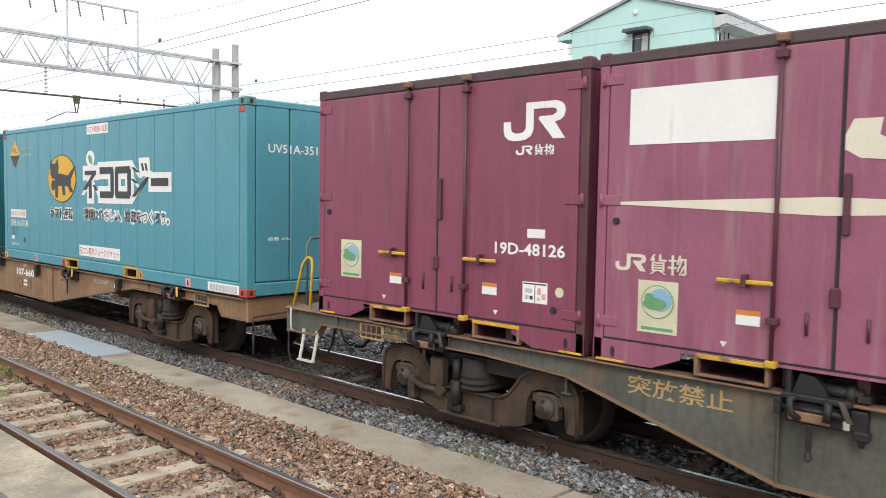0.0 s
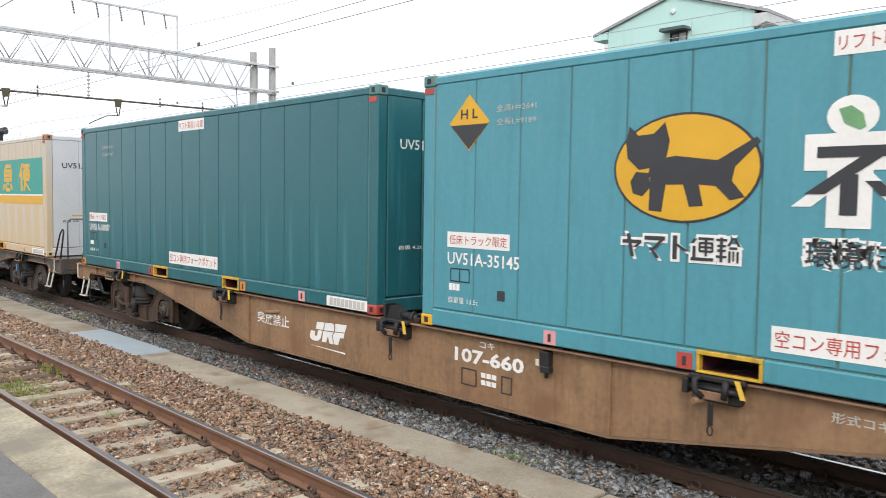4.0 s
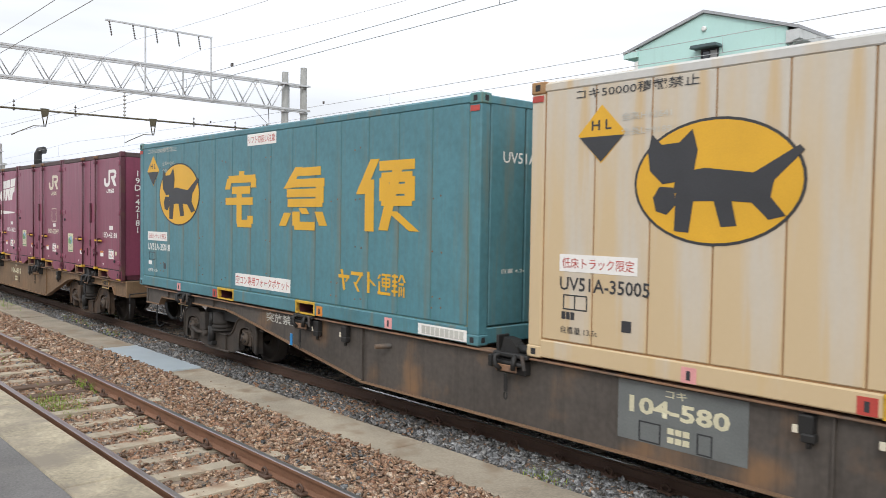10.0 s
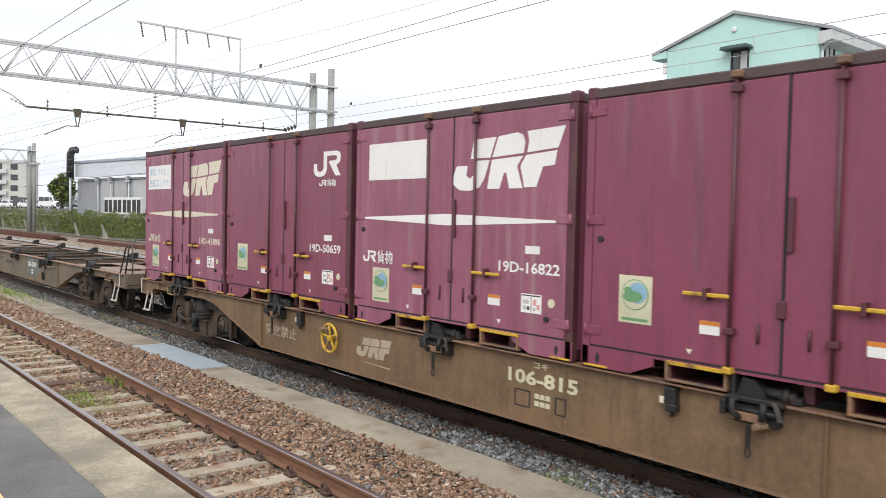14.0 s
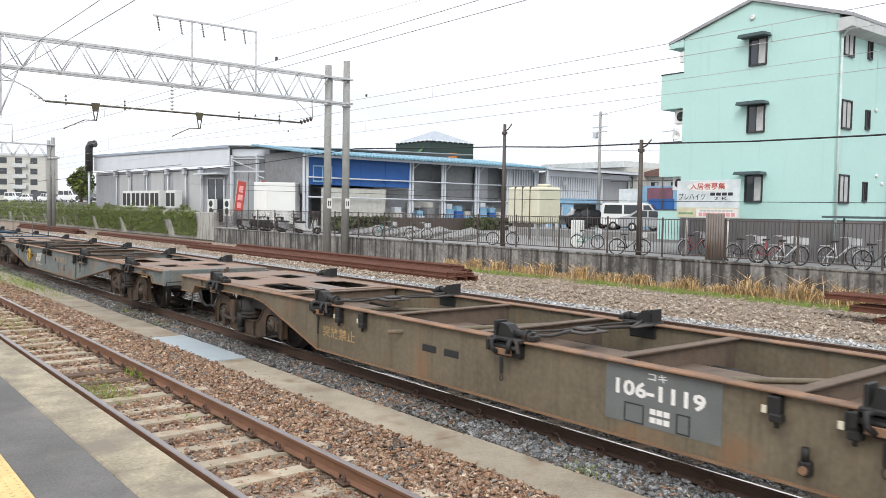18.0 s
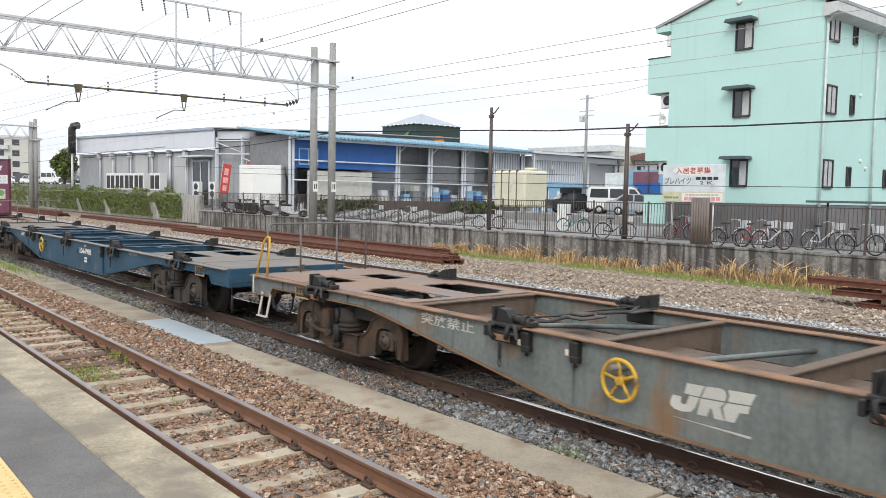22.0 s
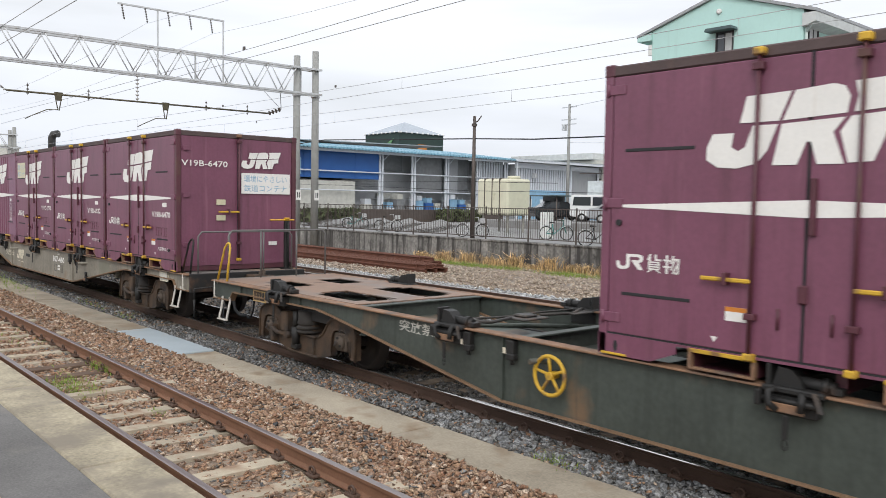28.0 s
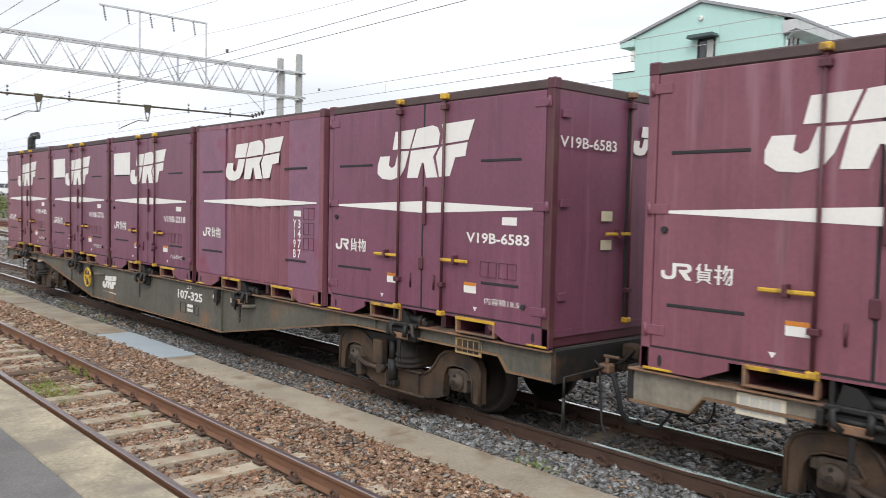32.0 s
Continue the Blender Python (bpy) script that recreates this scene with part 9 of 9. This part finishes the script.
    part("wall_panel", Mesh().cbox(0, 2.6, -0.16, -0.08, 1.0, 6.2, 0.02), M_HALLIN if s0 in (9.3, 18.0) else M_CREAMGREY, grey, at=pose(q.x, q.y, 0, 0, 0, angA))
q = Vector((*A, 0)) + dirv * 26.2
gl = part("glazed_door", Mesh().box(-1.4, 1.4, -0.1, 0.0, 0, 4.2), M_PANE, grey, at=pose(q.x, q.y - 0.12, 0.9, 0, 0, angA))
part("door_frame", Mesh().box(-1.5, -1.38, -0.16, 0, 0, 4.3).box(1.38, 1.5, -0.16, 0, 0, 4.3).box(-1.5, 1.5, -0.16, 0, 4.2, 4.35).box(-0.06, 0.06, -0.16, 0, 0, 4.2), M_SHEDLT, gl)
part("door_canopy", Mesh().cbox(-2.4, 2.0, -1.2, 0, 4.6, 4.75, 0.02), M_SHEDLT, gl)
cp = thing("vent_pipe", "fat black elbow vent pipe", "pipe", data=Mesh().path([(-99.9, 26.6, 6.3), (-99.9, 26.6, 9.0), (-99.7, 26.75, 9.45), (-99.2, 27.1, 9.5)], 0.42, 12), material=M_DKFRAME)
part("bracket_post", Mesh().tube((-99.9, 26.6, 0.6), (-99.9, 26.6, 6.4), 0.13, 8), M_SHEDLT, cp)
for k in range(5):
    q = Vector((*A, 0)) + dirv * (11.5 + k * 2.0 + (1.2 if k == 4 else 0))
    ac = thing("cooling_unit", "white industrial air conditioner with dark grilles", "air conditioner", "cooling units", at=pose(q.x, q.y - 1.5, 0.6, 0, 0, angA))
    part("case", Mesh().cbox(-0.95, 0.95, -0.4, 0.4, 1.6, 3.35, 0.03), M_ACU, ac)
    for x in (-0.46, 0.46):
        part("grille", Mesh().cbox(x - 0.37, x + 0.37, -0.42, -0.38, 1.75, 3.1, 0.01), M_DKFRAME, ac)
    part("stand", Mesh().box(-0.9, 0.9, -0.38, 0.38, 0.0, 1.6), M_CONC, ac)
for i, (x, y) in enumerate(((-74.2, 31.0), (-71.9, 31.6))):
    ac = thing("air_conditioner", "small beige outdoor air conditioner", "air conditioner", at=pose(x, y, 0.6, 0, 0, 10))
    part("case", Mesh().cbox(-0.5, 0.5, -0.2, 0.2, 0.9, 2.5, 0.02), M_ACU, ac)
    part("fan", Mesh().lathe([(0.0001, -0.03), (0.3, -0.03), (0.31, 0.0), (0.0001, 0.0)], (0, -0.2, 1.35), "y", 14), M_DKFRAME, ac)
    part("fan", Mesh().lathe([(0.0001, -0.03), (0.3, -0.03), (0.31, 0.0), (0.0001, 0.0)], (0, -0.2, 2.05), "y", 14), M_DKFRAME, ac)
for x, y in ((-67.9, 30.6), (-66.2, 32.0)):
    fl = thing("banner", "red upright banner with white worn lettering", "banner", "red banners", at=pose(x, y, 0.6, 0, 8, 35))
    part("cloth", Mesh().cbox(-0.42, 0.42, -0.01, 0.01, 1.4, 4.1, 0.004), M_REDINK, fl)
    part("print", Mesh().box(-0.2, 0.2, -0.016, -0.011, 1.7, 2.2).box(-0.25, 0.25, -0.016, -0.011, 2.4, 2.9).box(-0.2, 0.2, -0.016, -0.011, 3.1, 3.7), M_PINK, fl)
    part("rod", Mesh().tube((-0.46, 0, 0), (-0.46, 0, 4.3), 0.025, 6), M_STEPWHITE, fl)
wc = thing("storage_cabin", "plain white storage cabin", "cabin", at=pose(-62.1, 31.4, 0.6, 0, 0, 51))
part("body", Mesh().cbox(-1.75, 1.75, 0, 2.2, 0.4, 3.9, 0.04), M_ACU, wc)
part("door", Mesh().cbox(-1.5, -0.6, -0.03, 0, 0.6, 3.4, 0.01), M_WHITE, wc)

blue = thing("market_hall", "long market hall with blue wall and pale blue roof", "building")
BX, HALL0, HALL1 = -61.0, 33.9, 61.7
BAYS = (33.9, 45.1, 49.0, 53.3, 57.6, 61.7)
part("roof", Mesh().extrude([(BX + 1.2, 7.0), (BX + 1.2, 7.06), (BX - 9, 8.2), (BX - 9, 8.14)], 33.0, HALL1 + 0.3), M_BLUEROOF, blue)
rc = Mesh().extrude([(BX + 1.36, 6.93), (BX + 1.36, 7.11), (BX - 9, 8.26), (BX - 9, 8.1)], 0, 0.2).build("roof_rib")
rc.materials.append(M_BLUEROOF)
for i in range(71):
    part("roof_rib", rc, M_BLUEROOF, blue, at=pose(0, 33.05 + i * 0.405, 0))
part("blue_wall", Mesh().box(BX - 0.15, BX, HALL0 + 0.15, 44.9, 4.40, 6.85), M_BLUEWALL, blue, "deep blue sheet wall")
for y in (36.6, 39.3, 42.0):
    part("wall_seam", Mesh().box(BX, BX + 0.03, y, y + 0.06, 4.4, 6.85), M_BLUEWALL, blue)
wf = part("wall_window", Mesh().box(BX, BX + 0.05, 34.5, 36.2, 4.75, 5.95), M_BLUEWALL, blue, "sliding window in pale blue frame")
part("frame", Mesh().box(BX + 0.05, BX + 0.1, 34.4, 36.3, 5.95, 6.07).box(BX + 0.05, BX + 0.1, 34.4, 36.3, 4.63, 4.75).box(BX + 0.05, BX + 0.1, 34.4, 34.5, 4.75, 5.95).box(BX + 0.05, BX + 0.1, 36.2, 36.3, 4.75, 5.95).box(BX + 0.05, BX + 0.1, 35.3, 35.4, 4.75, 5.95), M_LTBLUE, wf)
part("lower_wall", Mesh().box(BX - 0.25, BX - 0.1, 35.4, 42.1, 0.6, 4.2), M_CREAMWALL, blue, "cream block wall under the blue sheets")
# end wall in the dim grey, roof shade put into its colour
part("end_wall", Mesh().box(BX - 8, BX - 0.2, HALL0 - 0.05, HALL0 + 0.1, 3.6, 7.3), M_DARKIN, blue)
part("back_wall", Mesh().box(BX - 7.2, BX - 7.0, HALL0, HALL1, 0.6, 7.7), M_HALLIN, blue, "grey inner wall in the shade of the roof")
# M_DARKIN sheets paint the bays' dimness; the long M_HALLIN sheet is added to lighten it
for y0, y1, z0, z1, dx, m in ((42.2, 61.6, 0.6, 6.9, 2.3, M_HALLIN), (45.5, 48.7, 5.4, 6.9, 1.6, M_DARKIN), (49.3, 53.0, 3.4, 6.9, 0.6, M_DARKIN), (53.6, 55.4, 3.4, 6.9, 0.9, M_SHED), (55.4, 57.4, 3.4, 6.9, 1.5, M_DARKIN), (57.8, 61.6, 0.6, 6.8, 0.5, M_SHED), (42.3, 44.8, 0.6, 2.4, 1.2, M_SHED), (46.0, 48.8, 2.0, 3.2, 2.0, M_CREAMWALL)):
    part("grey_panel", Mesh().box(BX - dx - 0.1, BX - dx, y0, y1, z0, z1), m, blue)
for i in range(10):
    part("wall_rib", Mesh().box(BX - 0.5, BX - 0.4, 57.85 + i * 0.38, 58.03 + i * 0.38, 0.6, 6.75), M_SHEDLT, blue)
for y in BAYS:
    for dy in (-0.32, 0.0):
        part("column", Mesh().cbox(BX - 0.1, BX + 0.1, y + dy - 0.09, y + dy + 0.09, 0.6, 6.95, 0.02), M_SHEDLT, blue)
for z in (5.02, 3.33):
    part("cross_rail", Mesh().tube((BX + 0.2, HALL0, z), (BX + 0.2, HALL1, z), 0.065, 6), M_SHEDLT, blue)
part("eave_beam", Mesh().cbox(BX + 0.55, BX + 0.8, 33.2, HALL1, 6.72, 6.96, 0.02), M_SHEDLT, blue)
for y0, y1 in zip(BAYS[1:], BAYS[2:]):
    part("knee_brace", Mesh().tube((BX, y0 + 0.1, 6.2), (BX, y0 + 0.9, 6.9), 0.05, 6), M_SHEDLT, blue)
    for k in range(5):
        part("shelf_post", Mesh().cbox(BX - 1.5, BX - 1.44, y0 + 0.5 + k * 0.7, y0 + 0.56 + k * 0.7, 0.6, 2.9, 0.005), M_SHEDLT, blue)
    for z in (1.2, 1.9, 2.6):
        part("shelf", Mesh().cbox(BX - 2.0, BX - 1.4, y0 + 0.5, y1 - 0.5, z, z + 0.05, 0.01), M_SHEDLT, blue)
for k, (y, h, m) in enumerate(((43.4, 1.5, M_CREAMWALL), (46.0, 1.2, M_SHEDLT), (47.2, 2.0, M_DARKIN), (49.6, 1.9, M_LTBLUE), (50.9, 1.7, M_BLUEWALL), (52.0, 1.2, M_LTBLUE), (54.0, 2.1, M_LTBLUE), (55.3, 1.6, M_BLUEWALL), (56.5, 1.2, M_SHEDLT))):
    part("stacked_crate", Mesh().cbox(BX - 1.35, BX - 0.45, y, y + 0.95, 0.6, 0.6 + h, 0.03), m, blue)
    part("stacked_crate", Mesh().cbox(BX - 1.3, BX - 0.5, y + 0.1, y + 0.8, 0.61 + h, 1.1 + h, 0.03), (M_SHEDLT, M_LTBLUE, M_CREAMWALL)[k % 3], blue)
# open steel frame between the warehouse and the hall
for x, y in ((-73.0, 32.4), (-70.6, 33.9), (-66.0, 36.9), (-64.4, 35.9), (-62.8, 34.8)):
    part("column", Mesh().cbox(x - 0.13, x + 0.13, y - 0.13, y + 0.13, 0.6, 7.3, 0.02), M_SHEDLT, blue)
part("brace", Mesh().tube((-66.0, 36.8, 6.8), (-62.8, 34.7, 4.6), 0.06, 6), M_SHEDLT, blue)
part("brace", Mesh().tube((-62.8, 34.7, 6.8), (-66.0, 36.8, 4.6), 0.06, 6), M_SHEDLT, blue)
part("brace", Mesh().tube((-73.0, 32.3, 6.9), (-70.6, 33.8, 5.9), 0.06, 6), M_SHEDLT, blue)
part("brace", Mesh().tube((-70.6, 33.8, 5.4), (-66.0, 36.8, 3.6), 0.06, 6), M_SHEDLT, blue)
for z in (5.75, 7.0):
    part("cross_rail", Mesh().tube((-73.0, 32.25, z), (-66.0, 36.75, z), 0.075, 6), M_SHEDLT, blue)
    part("cross_rail", Mesh().tube((-66.0, 36.75, z), (-62.6, 34.6, z), 0.06, 6), M_SHEDLT, blue)
low = thing("planting_wall", "dark timber planting wall with a clipped hedge", "wall", data=Mesh().cbox(-56.0, -55.7, 33, 56, 0.6, 1.7, 0.02), material=M_FENCE)
n = 5000
hy_ = np.stack([rng.normal(-54.9, 0.3, n), np.concatenate([rng.uniform(33, 38, n // 2), rng.uniform(47, 52, n - n // 2)]), rng.uniform(0.7, 1.7, n)], 1)
u = rng.normal(0, 1, (n, 3)) * 0.09
w = rng.normal(0, 1, (n, 3)) * 0.09
q = np.stack([hy_ - u, hy_ + w, hy_ + u, hy_ - w], 1).reshape(-1, 3)
hm = bpy.data.meshes.new("hedge")
hm.from_pydata(q.tolist(), [], np.arange(4 * n).reshape(-1, 4).tolist())
hm.materials.append(surf("dull_hedge_leaf", (0.06, 0.075, 0.028), 0.7, dark=0.4, lite=1.8, bump=0, island=0.8))
thing("hedge", "clipped dark green hedge before the market hall", "hedge", kind="stuff", data=hm)
M_GRAVELBANK = surf("grey_gravel", (0.24, 0.238, 0.232), 0.95, dark=0.55, lite=1.4, scale=6, fine=24, bump=0.5)
gr = thing("gravel_heap", "long bank of grey gravel heaped in the lot", "gravel")
bank = Mesh()
ridge = [(-51 + i * 1.0, 0.58 + min(1.0, i / 3, (20 - i) / 4) * (0.55 + 0.16 * math.sin(i * 1.9) + 0.08 * math.sin(i * 4.1))) for i in range(21)]
bank.poly([(x, y, z) for x, h in ridge for y, z in ((29.0, 0.58), (30.4, 0.58 + 0.5 * (h - 0.58)), (31.8, h), (33.6, 0.58))], [(4 * i + k, 4 * i + 4 + k, 4 * i + 5 + k, 4 * i + 1 + k) for i in range(20) for k in range(3)])
part("bank", bank, M_GRAVELBANK, gr)
stones("loose grey stones on the gravel bank", [(-49, -34.5, 29.0 + 0.35 * k, 29.35 + 0.35 * k, 0.60 + 0.055 * k, 800, 0.07) for k in range(8)], M_STONE_GR, True)

shed2 = thing("store_shed", "grey ribbed store shed with pale blue doors", "building")
part("wall", Mesh().box(-68, -60.2, 62.1, 76, 0.6, 6.6), M_SHED, shed2)
for i in range(23):
    part("wall_sheet", Mesh().box(-60.2, -60.1, 62.2 + i * 0.38, 62.42 + i * 0.38, 3.9, 6.2), M_SHEDLT, shed2)
part("fascia", Mesh().cbox(-60.15, -59.9, 62.0, 75.9, 6.2, 6.75, 0.02), M_SHEDLT, shed2)
part("roof", Mesh().extrude([(-58.7, 6.8), (-58.7, 7.05), (-69, 7.75), (-69, 7.5)], 61.9, 76.2), M_SHEDLT, shed2)
for i in range(34):
    part("roof_rib", Mesh().extrude([(-58.66, 7.04), (-58.66, 7.10), (-69, 7.80), (-69, 7.74)], 62.0 + i * 0.42, 62.2 + i * 0.42), M_ROOFGREY, shed2)
part("blue_panel", Mesh().box(-60.1, -60.02, 62.3, 70.8, 0.6, 3.9), M_LTBLUE, shed2)
for i in range(3):
    part("door", Mesh().cbox(-60.02, -59.96, 63.2 + i * 2.7, 64.6 + i * 2.7, 0.6, 2.9, 0.02), M_SIGNSKY, shed2)
for y in (62.1, 70.9, 75.8):
    part("column", Mesh().cbox(-60.0, -59.8, y - 0.1, y + 0.1, 0.6, 6.8, 0.02), M_SHEDLT, shed2)
part("wall_lamp", Mesh().cbox(-59.95, -59.5, 64.5, 64.9, 5.2, 5.7, 0.04), M_GALV, shed2)

M_CAPGREY = surf("pale_blue_grey_cap_sheet", (0.36, 0.40, 0.45), 0.5, bump=0.03)
block = thing("billboard_tower", "dark green roof tower with a white pyramid cap", "tower")
part("wall", Mesh().box(-96.3, -88.3, 68.1, 76.1, 7.4, 12.0), M_DKGREENB, block)
for k in range(9):
    part("eave_lamp", Mesh().tube((-88.2, 68.3 + k * 0.97, 11.9), (-88.2, 68.3 + k * 0.97, 12.15), 0.12, 6).tube((-96.2 + k, 67.95, 11.9), (-96.2 + k, 67.95, 12.15), 0.12, 6), M_ACU, block)
part("cap", Mesh().poly([(-96.5, 67.9, 12.01), (-88.1, 67.9, 12.01), (-88.1, 76.3, 12.01), (-96.5, 76.3, 12.01), (-92.3, 72.1, 13.9)], [(0, 1, 4), (1, 2, 4), (2, 3, 4), (3, 0, 4)]), M_CAPGREY, block)
for x in (-92.4,):
    part("orange_emblem", Mesh().extrude([(x + 1.2, 9.8), (x + 2.3, 9.8), (x + 1.8, 10.7)], 68.02, 68.08), M_ORANGE, block)
    part("green_emblem", Mesh().extrude([(x + 1.6, 10.6), (x + 3.0, 11.2), (x + 2.1, 10.2)], 67.94, 68.0), M_GREENINK, block)
part("orange_emblem", Mesh().box(-88.28, -88.22, 71.4, 73.0, 9.7, 10.5), M_ORANGE, block)
part("base", Mesh().box(-95.8, -87.8, 68.6, 76.6, 0.6, 7.4), M_SHED, block)

hs = thing("house", "beige house with a flat white roof behind the shed", "building")
part("wall", Mesh().box(-66.0, -58.9, 76.0, 84, 0.6, 7.7), M_CREAMWALL, hs)
part("roof", Mesh().cbox(-74.0, -60.6, 75.5, 84.6, 7.75, 8.55, 0.05), M_EAVE, hs, "flat white roof with a deep edge")
window(hs, -62.6, 75.97, 5.4, 1.3, 1.1, 0)
window(hs, -60.6, 75.97, 5.4, 1.0, 1.1, 0)
hs2 = thing("house", "low house with a reddish brown roof behind the lot", "building")
part("wall", Mesh().box(-59.6, -51.0, 78, 86, 0.6, 6.7), M_EAVE, hs2)
part("roof", Mesh().extrude([(-60.2, 6.7), (-60.2, 7.0), (-55.0, 7.9), (-50.4, 7.0), (-50.4, 6.7)], 77.2, 86.6), M_ROOFTILE, hs2)
for x in (-58.4, -55.6, -53.2):
    window(hs2, x, 77.97, 5.0, 0.9, 1.0, 0)
net = thing("sheeted_store", "store with blue and dull red sheeting on posts", "building")
part("sheet", Mesh().box(-39.4, -35.2, 51.5, 54, 2.2, 4.5), M_LTBLUE, net)
part("sheet", Mesh().box(-38.9, -36.6, 51.42, 51.48, 3.3, 4.35), M_DULLRED, net)
part("sheet", Mesh().box(-38.7, -36.4, 51.36, 51.41, 2.6, 3.5), M_BLUEWALL, net)
part("sheet", Mesh().box(-41.8, -39.7, 51.6, 53, 1.2, 4.3), M_SIGNSKY, net)
part("base", Mesh().box(-42.5, -35.2, 51.6, 54, 0.55, 2.2), M_LTBLUE, net)
for x in (-39.5, -37.4, -35.1):
    part("post", Mesh().tube((x, 51.3, 0.6), (x, 51.3, 5.2), 0.06, 6), M_FENCE, net)
part("top_rail", Mesh().tube((-42.4, 51.3, 4.9), (-35.0, 51.3, 4.9), 0.04, 6), M_FENCE, net)

pole = thing("utility_pole", "tall distant utility pole with crossarms", "pole", "cable poles")
part("pole", Mesh().lathe([(0.0001, 0.6), (0.2, 0.6), (0.13, 13.1), (0.0001, 13.1)], (-56.6, 66.5, 0), "z", 8), M_POLE, pole)
for z in (12.7, 11.4, 10.9):
    part("crossarm", Mesh().cbox(-57.6, -55.6, 66.4, 66.5, z, z + 0.1, 0.01), M_GALV, pole)
part("transformer", Mesh().cbox(-57.3, -56.9, 66.1, 66.6, 10.3, 10.9, 0.03), M_GALV, pole)
for a, b in (((-56.6, 66.5, 12.8), (-20, 40, 10.5)), ((-56.6, 66.5, 9.0), (-24, 60, 8.0))):
    thing("service_wire", "thin service wire between poles", "wire", data=Mesh().path([Vector(a).lerp(Vector(b), i / 8) - Vector((0, 0, 1.2 * (i / 8) * (1 - i / 8))) for i in range(9)], 0.02, 4), material=M_WIRE)

far = thing("apartment_block", "distant pale beige apartment block with rows of windows", "building")
P0, P1 = Vector((-245, 20, 0)), Vector((-228, 50, 0))
fa = math.degrees(math.atan2(P1.y - P0.y, P1.x - P0.x))
fl = (P1 - P0).length
part("wall", Mesh().box(0, fl, 0, 10, 0.55, 14.8), M_CREAMWALL, far, at=pose(P0.x, P0.y, 0, 0, 0, fa))
part("roof", Mesh().box(-0.4, fl + 0.4, -0.4, 10.4, 14.8, 15.3), M_EAVE, far, at=pose(P0.x, P0.y, 0, 0, 0, fa))
fw = Mesh().box(0, 1.7, -0.05, 0.05, 0, 1.5).build("window")
fw.materials.append(M_PANE)
fb = Mesh().box(-0.2, 3.2, -0.9, 0.0, -1.0, 0.0).build("balcony")
fb.materials.append(M_EAVE)
for k in range(5):
    for i in range(9):
        part("window", fw, M_PANE, far, at=pose(P0.x + (1.2 + i * 3.7) * math.cos(radians(fa)), P0.y + (1.2 + i * 3.7) * math.sin(radians(fa)), 1.8 + k * 2.75, 0, 0, fa))
        if i % 2:
            part("balcony", fb, M_EAVE, far, at=pose(P0.x + (0.9 + i * 3.7) * math.cos(radians(fa)), P0.y + (0.9 + i * 3.7) * math.sin(radians(fa)), 1.8 + k * 2.75, 0, 0, fa))
for i, (x, y, w, h) in enumerate(((-205, 52, 12, 5.5), (-190, 60, 10, 5), (-170, 70, 14, 6), (-180, 48, 8, 4.5))):
    hh = thing("house", "small distant house with a grey roof", "building", "distant houses")
    part("wall", Mesh().box(x, x + w, y, y + 8, 0.6, h), M_CREAMWALL, hh)
    part("roof", Mesh().extrude([(x - 0.6, h), (x + w / 2, h + 2), (x + w + 0.6, h)], y - 0.6, y + 8.6), M_SHED, hh)


def tree(x, y, z, h, r, n, lab):
    t = thing("tree", lab, "tree", "trees", at=pose(x, y, z))
    d = Mesh().tube((0, 0, 0), (0.1, 0, h * 0.5), 0.16, 8, 0.1)
    for i in range(5):
        a = i * 1.3
        d.tube((0.1, 0, h * (0.3 + 0.05 * i)), (r * 0.7 * math.cos(a), r * 0.7 * math.sin(a), h * (0.55 + 0.08 * i)), 0.06, 6, 0.02)
    part("trunk", d, M_WOOD, t)
    p = rng.normal(0, 1, (n, 3))
    p /= np.linalg.norm(p, axis=1)[:, None]
    p *= (rng.uniform(0.35, 1, n) ** 0.5)[:, None] * r * (1 + 0.25 * np.sin(5 * p[:, :1]) + 0.2 * np.sin(4 * p[:, 1:2] + 1))
    p = p * np.array([1, 1, h / (2.6 * r)]) + np.array([0, 0, h * 0.62])
    u, w = rng.normal(0, 0.11, (n, 3)), rng.normal(0, 0.11, (n, 3))
    me = bpy.data.meshes.new("crown")
    me.from_pydata(np.stack([p - u, p + w, p + u, p - w], 1).reshape(-1, 3).tolist(), [], np.arange(4 * n).reshape(-1, 4).tolist())
    part("crown", me, M_IVY, t)


tree(-108, 27.8, 2.7, 4.0, 1.6, 2600, "round dark green tree beside the warehouse")
tree(-8.5, 33.5, 0.6, 3.0, 1.2, 1200, "low yellow-green shrub behind the bicycles")


# ---- motion ----
def motions():
    """The train rolls by, gaining speed; every wheelset turns with the way it has run."""
    times = [0.5 * i for i in range(65)]
    for ob, s, y, z in MOVING:
        walk(ob, [(t, pose(s + train_x(t), y, z)) for t in times])
    ticks, k = [], 0
    while k < 960:
        ticks.append(k)
        v = train_x((k + 1) / 30) * 30 - train_x(k / 30) * 30
        k += max(1, int(radians(80) * WHEEL_R / v * 30))
    ticks.append(960)
    turn = [(k / 30, math.degrees(train_x(k / 30) / WHEEL_R) % 360) for k in ticks]
    for w, x in WHEELS:
        walk(w, [(t, pose(x, 0, WHEEL_R, 0, a, 0)) for t, a in turn])


motions()
